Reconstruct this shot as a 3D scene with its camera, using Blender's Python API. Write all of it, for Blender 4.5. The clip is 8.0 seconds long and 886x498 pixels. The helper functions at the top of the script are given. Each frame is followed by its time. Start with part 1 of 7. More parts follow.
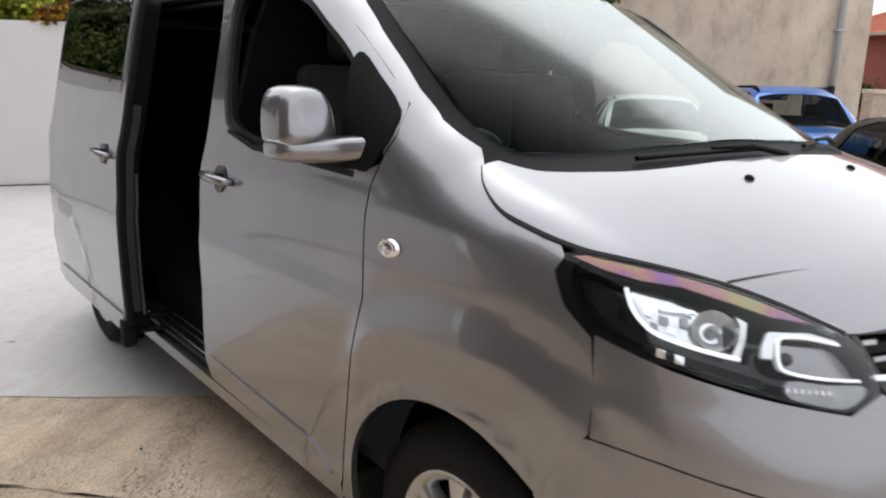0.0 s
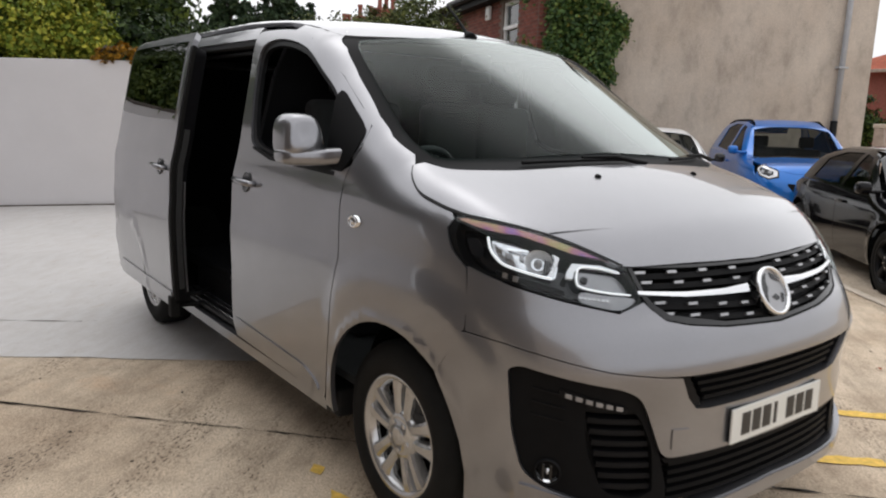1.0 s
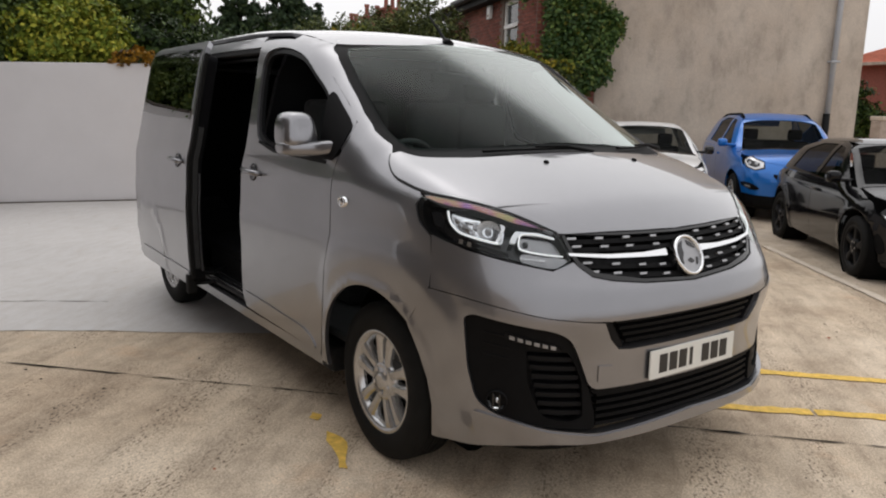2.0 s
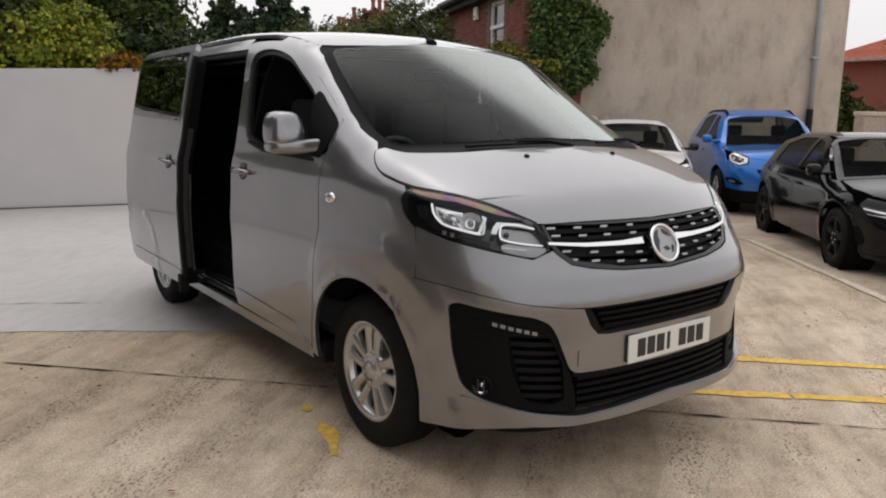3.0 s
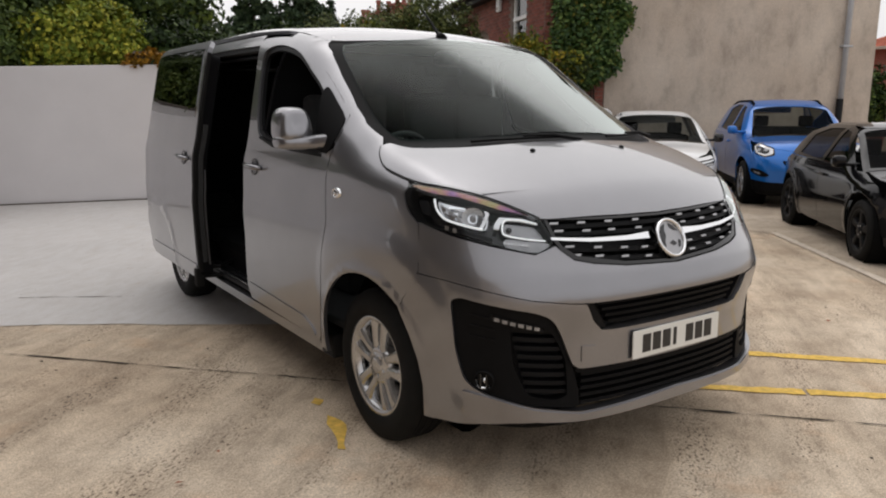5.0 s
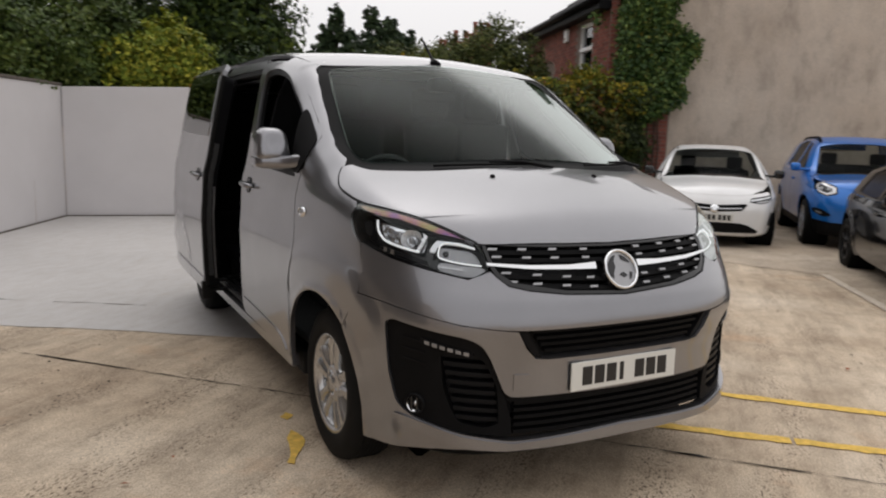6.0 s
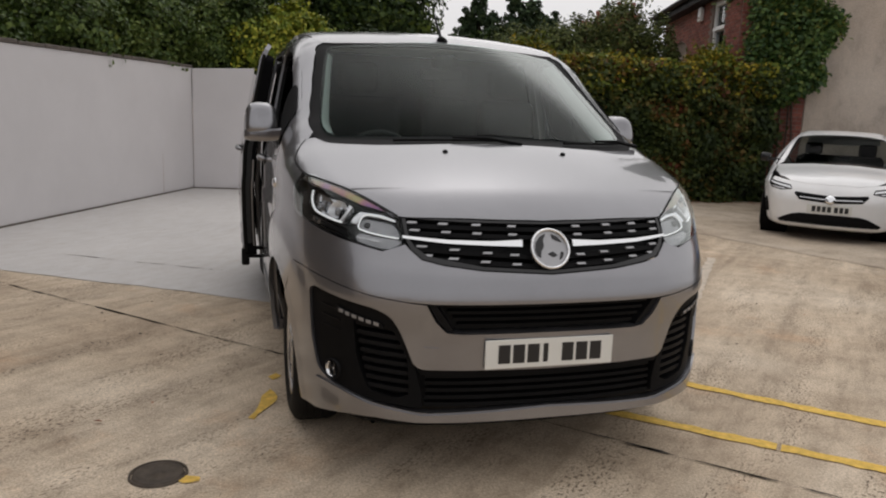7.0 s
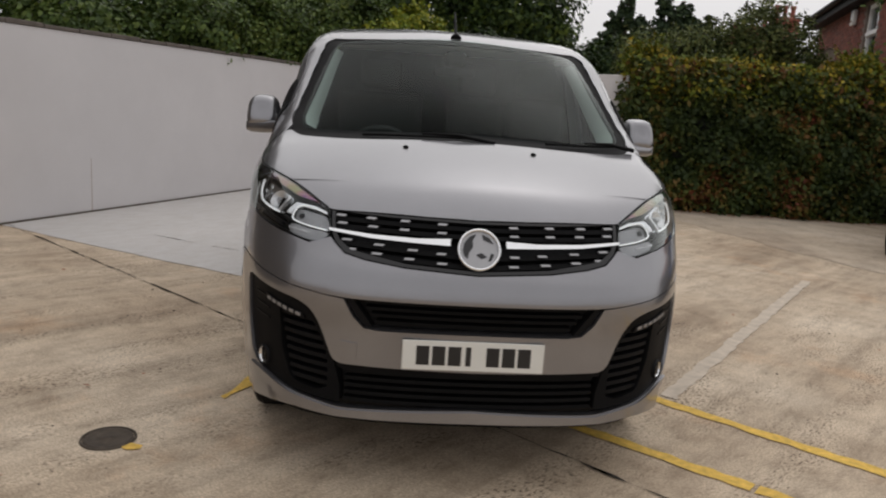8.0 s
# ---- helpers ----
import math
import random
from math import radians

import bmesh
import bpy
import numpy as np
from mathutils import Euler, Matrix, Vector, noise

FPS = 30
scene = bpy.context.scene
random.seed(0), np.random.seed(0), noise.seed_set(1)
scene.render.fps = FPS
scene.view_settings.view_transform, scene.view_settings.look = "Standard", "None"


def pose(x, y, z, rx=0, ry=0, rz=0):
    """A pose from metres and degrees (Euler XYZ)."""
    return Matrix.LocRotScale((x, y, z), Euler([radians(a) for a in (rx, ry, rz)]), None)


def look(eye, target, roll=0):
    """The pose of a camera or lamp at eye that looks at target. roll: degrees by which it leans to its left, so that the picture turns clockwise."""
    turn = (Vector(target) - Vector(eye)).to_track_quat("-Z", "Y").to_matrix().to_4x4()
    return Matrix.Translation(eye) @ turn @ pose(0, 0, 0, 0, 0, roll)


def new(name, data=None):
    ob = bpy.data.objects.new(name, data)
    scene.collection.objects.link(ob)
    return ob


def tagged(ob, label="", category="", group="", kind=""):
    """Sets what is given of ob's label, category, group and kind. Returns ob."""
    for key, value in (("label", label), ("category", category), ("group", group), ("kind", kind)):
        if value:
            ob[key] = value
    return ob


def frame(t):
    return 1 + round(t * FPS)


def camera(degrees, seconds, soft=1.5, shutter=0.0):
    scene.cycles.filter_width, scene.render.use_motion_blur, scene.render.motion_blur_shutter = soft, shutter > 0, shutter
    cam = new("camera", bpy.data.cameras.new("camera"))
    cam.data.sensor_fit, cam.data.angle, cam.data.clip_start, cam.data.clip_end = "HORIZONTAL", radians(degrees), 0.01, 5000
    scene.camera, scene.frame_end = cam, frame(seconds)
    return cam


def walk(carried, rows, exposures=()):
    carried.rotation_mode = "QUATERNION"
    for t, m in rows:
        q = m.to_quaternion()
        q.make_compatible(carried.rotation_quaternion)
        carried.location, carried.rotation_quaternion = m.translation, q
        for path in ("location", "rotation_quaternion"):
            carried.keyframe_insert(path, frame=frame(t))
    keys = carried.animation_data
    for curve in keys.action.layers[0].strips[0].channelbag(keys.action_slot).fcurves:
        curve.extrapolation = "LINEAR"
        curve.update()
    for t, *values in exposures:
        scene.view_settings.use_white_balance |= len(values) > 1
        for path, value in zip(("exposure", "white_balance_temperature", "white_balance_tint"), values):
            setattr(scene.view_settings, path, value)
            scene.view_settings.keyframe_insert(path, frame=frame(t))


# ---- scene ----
cam = camera(61.5, 8.0, 2.0, 0.35)
PATH = [
    (0, (-1.938, -0.302, 1.457), (-0.7, 1.206, 1.018), 1.9),
    (0.5, (-2.125, -0.765, 1.457), (-0.93, 0.795, 1.084), 1.6),
    (1, (-2.246, -1.163, 1.451), (-1.069, 0.415, 1.095), 2.1),
    (1.5, (-2.354, -1.477, 1.46), (-1.208, 0.12, 1.093), 1.8),
    (3, (-2.463, -1.765, 1.434), (-1.292, -0.184, 1.075), 0.7),
    (3.5, (-2.462, -1.764, 1.431), (-1.296, -0.182, 1.061), 0.8),
    (4, (-2.459, -1.769, 1.43), (-1.299, -0.183, 1.056), 0.8),
    (5.3, (-2.307, -1.877, 1.448), (-1.22, -0.239, 1.083), 0.6),
    (5.5, (-2.216, -1.97, 1.445), (-1.153, -0.309, 1.112), 1.6),
    (5.8, (-2.059, -2.053, 1.447), (-1.04, -0.371, 1.081), 2.0),
    (6, (-1.947, -2.109, 1.436), (-1.016, -0.366, 1.127), 1.7),
    (6.5, (-1.611, -2.271, 1.43), (-0.891, -0.437, 1.084), 0.8),
    (6.7, (-1.428, -2.36, 1.414), (-0.786, -0.499, 1.06), 0.4),
    (6.8, (-1.315, -2.39, 1.416), (-0.717, -0.523, 1.018), 2.1),
    (7, (-1.162, -2.463, 1.427), (-0.609, -0.576, 1.063), 2.3),
    (7.5, (-0.778, -2.517, 1.419), (-0.448, -0.58, 1.045), 1.9),
    (8, (-0.353, -2.56, 1.432), (-0.188, -0.602, 1.059), 3.8),
]
walk(cam, [(t, look(eye, target, roll)) for t, eye, target, roll in PATH],
     [(0, 0.50, 6380, 10), (0.7, 0.24, 6430, 10), (1.5, 0.02, 6520, 10), (3, -0.11, 6650, 11), (5.5, -0.12, 6650, 11), (6.5, -0.30, 6650, 11), (8, -0.38, 6650, 11)])

# ---- world and sun: an overcast day ----
world = bpy.data.worlds.new("sky")
scene.world = world
world.use_nodes = True
wn, wl = world.node_tree.nodes, world.node_tree.links
wn.clear()
sky = wn.new("ShaderNodeTexSky")
sky.sky_type, sky.sun_disc = "NISHITA", False
sky.sun_elevation, sky.sun_rotation = radians(62), radians(27)
sky.air_density, sky.dust_density = 1.0, 4.0
grey = wn.new("ShaderNodeHueSaturation")
grey.inputs["Saturation"].default_value = 0.12
cloud = wn.new("ShaderNodeMix")
cloud.data_type = "RGBA"
cloud.inputs["Factor"].default_value = 0.75
cloud.inputs["B"].default_value = (5.7, 5.7, 5.85, 1)
back = wn.new("ShaderNodeBackground")
back.inputs["Strength"].default_value = 0.175
wo = wn.new("ShaderNodeOutputWorld")
wl.new(sky.outputs[0], grey.inputs["Color"])
wl.new(grey.outputs[0], cloud.inputs["A"])
# under thick cloud the zenith is somewhat brighter than the horizon
where, split, rise = wn.new("ShaderNodeTexCoord"), wn.new("ShaderNodeSeparateXYZ"), wn.new("ShaderNodeMapRange")
rise.inputs["To Min"].default_value, rise.inputs["To Max"].default_value = 1.0, 1.15
lift = wn.new("ShaderNodeVectorMath")
lift.operation = "SCALE"
wl.new(where.outputs["Generated"], split.inputs[0])
wl.new(split.outputs["Z"], rise.inputs["Value"])
wl.new(cloud.outputs["Result"], lift.inputs[0])
wl.new(rise.outputs[0], lift.inputs["Scale"])
wl.new(lift.outputs[0], back.inputs["Color"])
wl.new(back.outputs[0], wo.inputs[0])

sun = new("sun", bpy.data.lights.new("sun", "SUN"))
sun.data.energy, sun.data.angle, sun.data.color = 0.55, radians(150), (1.0, 0.98, 0.95)
sun.matrix_world = look((3, 6, 13), (0, 0, 0))


# ---- materials ----
def shader(name):
    m = bpy.data.materials.new(name)
    m.use_nodes = True
    nt = m.node_tree
    return m, nt, nt.nodes["Principled BSDF"]


def put_in(bsdf, **values):
    for key, value in values.items():
        bsdf.inputs[key.replace("_", " ")].default_value = value


def noise_node(nt, scale, detail=4.0, rough=0.6, coords="Object", stretch=(1, 1, 1), turn=None):
    tc, mp, nz = nt.nodes.new("ShaderNodeTexCoord"), nt.nodes.new("ShaderNodeMapping"), nt.nodes.new("ShaderNodeTexNoise")
    mp.inputs["Scale"].default_value = stretch
    if turn is not None:
        mp.vector_type = "TEXTURE"
        mp.inputs["Rotation"].default_value = (0, 0, radians(turn))
    nz.inputs["Scale"].default_value, nz.inputs["Detail"].default_value, nz.inputs["Roughness"].default_value = scale, detail, rough
    nt.links.new(tc.outputs[coords], mp.inputs[0])
    nt.links.new(mp.outputs[0], nz.inputs["Vector"])
    return nz


def ramp(nt, source, stops):
    r = nt.nodes.new("ShaderNodeValToRGB")
    while len(r.color_ramp.elements) < len(stops):
        r.color_ramp.elements.new(0.5)
    for e, (p, c) in zip(r.color_ramp.elements, stops):
        e.position, e.color = p, (*c, 1)
    nt.links.new(source, r.inputs[0])
    return r


def blend(nt, a, b, fac, mode="MIX"):
    x = nt.nodes.new("ShaderNodeMix")
    x.data_type, x.blend_type = "RGBA", mode
    for key, v in (("Factor", fac), ("A", a), ("B", b)):
        if isinstance(v, (int, float)):
            x.inputs[key].default_value = v
        elif isinstance(v, tuple):
            x.inputs[key].default_value = (*v, 1)
        else:
            nt.links.new(v, x.inputs[key])
    return x.outputs["Result"]


def bumped(nt, bsdf, height, strength=0.2, distance=0.01):
    b = nt.nodes.new("ShaderNodeBump")
    b.inputs["Strength"].default_value, b.inputs["Distance"].default_value = strength, distance
    nt.links.new(height, b.inputs["Height"])
    nt.links.new(b.outputs[0], bsdf.inputs["Normal"])


def plain(name, colour, rough=0.5, metal=0.0, vary=0.15, scale=8.0, grain=0.0, coat=0.0, spec=0.5):
    """A surface with soft colour variation at two scales and a fine grain."""
    m, nt, b = shader(name)
    put_in(b, Roughness=rough, Metallic=metal, Coat_Weight=coat, Coat_Roughness=0.04)
    b.inputs["Specular IOR Level"].default_value = spec
    big, fine = noise_node(nt, scale), noise_node(nt, scale * 14)
    lo, hi = tuple(c * (1 - vary) for c in colour), tuple(min(1, c * (1 + vary)) for c in colour)
    c1 = ramp(nt, big.outputs["Fac"], [(0.3, lo), (0.7, hi)])
    c2 = blend(nt, c1.outputs[0], tuple(c * (1 - vary) for c in colour), fine.outputs["Fac"], "MIX")
    c3 = blend(nt, c1.outputs[0], c2, 0.5)
    nt.links.new(c3, b.inputs["Base Color"])
    if grain:
        bumped(nt, b, fine.outputs["Fac"], grain, 0.004)
    return m


def car_paint(name, colour, metal=0.0, rough=0.35, flake=0.0, coat=1.5, gloss=1.0, spec=0.5):
    m, nt, b = shader(name)
    put_in(b, Roughness=rough, Metallic=metal, Coat_Weight=gloss, Coat_Roughness=0.03, Coat_IOR=coat)
    b.inputs["Specular IOR Level"].default_value = spec
    big = noise_node(nt, 2.2, 3)
    grime = ramp(nt, big.outputs["Fac"], [(0.35, tuple(c * 0.95 for c in colour)), (0.7, tuple(min(1, c * 1.04) for c in colour))])
    col = grime.outputs[0]
    if flake:
        fl = noise_node(nt, 900, 1)
        col = blend(nt, col, ramp(nt, fl.outputs["Fac"], [(0.4, (0.75, 0.75, 0.75)), (0.62, (1.15, 1.15, 1.15))]).outputs[0], flake, "MULTIPLY")
    nt.links.new(col, b.inputs["Base Color"])
    dust = noise_node(nt, 5, 6)
    r = nt.nodes.new("ShaderNodeMapRange")
    r.inputs["To Min"].default_value, r.inputs["To Max"].default_value = rough - 0.04, rough + 0.05
    nt.links.new(dust.outputs["Fac"], r.inputs["Value"])
    nt.links.new(r.outputs[0], b.inputs["Roughness"])
    return m


def pane(name, tint, gloss=1.0, ior=1.52, curve=()):
    """A thin pane: tinted see-through with a mirror gloss after Fresnel."""
    m = bpy.data.materials.new(name)
    m.use_nodes = True
    nt = m.node_tree
    nt.nodes.clear()
    out, mix = nt.nodes.new("ShaderNodeOutputMaterial"), nt.nodes.new("ShaderNodeMixShader")
    tr, gl, fr = nt.nodes.new("ShaderNodeBsdfTransparent"), nt.nodes.new("ShaderNodeBsdfGlossy"), nt.nodes.new("ShaderNodeFresnel")
    tr.inputs[0].default_value = (*tint, 1)
    gl.inputs["Roughness"].default_value = 0.01
    gl.inputs["Color"].default_value = (gloss * (0.95 if curve else 1), gloss, gloss * (0.975 if curve else 1), 1)
    fr.inputs["IOR"].default_value = ior
    if curve:
        lw, cr = nt.nodes.new("ShaderNodeLayerWeight"), nt.nodes.new("ShaderNodeFloatCurve")
        pts = cr.mapping.curves[0].points
        pts[0].location, pts[1].location = (0, 0.02), (1, 0.6)
        for at in curve:
            pts.new(*at)
        cr.mapping.update()
        lw.inputs["Blend"].default_value = 0.5
        nt.links.new(lw.outputs["Facing"], cr.inputs["Value"])
        nt.links.new(cr.outputs[0], mix.inputs[0])
    else:
        nt.links.new(fr.outputs[0], mix.inputs[0])
    nt.links.new(tr.outputs[0], mix.inputs[1])
    nt.links.new(gl.outputs[0], mix.inputs[2])
    nt.links.new(mix.outputs[0], out.inputs[0])
    return m


def concrete(name, a, b_, c, streak=(1, 1, 1), spots=True, rough=0.85):
    m, nt, b = shader(name)
    put_in(b, Roughness=rough)
    big, mid, fine = noise_node(nt, 0.55, 5, 0.62), noise_node(nt, 2.6, 6, 0.65, stretch=streak), noise_node(nt, 60, 3, 0.7)
    base = ramp(nt, big.outputs["Fac"], [(0.32, a), (0.5, b_), (0.68, c)])
    mids = ramp(nt, mid.outputs["Fac"], [(0.3, (0.62, 0.61, 0.6)), (0.5, (1.0, 1.0, 1.0)), (0.7, (1.18, 1.17, 1.15))])
    col = blend(nt, base.outputs[0], mids.outputs[0], 0.75, "MULTIPLY")
    grains = ramp(nt, fine.outputs["Fac"], [(0.3, (0.7, 0.7, 0.7)), (0.6, (1.08, 1.08, 1.08))])
    col = blend(nt, col, grains.outputs[0], 0.7, "MULTIPLY")
    if spots:
        sp = noise_node(nt, 26, 2, 0.5)
        pits = ramp(nt, sp.outputs["Fac"], [(0.63, (1, 1, 1)), (0.70, (0.35, 0.32, 0.29))])
        col = blend(nt, col, pits.outputs[0], 0.8, "MULTIPLY")
    nt.links.new(col, b.inputs["Base Color"])
    bumped(nt, b, fine.outputs["Fac"], 0.35, 0.006)
    return m


def yard_floor(name, a, b_, c):
    """Weathered concrete, drawn out in long tyre-worn streaks, with clustered pits and rusty patches."""
    m, nt, b = shader(name)
    put_in(b, Roughness=0.85)
    big = noise_node(nt, 0.6, 5, 0.62)
    long_ = noise_node(nt, 1.0, 5, 0.6, stretch=(2.8, 0.34, 1), turn=44)
    thin = noise_node(nt, 1.0, 6, 0.75, stretch=(0.42, 0.10, 1), turn=44)
    mid, fine = noise_node(nt, 5, 6, 0.7), noise_node(nt, 70, 3, 0.7)
    col = ramp(nt, big.outputs["Fac"], [(0.3, a), (0.5, b_), (0.7, c)]).outputs[0]
    col = blend(nt, col, ramp(nt, long_.outputs["Fac"], [(0.30, (0.72, 0.69, 0.66)), (0.48, (1.0, 0.98, 0.96)), (0.66, (1.20, 1.19, 1.18))]).outputs[0], 0.9, "MULTIPLY")
    col = blend(nt, col, ramp(nt, thin.outputs["Fac"], [(0.33, (0.70, 0.68, 0.66)), (0.5, (1.0, 1.0, 1.0)), (0.68, (1.12, 1.12, 1.11))]).outputs[0], 0.7, "MULTIPLY")
    col = blend(nt, col, ramp(nt, mid.outputs["Fac"], [(0.34, (0.72, 0.70, 0.68)), (0.55, (1.05, 1.05, 1.05))]).outputs[0], 0.7, "MULTIPLY")
    col = blend(nt, col, ramp(nt, fine.outputs["Fac"], [(0.3, (0.66, 0.66, 0.66)), (0.6, (1.1, 1.1, 1.1))]).outputs[0], 0.7, "MULTIPLY")
    grit = noise_node(nt, 130, 4, 0.75)
    col = blend(nt, col, ramp(nt, grit.outputs["Fac"], [(0.35, (0.5, 0.49, 0.48)), (0.62, (1.28, 1.28, 1.28))]).outputs[0], 0.8, "MULTIPLY")
    pits = ramp(nt, noise_node(nt, 62, 2, 0.5, stretch=(1.5, 0.8, 1), turn=44).outputs["Fac"], [(0.56, (1, 1, 1)), (0.61, (0.26, 0.23, 0.21))])
    where_ = ramp(nt, noise_node(nt, 1.0, 4, 0.6, stretch=(1.3, 0.3, 1), turn=44).outputs["Fac"], [(0.48, (0, 0, 0)), (0.62, (1, 1, 1))])
    col = blend(nt, col, blend(nt, col, pits.outputs[0], 0.95, "MULTIPLY"), where_.outputs[0])
    rare = ramp(nt, noise_node(nt, 11, 3, 0.6).outputs["Fac"], [(0.70, (1, 1, 1)), (0.76, (0.4, 0.36, 0.33))])
    col = blend(nt, col, rare.outputs[0], 0.8, "MULTIPLY")
    rust = ramp(nt, noise_node(nt, 0.9, 5, 0.65).outputs["Fac"], [(0.58, (1, 1, 1)), (0.74, (1.05, 0.84, 0.68))])
    nt.links.new(blend(nt, col, rust.outputs[0], 0.8, "MULTIPLY"), b.inputs["Base Color"])
    bumped(nt, b, blend(nt, fine.outputs["Fac"], mid.outputs["Fac"], 0.4), 0.4, 0.008)
    return m


def floor_paint(name, colour):
    """Thin grey paint on concrete: faint roller marks, brownish scuffs, chips and small dark specks."""
    m, nt, b = shader(name)
    big, mid, fine = noise_node(nt, 0.7, 4), noise_node(nt, 4.5, 6, 0.7, stretch=(1, 0.4, 1), turn=44), noise_node(nt, 90, 3, 0.7)
    col = ramp(nt, big.outputs["Fac"], [(0.3, tuple(c * 0.93 for c in colour)), (0.7, tuple(c * 1.05 for c in colour))]).outputs[0]
    col = blend(nt, col, ramp(nt, mid.outputs["Fac"], [(0.35, (0.90, 0.87, 0.84)), (0.6, (1.03, 1.03, 1.03))]).outputs[0], 0.8, "MULTIPLY")
    col = blend(nt, col, ramp(nt, fine.outputs["Fac"], [(0.3, (0.90, 0.90, 0.90)), (0.6, (1.04, 1.04, 1.04))]).outputs[0], 0.8, "MULTIPLY")
    chips = ramp(nt, noise_node(nt, 16, 3, 0.6).outputs["Fac"], [(0.70, (1, 1, 1)), (0.735, (0.45, 0.38, 0.32))])
    col = blend(nt, col, chips.outputs[0], 0.85, "MULTIPLY")
    scuff = ramp(nt, noise_node(nt, 1.0, 5, 0.7, stretch=(0.5, 0.14, 1), turn=30).outputs["Fac"], [(0.62, (1, 1, 1)), (0.70, (0.86, 0.78, 0.70))])
    nt.links.new(blend(nt, col, scuff.outputs[0], 0.8, "MULTIPLY"), b.inputs["Base Color"])
    put_in(b, Roughness=0.6)
    bumped(nt, b, fine.outputs["Fac"], 0.2, 0.004)
    return m


def foliage(name, stops, rough=0.55, patchy=0.0):
    """Leaves: one colour a leaf, from the island's random number."""
    m, nt, b = shader(name)
    put_in(b, Roughness=rough)
    g = nt.nodes.new("ShaderNodeNewGeometry")
    pick = g.outputs["Random Per Island"]
    if patchy:
        area = noise_node(nt, 1.1, 3)
        wide = nt.nodes.new("ShaderNodeMapRange")
        wide.inputs["From Min"].default_value, wide.inputs["From Max"].default_value = 0.3, 0.7
        nt.links.new(area.outputs["Fac"], wide.inputs["Value"])
        pick = blend(nt, pick, wide.outputs[0], patchy)
    r = ramp(nt, pick, stops)
    patch = noise_node(nt, 1.4, 3)
    shade = ramp(nt, patch.outputs["Fac"], [(0.3, (0.6, 0.65, 0.6)), (0.7, (1.3, 1.25, 1.1))])
    nt.links.new(blend(nt, r.outputs[0], shade.outputs[0], 0.8, "MULTIPLY"), b.inputs["Base Color"])
    b.inputs["Specular IOR Level"].default_value = 0.18
    return m


def glow(name, colour, strength):
    m, nt, b = shader(name)
    put_in(b, Emission_Color=(*colour, 1), Emission_Strength=strength, Roughness=0.2)
    return m


def sheen(name):
    """Dark base with a thin film whose rainbow stands in for reflections in a lens."""
    m, nt, b = shader(name)
    put_in(b, Base_Color=(0.02, 0.025, 0.035, 1), Roughness=0.10, Thin_Film_IOR=2.2)
    r = nt.nodes.new("ShaderNodeMapRange")
    r.inputs["To Min"].default_value, r.inputs["To Max"].default_value = 150, 300
    nt.links.new(noise_node(nt, 13, 2).outputs["Fac"], r.inputs["Value"])
    nt.links.new(r.outputs[0], b.inputs["Thin Film Thickness"])
    b.inputs["Specular IOR Level"].default_value = 1.0
    return m


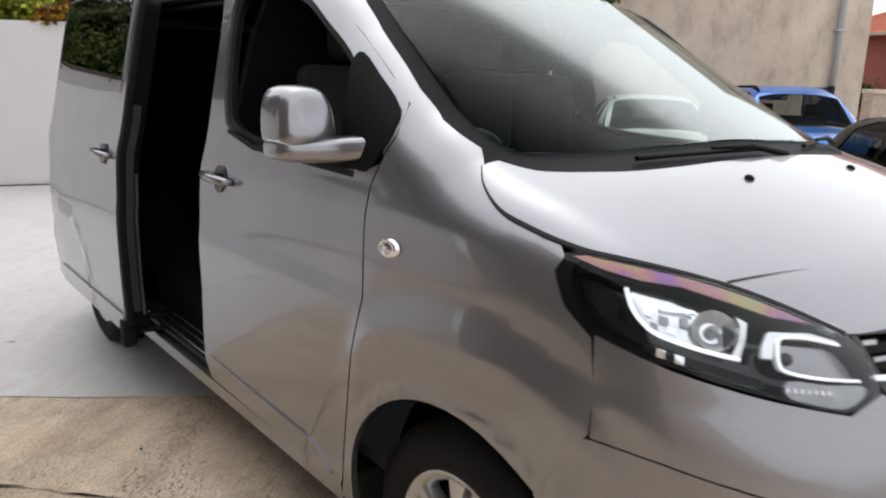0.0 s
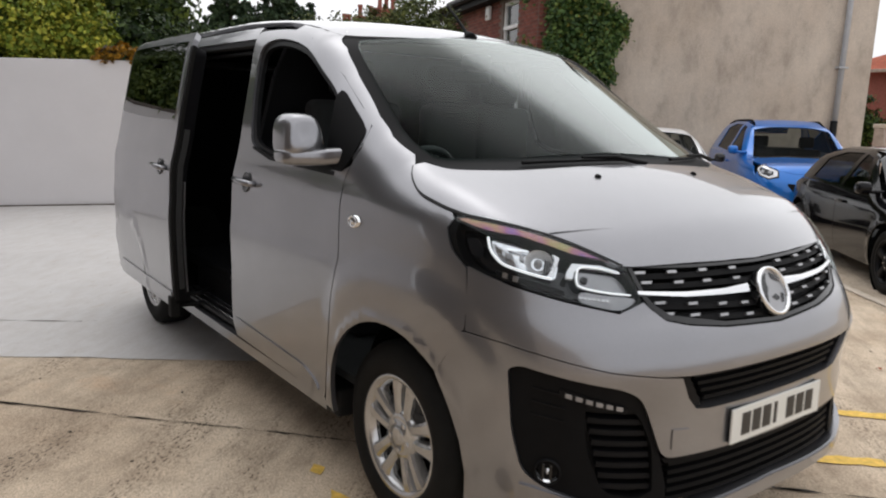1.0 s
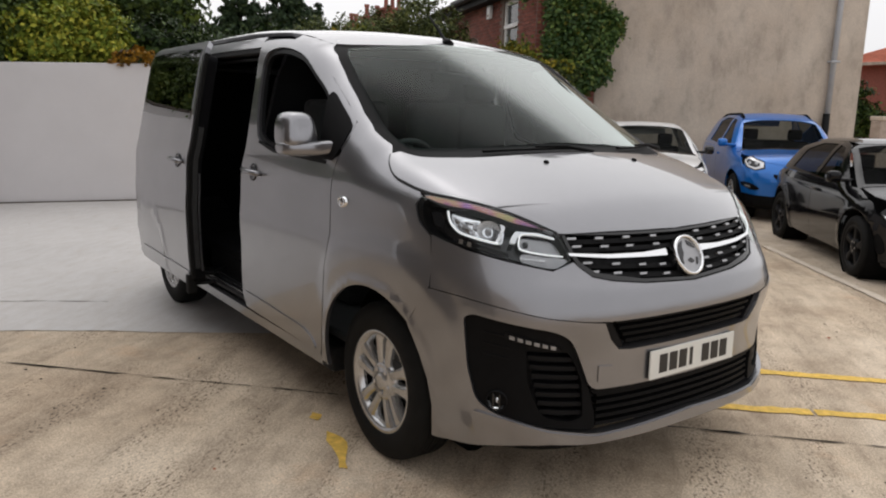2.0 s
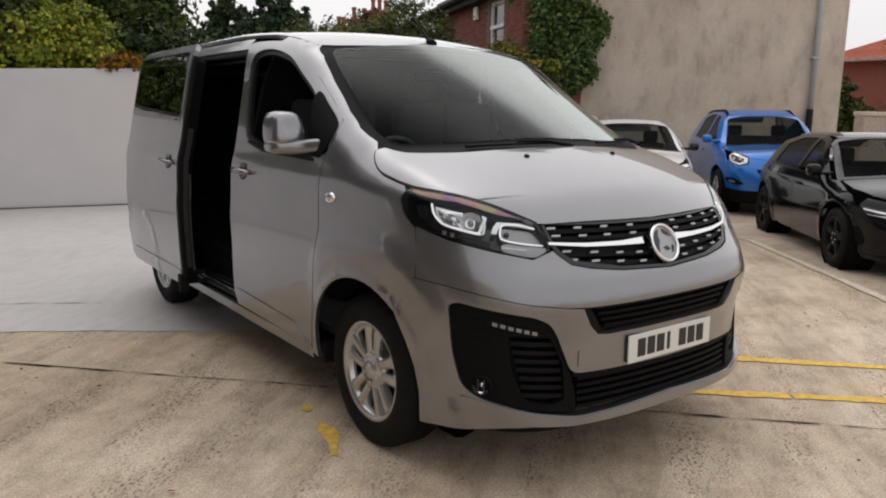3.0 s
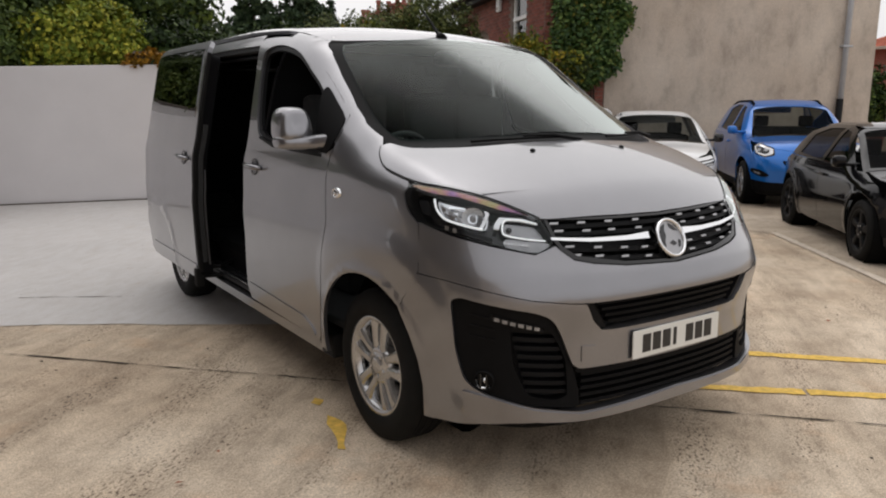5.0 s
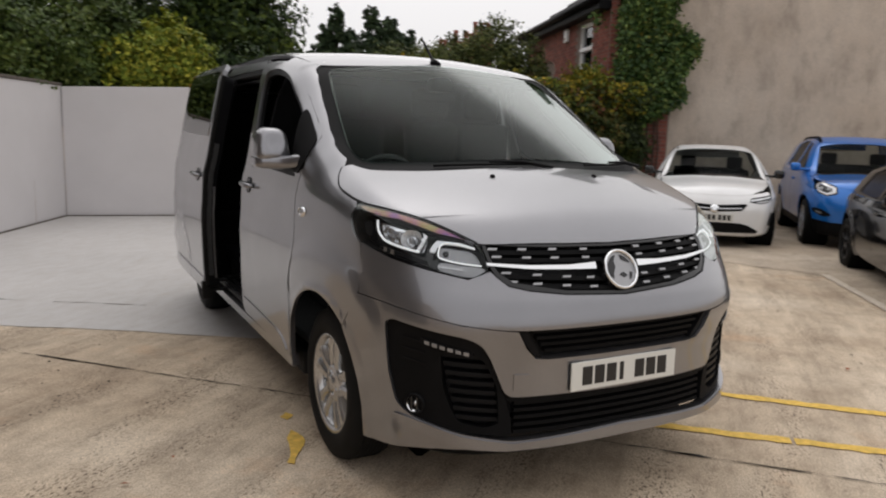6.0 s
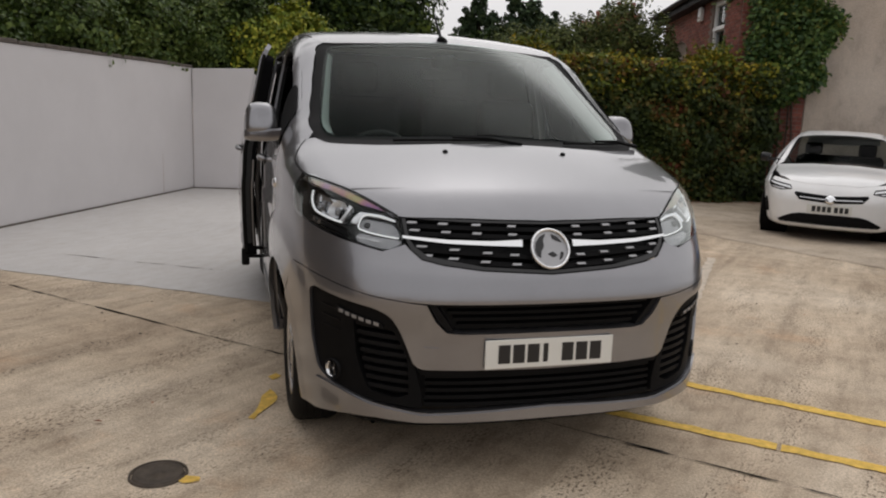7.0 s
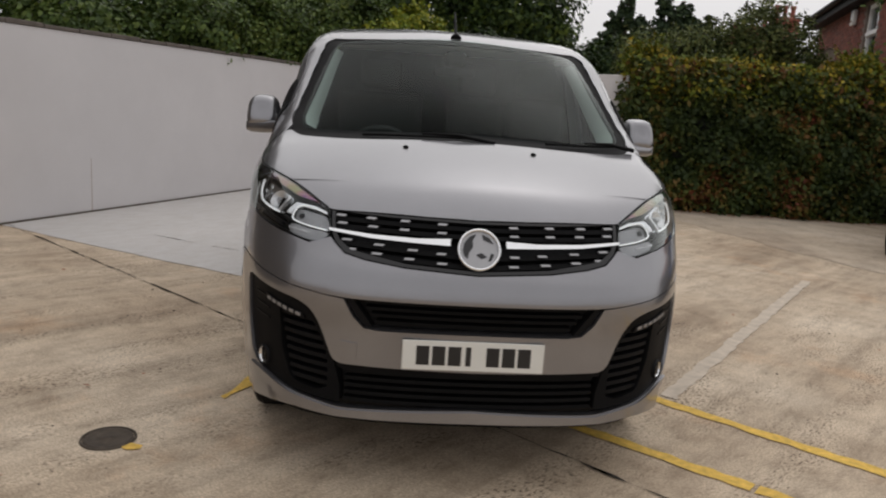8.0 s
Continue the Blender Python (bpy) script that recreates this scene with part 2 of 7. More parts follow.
M = {
    "van_paint": car_paint("van_paint", (0.246, 0.246, 0.262), 0.85, 0.30, 0.5, 1.62),
    "white_paint": car_paint("white_paint", (0.82, 0.82, 0.82)),
    "blue_paint": car_paint("blue_paint", (0.00125, 0.1438, 0.525), 0.35, 0.30, 0.3, 1.4),
    "black_paint": car_paint("black_paint", (0.004, 0.004, 0.005), 0.0, 0.12, 0.0, 1.28, 0.7, 0.12),
    "black_plastic": plain("black_plastic", (0.006, 0.006, 0.0065), 0.55, vary=0.2, scale=20, grain=0.15, spec=0.08),
    "dark_trim": plain("dark_trim", (0.008, 0.008, 0.009), 0.4, vary=0.2, scale=12, spec=0.1),
    "gloss_black": plain("gloss_black", (0.01, 0.01, 0.011), 0.12, vary=0.1),
    "frit": plain("frit", (0.004, 0.004, 0.0045), 0.6, spec=0.1),
    "void_black": plain("void_black", (0.006, 0.006, 0.007), 0.8),
    "rubber": plain("rubber", (0.010, 0.0098, 0.0095), 0.75, vary=0.25, scale=14, grain=0.2, spec=0.15),
    "chrome": plain("chrome", (0.82, 0.83, 0.84), 0.08, 1.0, vary=0.03),
    "satin_chrome": plain("satin_chrome", (0.6, 0.6, 0.61), 0.25, 1.0, vary=0.04),
    "dash_metal": plain("dash_metal", (0.36, 0.36, 0.37), 0.35, 0.8, vary=0.1),
    "alloy": plain("alloy", (0.52, 0.52, 0.52), 0.24, 0.85, vary=0.08, scale=16),
    "wheel_well": plain("wheel_well", (0.006, 0.006, 0.006), 0.9, spec=0.05),
    "windscreen": pane("windscreen", (0.66, 0.75, 0.72), 1.0, 1.52, ((0.46, 0.006), (0.50, 0.020), (0.53, 0.034), (0.57, 0.044), (0.60, 0.062), (0.64, 0.25), (0.68, 0.37), (0.75, 0.45), (0.85, 0.50))),
    "side_glass": pane("side_glass", (0.55, 0.60, 0.58), 0.5),
    "door_glass": pane("door_glass", (0.84, 0.89, 0.87)),
    "car_screen": pane("car_screen", (0.30, 0.33, 0.32), 0.06),
    "car_side": pane("car_side", (0.06, 0.065, 0.065), 0.45),
    "privacy_glass": pane("privacy_glass", (0.04, 0.045, 0.045), 1.0, 2.8),
    "lamp_lens": pane("lamp_lens", (0.95, 0.97, 0.98), 1.0, 1.52, ((0.10, 0.015), (0.30, 0.05), (0.43, 0.15), (0.60, 0.32), (0.80, 0.48))),
    "window_glass": pane("window_glass", (0.35, 0.4, 0.42)),
    "lamp_bowl": plain("lamp_bowl", (0.72, 0.73, 0.75), 0.16, 1.0, vary=0.1, scale=30),
    "lamp_silver": plain("lamp_silver", (0.66, 0.66, 0.67), 0.25, 0.6, vary=0.4, scale=24),
    "lamp_grey": plain("lamp_grey", (0.30, 0.30, 0.31), 0.25, 0.4, vary=0.2, scale=30),
    "lamp_sheen": sheen("lamp_sheen"),
    "lamp_white": plain("lamp_white", (0.85, 0.87, 0.9), 0.25, vary=0.04),
    "running_light": glow("running_light", (0.93, 0.97, 1.0), 0.45),
    "interior": plain("interior", (0.022, 0.023, 0.024), 0.7, vary=0.2, scale=10, grain=0.1),
    "interior_pale": plain("interior_pale", (0.48, 0.50, 0.49), 0.7, vary=0.06),
    "seat_cloth": plain("seat_cloth", (0.010, 0.010, 0.011), 0.9, vary=0.25, scale=40, grain=0.2),
    "shaded_cargo": plain("shaded_cargo", (0.006, 0.006, 0.007), 0.85, vary=0.2, spec=0.08),
    "plate_white": plain("plate_white", (0.6875, 0.6875, 0.65), 0.35, vary=0.03),
    "plate_ink": plain("plate_ink", (0.012, 0.012, 0.013), 0.4),
    "white_wall": plain("white_wall", (0.6062, 0.5875, 0.5938), 0.75, vary=0.045, scale=1.3, grain=0.15),
    "coping": plain("coping", (0.1125, 0.09375, 0.08125), 0.9, vary=0.35, scale=5, grain=0.4),
    "yellow_line": plain("yellow_line", (0.75, 0.4813, 0.09375), 0.8, vary=0.30, scale=26, grain=0.3),
    "pale_line": plain("pale_line", (0.5625, 0.4813, 0.39), 0.85, vary=0.2, scale=12, grain=0.3),
    "iron": plain("iron", (0.0875, 0.06875, 0.0525), 0.75, 0.3, vary=0.35, scale=20, grain=0.4),
    "bark": plain("bark", (0.0625, 0.0475, 0.035), 0.9, vary=0.4, scale=9, grain=0.6),
    "shaded_core": plain("shaded_core", (0.008, 0.012, 0.006), 0.95, vary=0.5, scale=5),
    "pipe_grey": plain("pipe_grey", (0.425, 0.4375, 0.4625), 0.5, vary=0.1),
    "slate": plain("slate", (0.0375, 0.0375, 0.0425), 0.6, vary=0.3, scale=3, grain=0.2),
    "white_frame": plain("white_frame", (0.85, 0.85, 0.85), 0.4, vary=0.05),
    "terracotta": plain("terracotta", (0.575, 0.1625, 0.0875), 0.8, vary=0.25, scale=6, grain=0.2),
    "pot_clay": plain("pot_clay", (0.275, 0.09375, 0.06875), 0.8, vary=0.3, scale=6),
    "mortar": plain("mortar", (0.2125, 0.1625, 0.1375), 0.9, vary=0.2, scale=12, grain=0.3),
    "dish_grey": plain("dish_grey", (0.375, 0.3, 0.25), 0.7, vary=0.3, scale=9),
    "leaf_litter": plain("leaf_litter", (0.3125, 0.075, 0.01875), 0.8, vary=0.4, scale=40),
    "joint": plain("joint", (0.035, 0.029, 0.024), 0.95, vary=0.3, scale=10),
    "crack": plain("crack", (0.1125, 0.09375, 0.075), 0.95, vary=0.3, scale=10),
}


# ---- mesh helpers ----
def part(name, bm, material, parent=None, label=""):
    """Links a bmesh as one mesh object under its thing."""
    me = bpy.data.meshes.new(name)
    bm.normal_update()
    bm.to_mesh(me)
    bm.free()
    return place(name, me, material, parent, label)


def place(name, me, material, parent=None, label=""):
    if material and not me.materials:
        me.materials.append(material)
    ob = new(name, me)
    if parent:
        ob.parent = parent
    if label:
        ob["label"] = label
    return ob


def thing(name, m, label, category, group="", kind=""):
    ob = new(name)
    ob.empty_display_size = 0.2
    ob.matrix_basis = m
    return tagged(ob, label, category, group, kind)


def box(bm, lo, hi, bevel=0.0, segments=2, m=None):
    """A box from corner to corner, with its edges rounded."""
    lo, hi = Vector(lo), Vector(hi)
    mat = Matrix.Translation((lo + hi) / 2) @ Matrix.Diagonal((*(hi - lo), 1))
    vs = bmesh.ops.create_cube(bm, size=1, matrix=mat)["verts"]
    es = list({e for v in vs for e in v.link_edges})
    if bevel:
        got = bmesh.ops.bevel(bm, geom=es, offset=bevel, segments=segments, profile=0.5, affect="EDGES")
        vs = list({v for f in got["faces"] for v in f.verts} | {v for v in vs if v.is_valid})
    if m is not None:
        bmesh.ops.transform(bm, matrix=m, verts=[v for v in vs if v.is_valid])
    return vs


def smooth(bm, flag=True):
    for f in bm.faces:
        f.smooth = flag
    return bm


def tube(bm, points, radius, sides=10, closed=False):
    """A round bar along points; radius may be a list."""
    pts = [Vector(p) for p in points]
    rings = []
    for i, p in enumerate(pts):
        a, b = pts[max(i - 1, 0)], pts[min(i + 1, len(pts) - 1)]
        if closed:
            a, b = pts[i - 1], pts[(i + 1) % len(pts)]
        d = (b - a).normalized()
        u = d.orthogonal().normalized() if abs(d.z) > 0.9 else d.cross(Vector((0, 0, 1))).normalized()
        w = d.cross(u)
        r = radius[i] if isinstance(radius, (list, tuple)) else radius
        rings.append([bm.verts.new(p + r * (math.cos(t) * u + math.sin(t) * w)) for t in [2 * math.pi * k / sides for k in range(sides)]])
    n = len(rings)
    for i in range(n if closed else n - 1):
        a, b = rings[i], rings[(i + 1) % n]
        for k in range(sides):
            bm.faces.new((a[k], a[(k + 1) % sides], b[(k + 1) % sides], b[k]))
    if not closed:
        bm.faces.new(rings[0][::-1])
        bm.faces.new(rings[-1])
    return bm


def lathe(bm, profile, sides=48, axis="x", centre=(0, 0, 0)):
    """Turns (along, radius) pairs round an axis."""
    rings = []
    for h, r in profile:
        ring = []
        for k in range(sides):
            t = 2 * math.pi * k / sides
            c, s = r * math.cos(t), r * math.sin(t)
            p = {"x": (h, c, s), "z": (c, s, h), "y": (c, h, s)}[axis]
            ring.append(bm.verts.new(Vector(p) + Vector(centre)))
        rings.append(ring)
    for a, b in zip(rings, rings[1:]):
        for k in range(sides):
            bm.faces.new((a[k], a[(k + 1) % sides], b[(k + 1) % sides], b[k]))
    return rings


def slab(bm, outline, z0, z1):
    """A flat plate over a plan outline."""
    top = [bm.verts.new((x, y, z1)) for x, y in outline]
    low = [bm.verts.new((x, y, z0)) for x, y in outline]
    bm.faces.new(top)
    bm.faces.new(low[::-1])
    n = len(top)
    for i in range(n):
        bm.faces.new((low[i], low[(i + 1) % n], top[(i + 1) % n], top[i]))


def lerp(a, b, t):
    return a + (b - a) * t


# ---- ground ----
def ground_z(x):
    """The yard is level."""
    return 0.0


def sheet(name, outline, lift, material, label, step=0.5, ragged=0.0, seed=1, thick=0.0):
    """A thin flat layer on the ground that follows its fall."""
    rnd = random.Random(seed)
    pts = []
    n = len(outline)
    for i in range(n):
        a, b = Vector(outline[i]), Vector(outline[(i + 1) % n])
        k = max(1, int((b - a).length / step))
        for j in range(k):
            p = a.lerp(b, j / k)
            nrm = Vector((-(b - a).y, (b - a).x)).normalized()
            pts.append(p + nrm * rnd.uniform(-ragged, ragged))
    bm = bmesh.new()
    vs = [bm.verts.new((p.x, p.y, ground_z(p.x) + lift)) for p in pts]
    if thick:
        low = [bm.verts.new((p.x, p.y, ground_z(p.x) - 0.01)) for p in pts]
        for i in range(len(vs)):
            j = (i + 1) % len(vs)
            bm.faces.new((low[i], low[j], vs[j], vs[i]))
    bm.faces.new(vs)
    bmesh.ops.triangulate(bm, faces=[f for f in bm.faces if len(f.verts) > 4])
    bmesh.ops.recalc_face_normals(bm, faces=bm.faces)
    return tagged(part(name, bm, material), label, kind="structure")


M["yard_concrete"] = yard_floor("yard_concrete", (0.425, 0.3279, 0.2328), (0.55, 0.4517, 0.3402), (0.6625, 0.5693, 0.4536))
M["grey_floor_paint"] = floor_paint("grey_floor_paint", (0.5187, 0.5025, 0.49))
M["brown_tarmac"] = concrete("brown_tarmac", (0.36, 0.282, 0.208), (0.46, 0.377, 0.288), (0.56, 0.474, 0.380))
M["render"] = concrete("render", (0.4125, 0.3438, 0.2812), (0.5, 0.425, 0.3562), (0.575, 0.5, 0.425), (1, 1, 0.5), spots=False)

xs = [-900, -200, -60, -20, -8, -4, -2, 0, 1] + [1 + 0.5 * i for i in range(1, 20)] + [14, 20, 60, 200, 900]
ys = [-900, -200, -60, -20, -8, -4, -2, 0, 2, 4, 6, 8, 10, 14, 20, 60, 200, 900]
bm = bmesh.new()
grid = [[bm.verts.new((x, y, ground_z(x))) for x in xs] for y in ys]
for r0, r1 in zip(grid, grid[1:]):
    for i in range(len(xs) - 1):
        bm.faces.new((r0[i], r0[i + 1], r1[i + 1], r1[i]))
smooth(bm)
tagged(part("ground", bm, M["yard_concrete"]), "weathered beige concrete yard with stains and tyre marks", kind="structure")

sheet("pavement_painted", [(-4.14, 5.05), (-2.74, 4.12), (-1.45, 3.34), (-0.78, 2.88), (0.5, 2.1), (0.5, 10.12), (-1.70, 10.6)], 0.004, M["grey_floor_paint"],
      "pale grey painted concrete bay inside the white walls", 0.25, 0.012)
sheet("road_tarmac", [(3.95, 0.83), (5.55, 2.95), (5.0, 4.6), (4.5, 6.2), (4.1, 7.8), (3.7, 9.5), (12, 9.6), (20, 9), (20, -8), (8, -8)], 0.004, M["brown_tarmac"],
      "worn brown tarmac under the parked cars", 0.3, 0.05)


def stripe(name, a, b, width, material, label, breaks=(), lift=0.005, ragged=0.009):
    """A painted line, with worn gaps given as shares of its length."""
    a, b = Vector(a), Vector(b)
    d, n = (b - a), Vector((-(b - a).y, (b - a).x)).normalized() * width / 2
    cuts = [0.0, *[c for pair in breaks for c in pair], 1.0]
    for i in range(0, len(cuts), 2):
        p, q = a + d * cuts[i], a + d * cuts[i + 1]
        sheet(name, [p + n, p - n, q - n, q + n], lift, material, label, 0.06, ragged, int(p.x * 100))


stripe("road_line", (1.04, 1.12), (3.6, -1.5), 0.075, M["yellow_line"], "worn yellow painted line on the concrete", [(0.52, 0.53)])
stripe("road_line", (0.42, 0.82), (3.0, -1.52), 0.075, M["yellow_line"], "worn yellow painted line on the concrete", [(0.30, 0.305), (0.6, 0.62)])
sheet("road_line", [(-0.97, 1.22), (-1.02, 1.13), (-1.04, 1.0), (-1.08, 0.88), (-1.06, 0.85), (-1.01, 0.95), (-0.96, 1.02), (-0.94, 1.12)], 0.005, M["yellow_line"],
      "worn patch of yellow paint", 0.05, 0.008, 5)
sheet("road_line", [(-0.93, 1.45), (-0.97, 1.40), (-0.95, 1.35), (-0.9, 1.4)], 0.005, M["yellow_line"], "worn patch of yellow paint", 0.03, 0.006, 6)
sheet("road_line", [(-1.33, 0.36), (-1.36, 0.33), (-1.34, 0.30), (-1.28, 0.31), (-1.28, 0.34)], 0.005, M["yellow_line"], "worn patch of yellow paint", 0.03, 0.005, 7)
stripe("road_line", (1.20, 1.07), (3.78, 4.22), 0.085, M["pale_line"], "pale cement strip in the concrete", lift=0.0045, ragged=0.012)
stripe("road_line", (5.6, 3.05), (3.3, 0.05), 0.09, M["pale_line"], "faded white parking line", lift=0.0085, ragged=0.012)
for a, b in (((-6.0, 7.08), (1.6, -0.82)), ((1.6, -0.82), (3.2, -2.5))):
    stripe("road_joint", a, b, 0.005, M["joint"], "dark joint between concrete slabs", lift=0.006, ragged=0.010)
stripe("road_joint", (-2.6, 4.9), (-1.3, 4.1), 0.006, M["crack"], "thin crack in the painted floor", [(0.35, 0.5)], 0.006, 0.014)

# manhole cover
cover = thing("manhole_cover", Matrix.Translation((-1.435, 0.40, 0.0)), "round rusty iron inspection cover set in the concrete", "manhole cover")
bm = bmesh.new()
lathe(bm, [(0.0, 0.097), (0.006, 0.095), (0.006, 0.082), (0.004, 0.080), (0.004, 0.02), (0.008, 0.018), (0.008, 0.0005)], 40, "z")
part("lid", smooth(bm), M["iron"], cover)
bm = bmesh.new()
lathe(bm, [(0.0, 0.111), (0.007, 0.109), (0.007, 0.100), (0.0, 0.099)], 40, "z")
part("rim", smooth(bm), M["iron"], cover)


# ---- boundary walls ----
def wall_run(name, a, b, height, thick, material, label, base=0.0, cap=None, cap_label="", end_height=None):
    """An upright wall from a to b, its near face on that line."""
    a, b = Vector((*a, 0)), Vector((*b, 0))
    d = b - a
    m = Matrix.Translation((a.x, a.y, base)) @ Matrix.Rotation(math.atan2(d.y, d.x), 4, "Z")
    bm = bmesh.new()
    box(bm, (0, 0, -0.3), (d.length, thick, height), 0.006, 1, m)
    for v in bm.verts:
        if end_height and v.co.z > 1:
            v.co.z += (end_height - height) * (Vector((v.co.x, v.co.y, 0)) - a).length / d.length
    ob = tagged(part(name, bm, material), label, kind="structure")
    if cap:
        k = int(d.length / 0.45)
        rnd = random.Random(len(name))
        for i in range(k):
            s = d.length / k
            bm = bmesh.new()
            box(bm, (i * s + 0.004, -0.015, height - 0.002), ((i + 1) * s - 0.004, thick + 0.03, height + 0.045 + rnd.uniform(-0.006, 0.006)), 0.008, 1, m)
            part("coping_stone", bm, cap, ob, cap_label)
    return ob


wall_run("wall_west", (-4.62, 3.9), (-1.70, 10.64), 1.96, 0.16, M["white_wall"], "long white-painted boundary wall with a dark stone coping", cap=M["coping"], cap_label="dark weathered stone coping")
wall_run("wall_north", (-1.70, 10.60), (3.5, 9.52), 1.95, 0.16, M["white_wall"], "white-painted end wall of the yard", end_height=2.14)
for p in (0.33, 0.86):
    a, b = Vector((-4.62, 3.9)), Vector((-1.70, 10.64))
    q = a.lerp(b, p)
    bm = bmesh.new()
    n = Vector((b.y - a.y, a.x - b.x)).normalized() * 0.002
    d = (b - a).normalized() * 0.006
    vs = [bm.verts.new((*(q + n - d), 0.02)), bm.verts.new((*(q + n + d), 0.02)), bm.verts.new((*(q + n + d * 0.5), 0.62)), bm.verts.new((*(q + n - d * 0.5), 0.62))]
    bm.faces.new(vs)
    tagged(part("trim_joint", bm, M["dish_grey"]), "filled joint in the white wall", kind="structure")
for a, b in (((-4.62, 3.9), (-1.72, 10.58)), ((-1.70, 10.58), (3.5, 9.50))):
    a, b = Vector(a), Vector(b)
    n = Vector(((b - a).y, -(b - a).x)).normalized()
    bm = bmesh.new()
    slab(bm, [a, a + n * 0.018, b + n * 0.018, b], 0.0, 0.022)
    tagged(part("trim_foot", bm, M["crack"]), "dark gap along the foot of the white wall", kind="structure")
# unseen dark wall, added to darken what the van's flank and wing reflect
wall_run("wall_building", (-5.83, -1.7), (-4.9, 3.8), 6.5, 0.3, M["coping"], "plain dark wall out of view, added for dark reflections in the van")
# two unseen walls, added; kept pale and low so the van's front reflects brightness
wall_run("wall_side", (-12.0, -25.9), (-5.835, -1.71), 2.2, 0.3, M["render"], "plain rendered wall out of view, added to close the yard")
wall_run("wall_south", (30, -26), (-30, -26), 2.2, 0.3, M["render"], "plain rendered wall out of view, added to close the yard")


# ---- car bodies: a smooth closed form, on which every panel is cut to its outline ----
from mathutils.geometry import delaunay_2d_cdt


def profile(xs, ys):
    """A smooth curve through points that never overshoots, straight beyond its ends."""
    xs, ys = np.array(xs, float), np.array(ys, float)
    h, d = np.diff(xs), np.diff(ys) / np.diff(xs)
    m = np.zeros_like(xs)
    m[0], m[-1] = d[0], d[-1]
    for i in range(1, len(xs) - 1):
        if d[i - 1] * d[i] > 0:
            w1, w2 = 2 * h[i] + h[i - 1], h[i] + 2 * h[i - 1]
            m[i] = (w1 + w2) / (w1 / d[i - 1] + w2 / d[i])

    def f(x):
        x = np.asarray(x, float)
        i = np.clip(np.searchsorted(xs, x) - 1, 0, len(h) - 1)
        t = (x - xs[i]) / h[i]
        r = (1 + 2 * t) * (1 - t) ** 2 * ys[i] + t * (1 - t) ** 2 * h[i] * m[i] + t * t * (3 - 2 * t) * ys[i + 1] + t * t * (t - 1) * h[i] * m[i + 1]
        r = np.where(x < xs[0], ys[0] + m[0] * (x - xs[0]), r)
        return np.where(x > xs[-1], ys[-1] + m[-1] * (x - xs[-1]), r)

    return f


def smax(a, b, k):
    h = np.maximum(k - np.abs(a - b), 0) / k
    return np.maximum(a, b) + h * h * k / 4


class Shell:
    """A body given by where its inside is (negative), and ways to meet its skin."""

    def __init__(self, inside, pivot):
        self.inside, self.pivot = inside, pivot

    def rays(self, kind, uv, side):
        u, v = uv[:, 0], uv[:, 1]
        z, one = np.zeros(len(u)), np.ones(len(u))
        if kind == "side":
            return np.c_[z, u, v], np.c_[one * side, z, z]
        if kind == "top":
            return np.c_[u * side, v, one * 0.5], np.c_[z, z, one]
        if kind == "rear":
            return np.c_[u * side, one * (self.pivot + 1.2), v], np.c_[z, one, z]
        a = np.radians(u) * side
        return np.c_[z, one * self.pivot, v], np.c_[np.sin(a), -np.cos(a), z]

    def meet(self, kind, uv, side=1):
        o, d = self.rays(kind, uv, side)
        lo, hi = np.zeros(len(o)), np.full(len(o), 4.5)
        for _ in range(34):
            mid = (lo + hi) / 2
            p = o + d * mid[:, None]
            ins = self.inside(p[:, 0], p[:, 1], p[:, 2]) < 0
            lo, hi = np.where(ins, mid, lo), np.where(ins, hi, mid)
        return o + d * lo[:, None]

    def normal(self, p, e=0.004):
        g = np.zeros_like(p)
        for k in range(3):
            q = np.zeros(3)
            q[k] = e
            a, b = p + q, p - q
            g[:, k] = self.inside(a[:, 0], a[:, 1], a[:, 2]) - self.inside(b[:, 0], b[:, 1], b[:, 2])
        return g / np.maximum(np.linalg.norm(g, axis=1), 1e-9)[:, None]


def rounded(pts, r=0.02):
    """A closed outline with its corners rounded."""
    pts = [Vector(p) for p in pts]
    out = []
    for i, p in enumerate(pts):
        a, b = pts[i - 1] - p, pts[(i + 1) % len(pts)] - p
        k = min(r, a.length * 0.45, b.length * 0.45)
        s, e = p + a.normalized() * k, p + b.normalized() * k
        out += [(s * (1 - t) ** 2 + p * 2 * t * (1 - t) + e * t * t) for t in (0, 0.25, 0.5, 0.75, 1)]
    return [tuple(q) for q in out]


def flowing(pts, n=6, closed=True):
    """A smooth curve through the points."""
    P = [Vector(p) for p in pts]
    out = []
    m = len(P)
    for i in range(m if closed else m - 1):
        if closed:
            a, b, c, d = P[i - 1], P[i], P[(i + 1) % m], P[(i + 2) % m]
        else:
            a, b, c, d = P[max(i - 1, 0)], P[i], P[i + 1], P[min(i + 2, m - 1)]
        for j in range(n):
            t = j / n
            out.append(tuple(0.5 * (2 * b + (c - a) * t + (2 * a - 5 * b + 4 * c - d) * t * t + (3 * b - a - 3 * c + d) * t ** 3)))
    if not closed:
        out.append(tuple(P[-1]))
    return out


def mirrored(pts):
    """A half outline from centre line to centre line, closed over to the other side."""
    return list(pts) + [(-u, v) for u, v in reversed(pts) if abs(u) > 1e-6]


def inside_loop(pts, loop):
    x, y = pts[:, 0], pts[:, 1]
    hit = np.zeros(len(pts), bool)
    n = len(loop)
    for i in range(n):
        (x0, y0), (x1, y1) = loop[i], loop[(i + 1) % n]
        if y0 != y1:
            cross = (y0 > y) != (y1 > y)
            hit ^= cross & (x < (x1 - x0) * (y - y0) / (y1 - y0) + x0)
    return hit


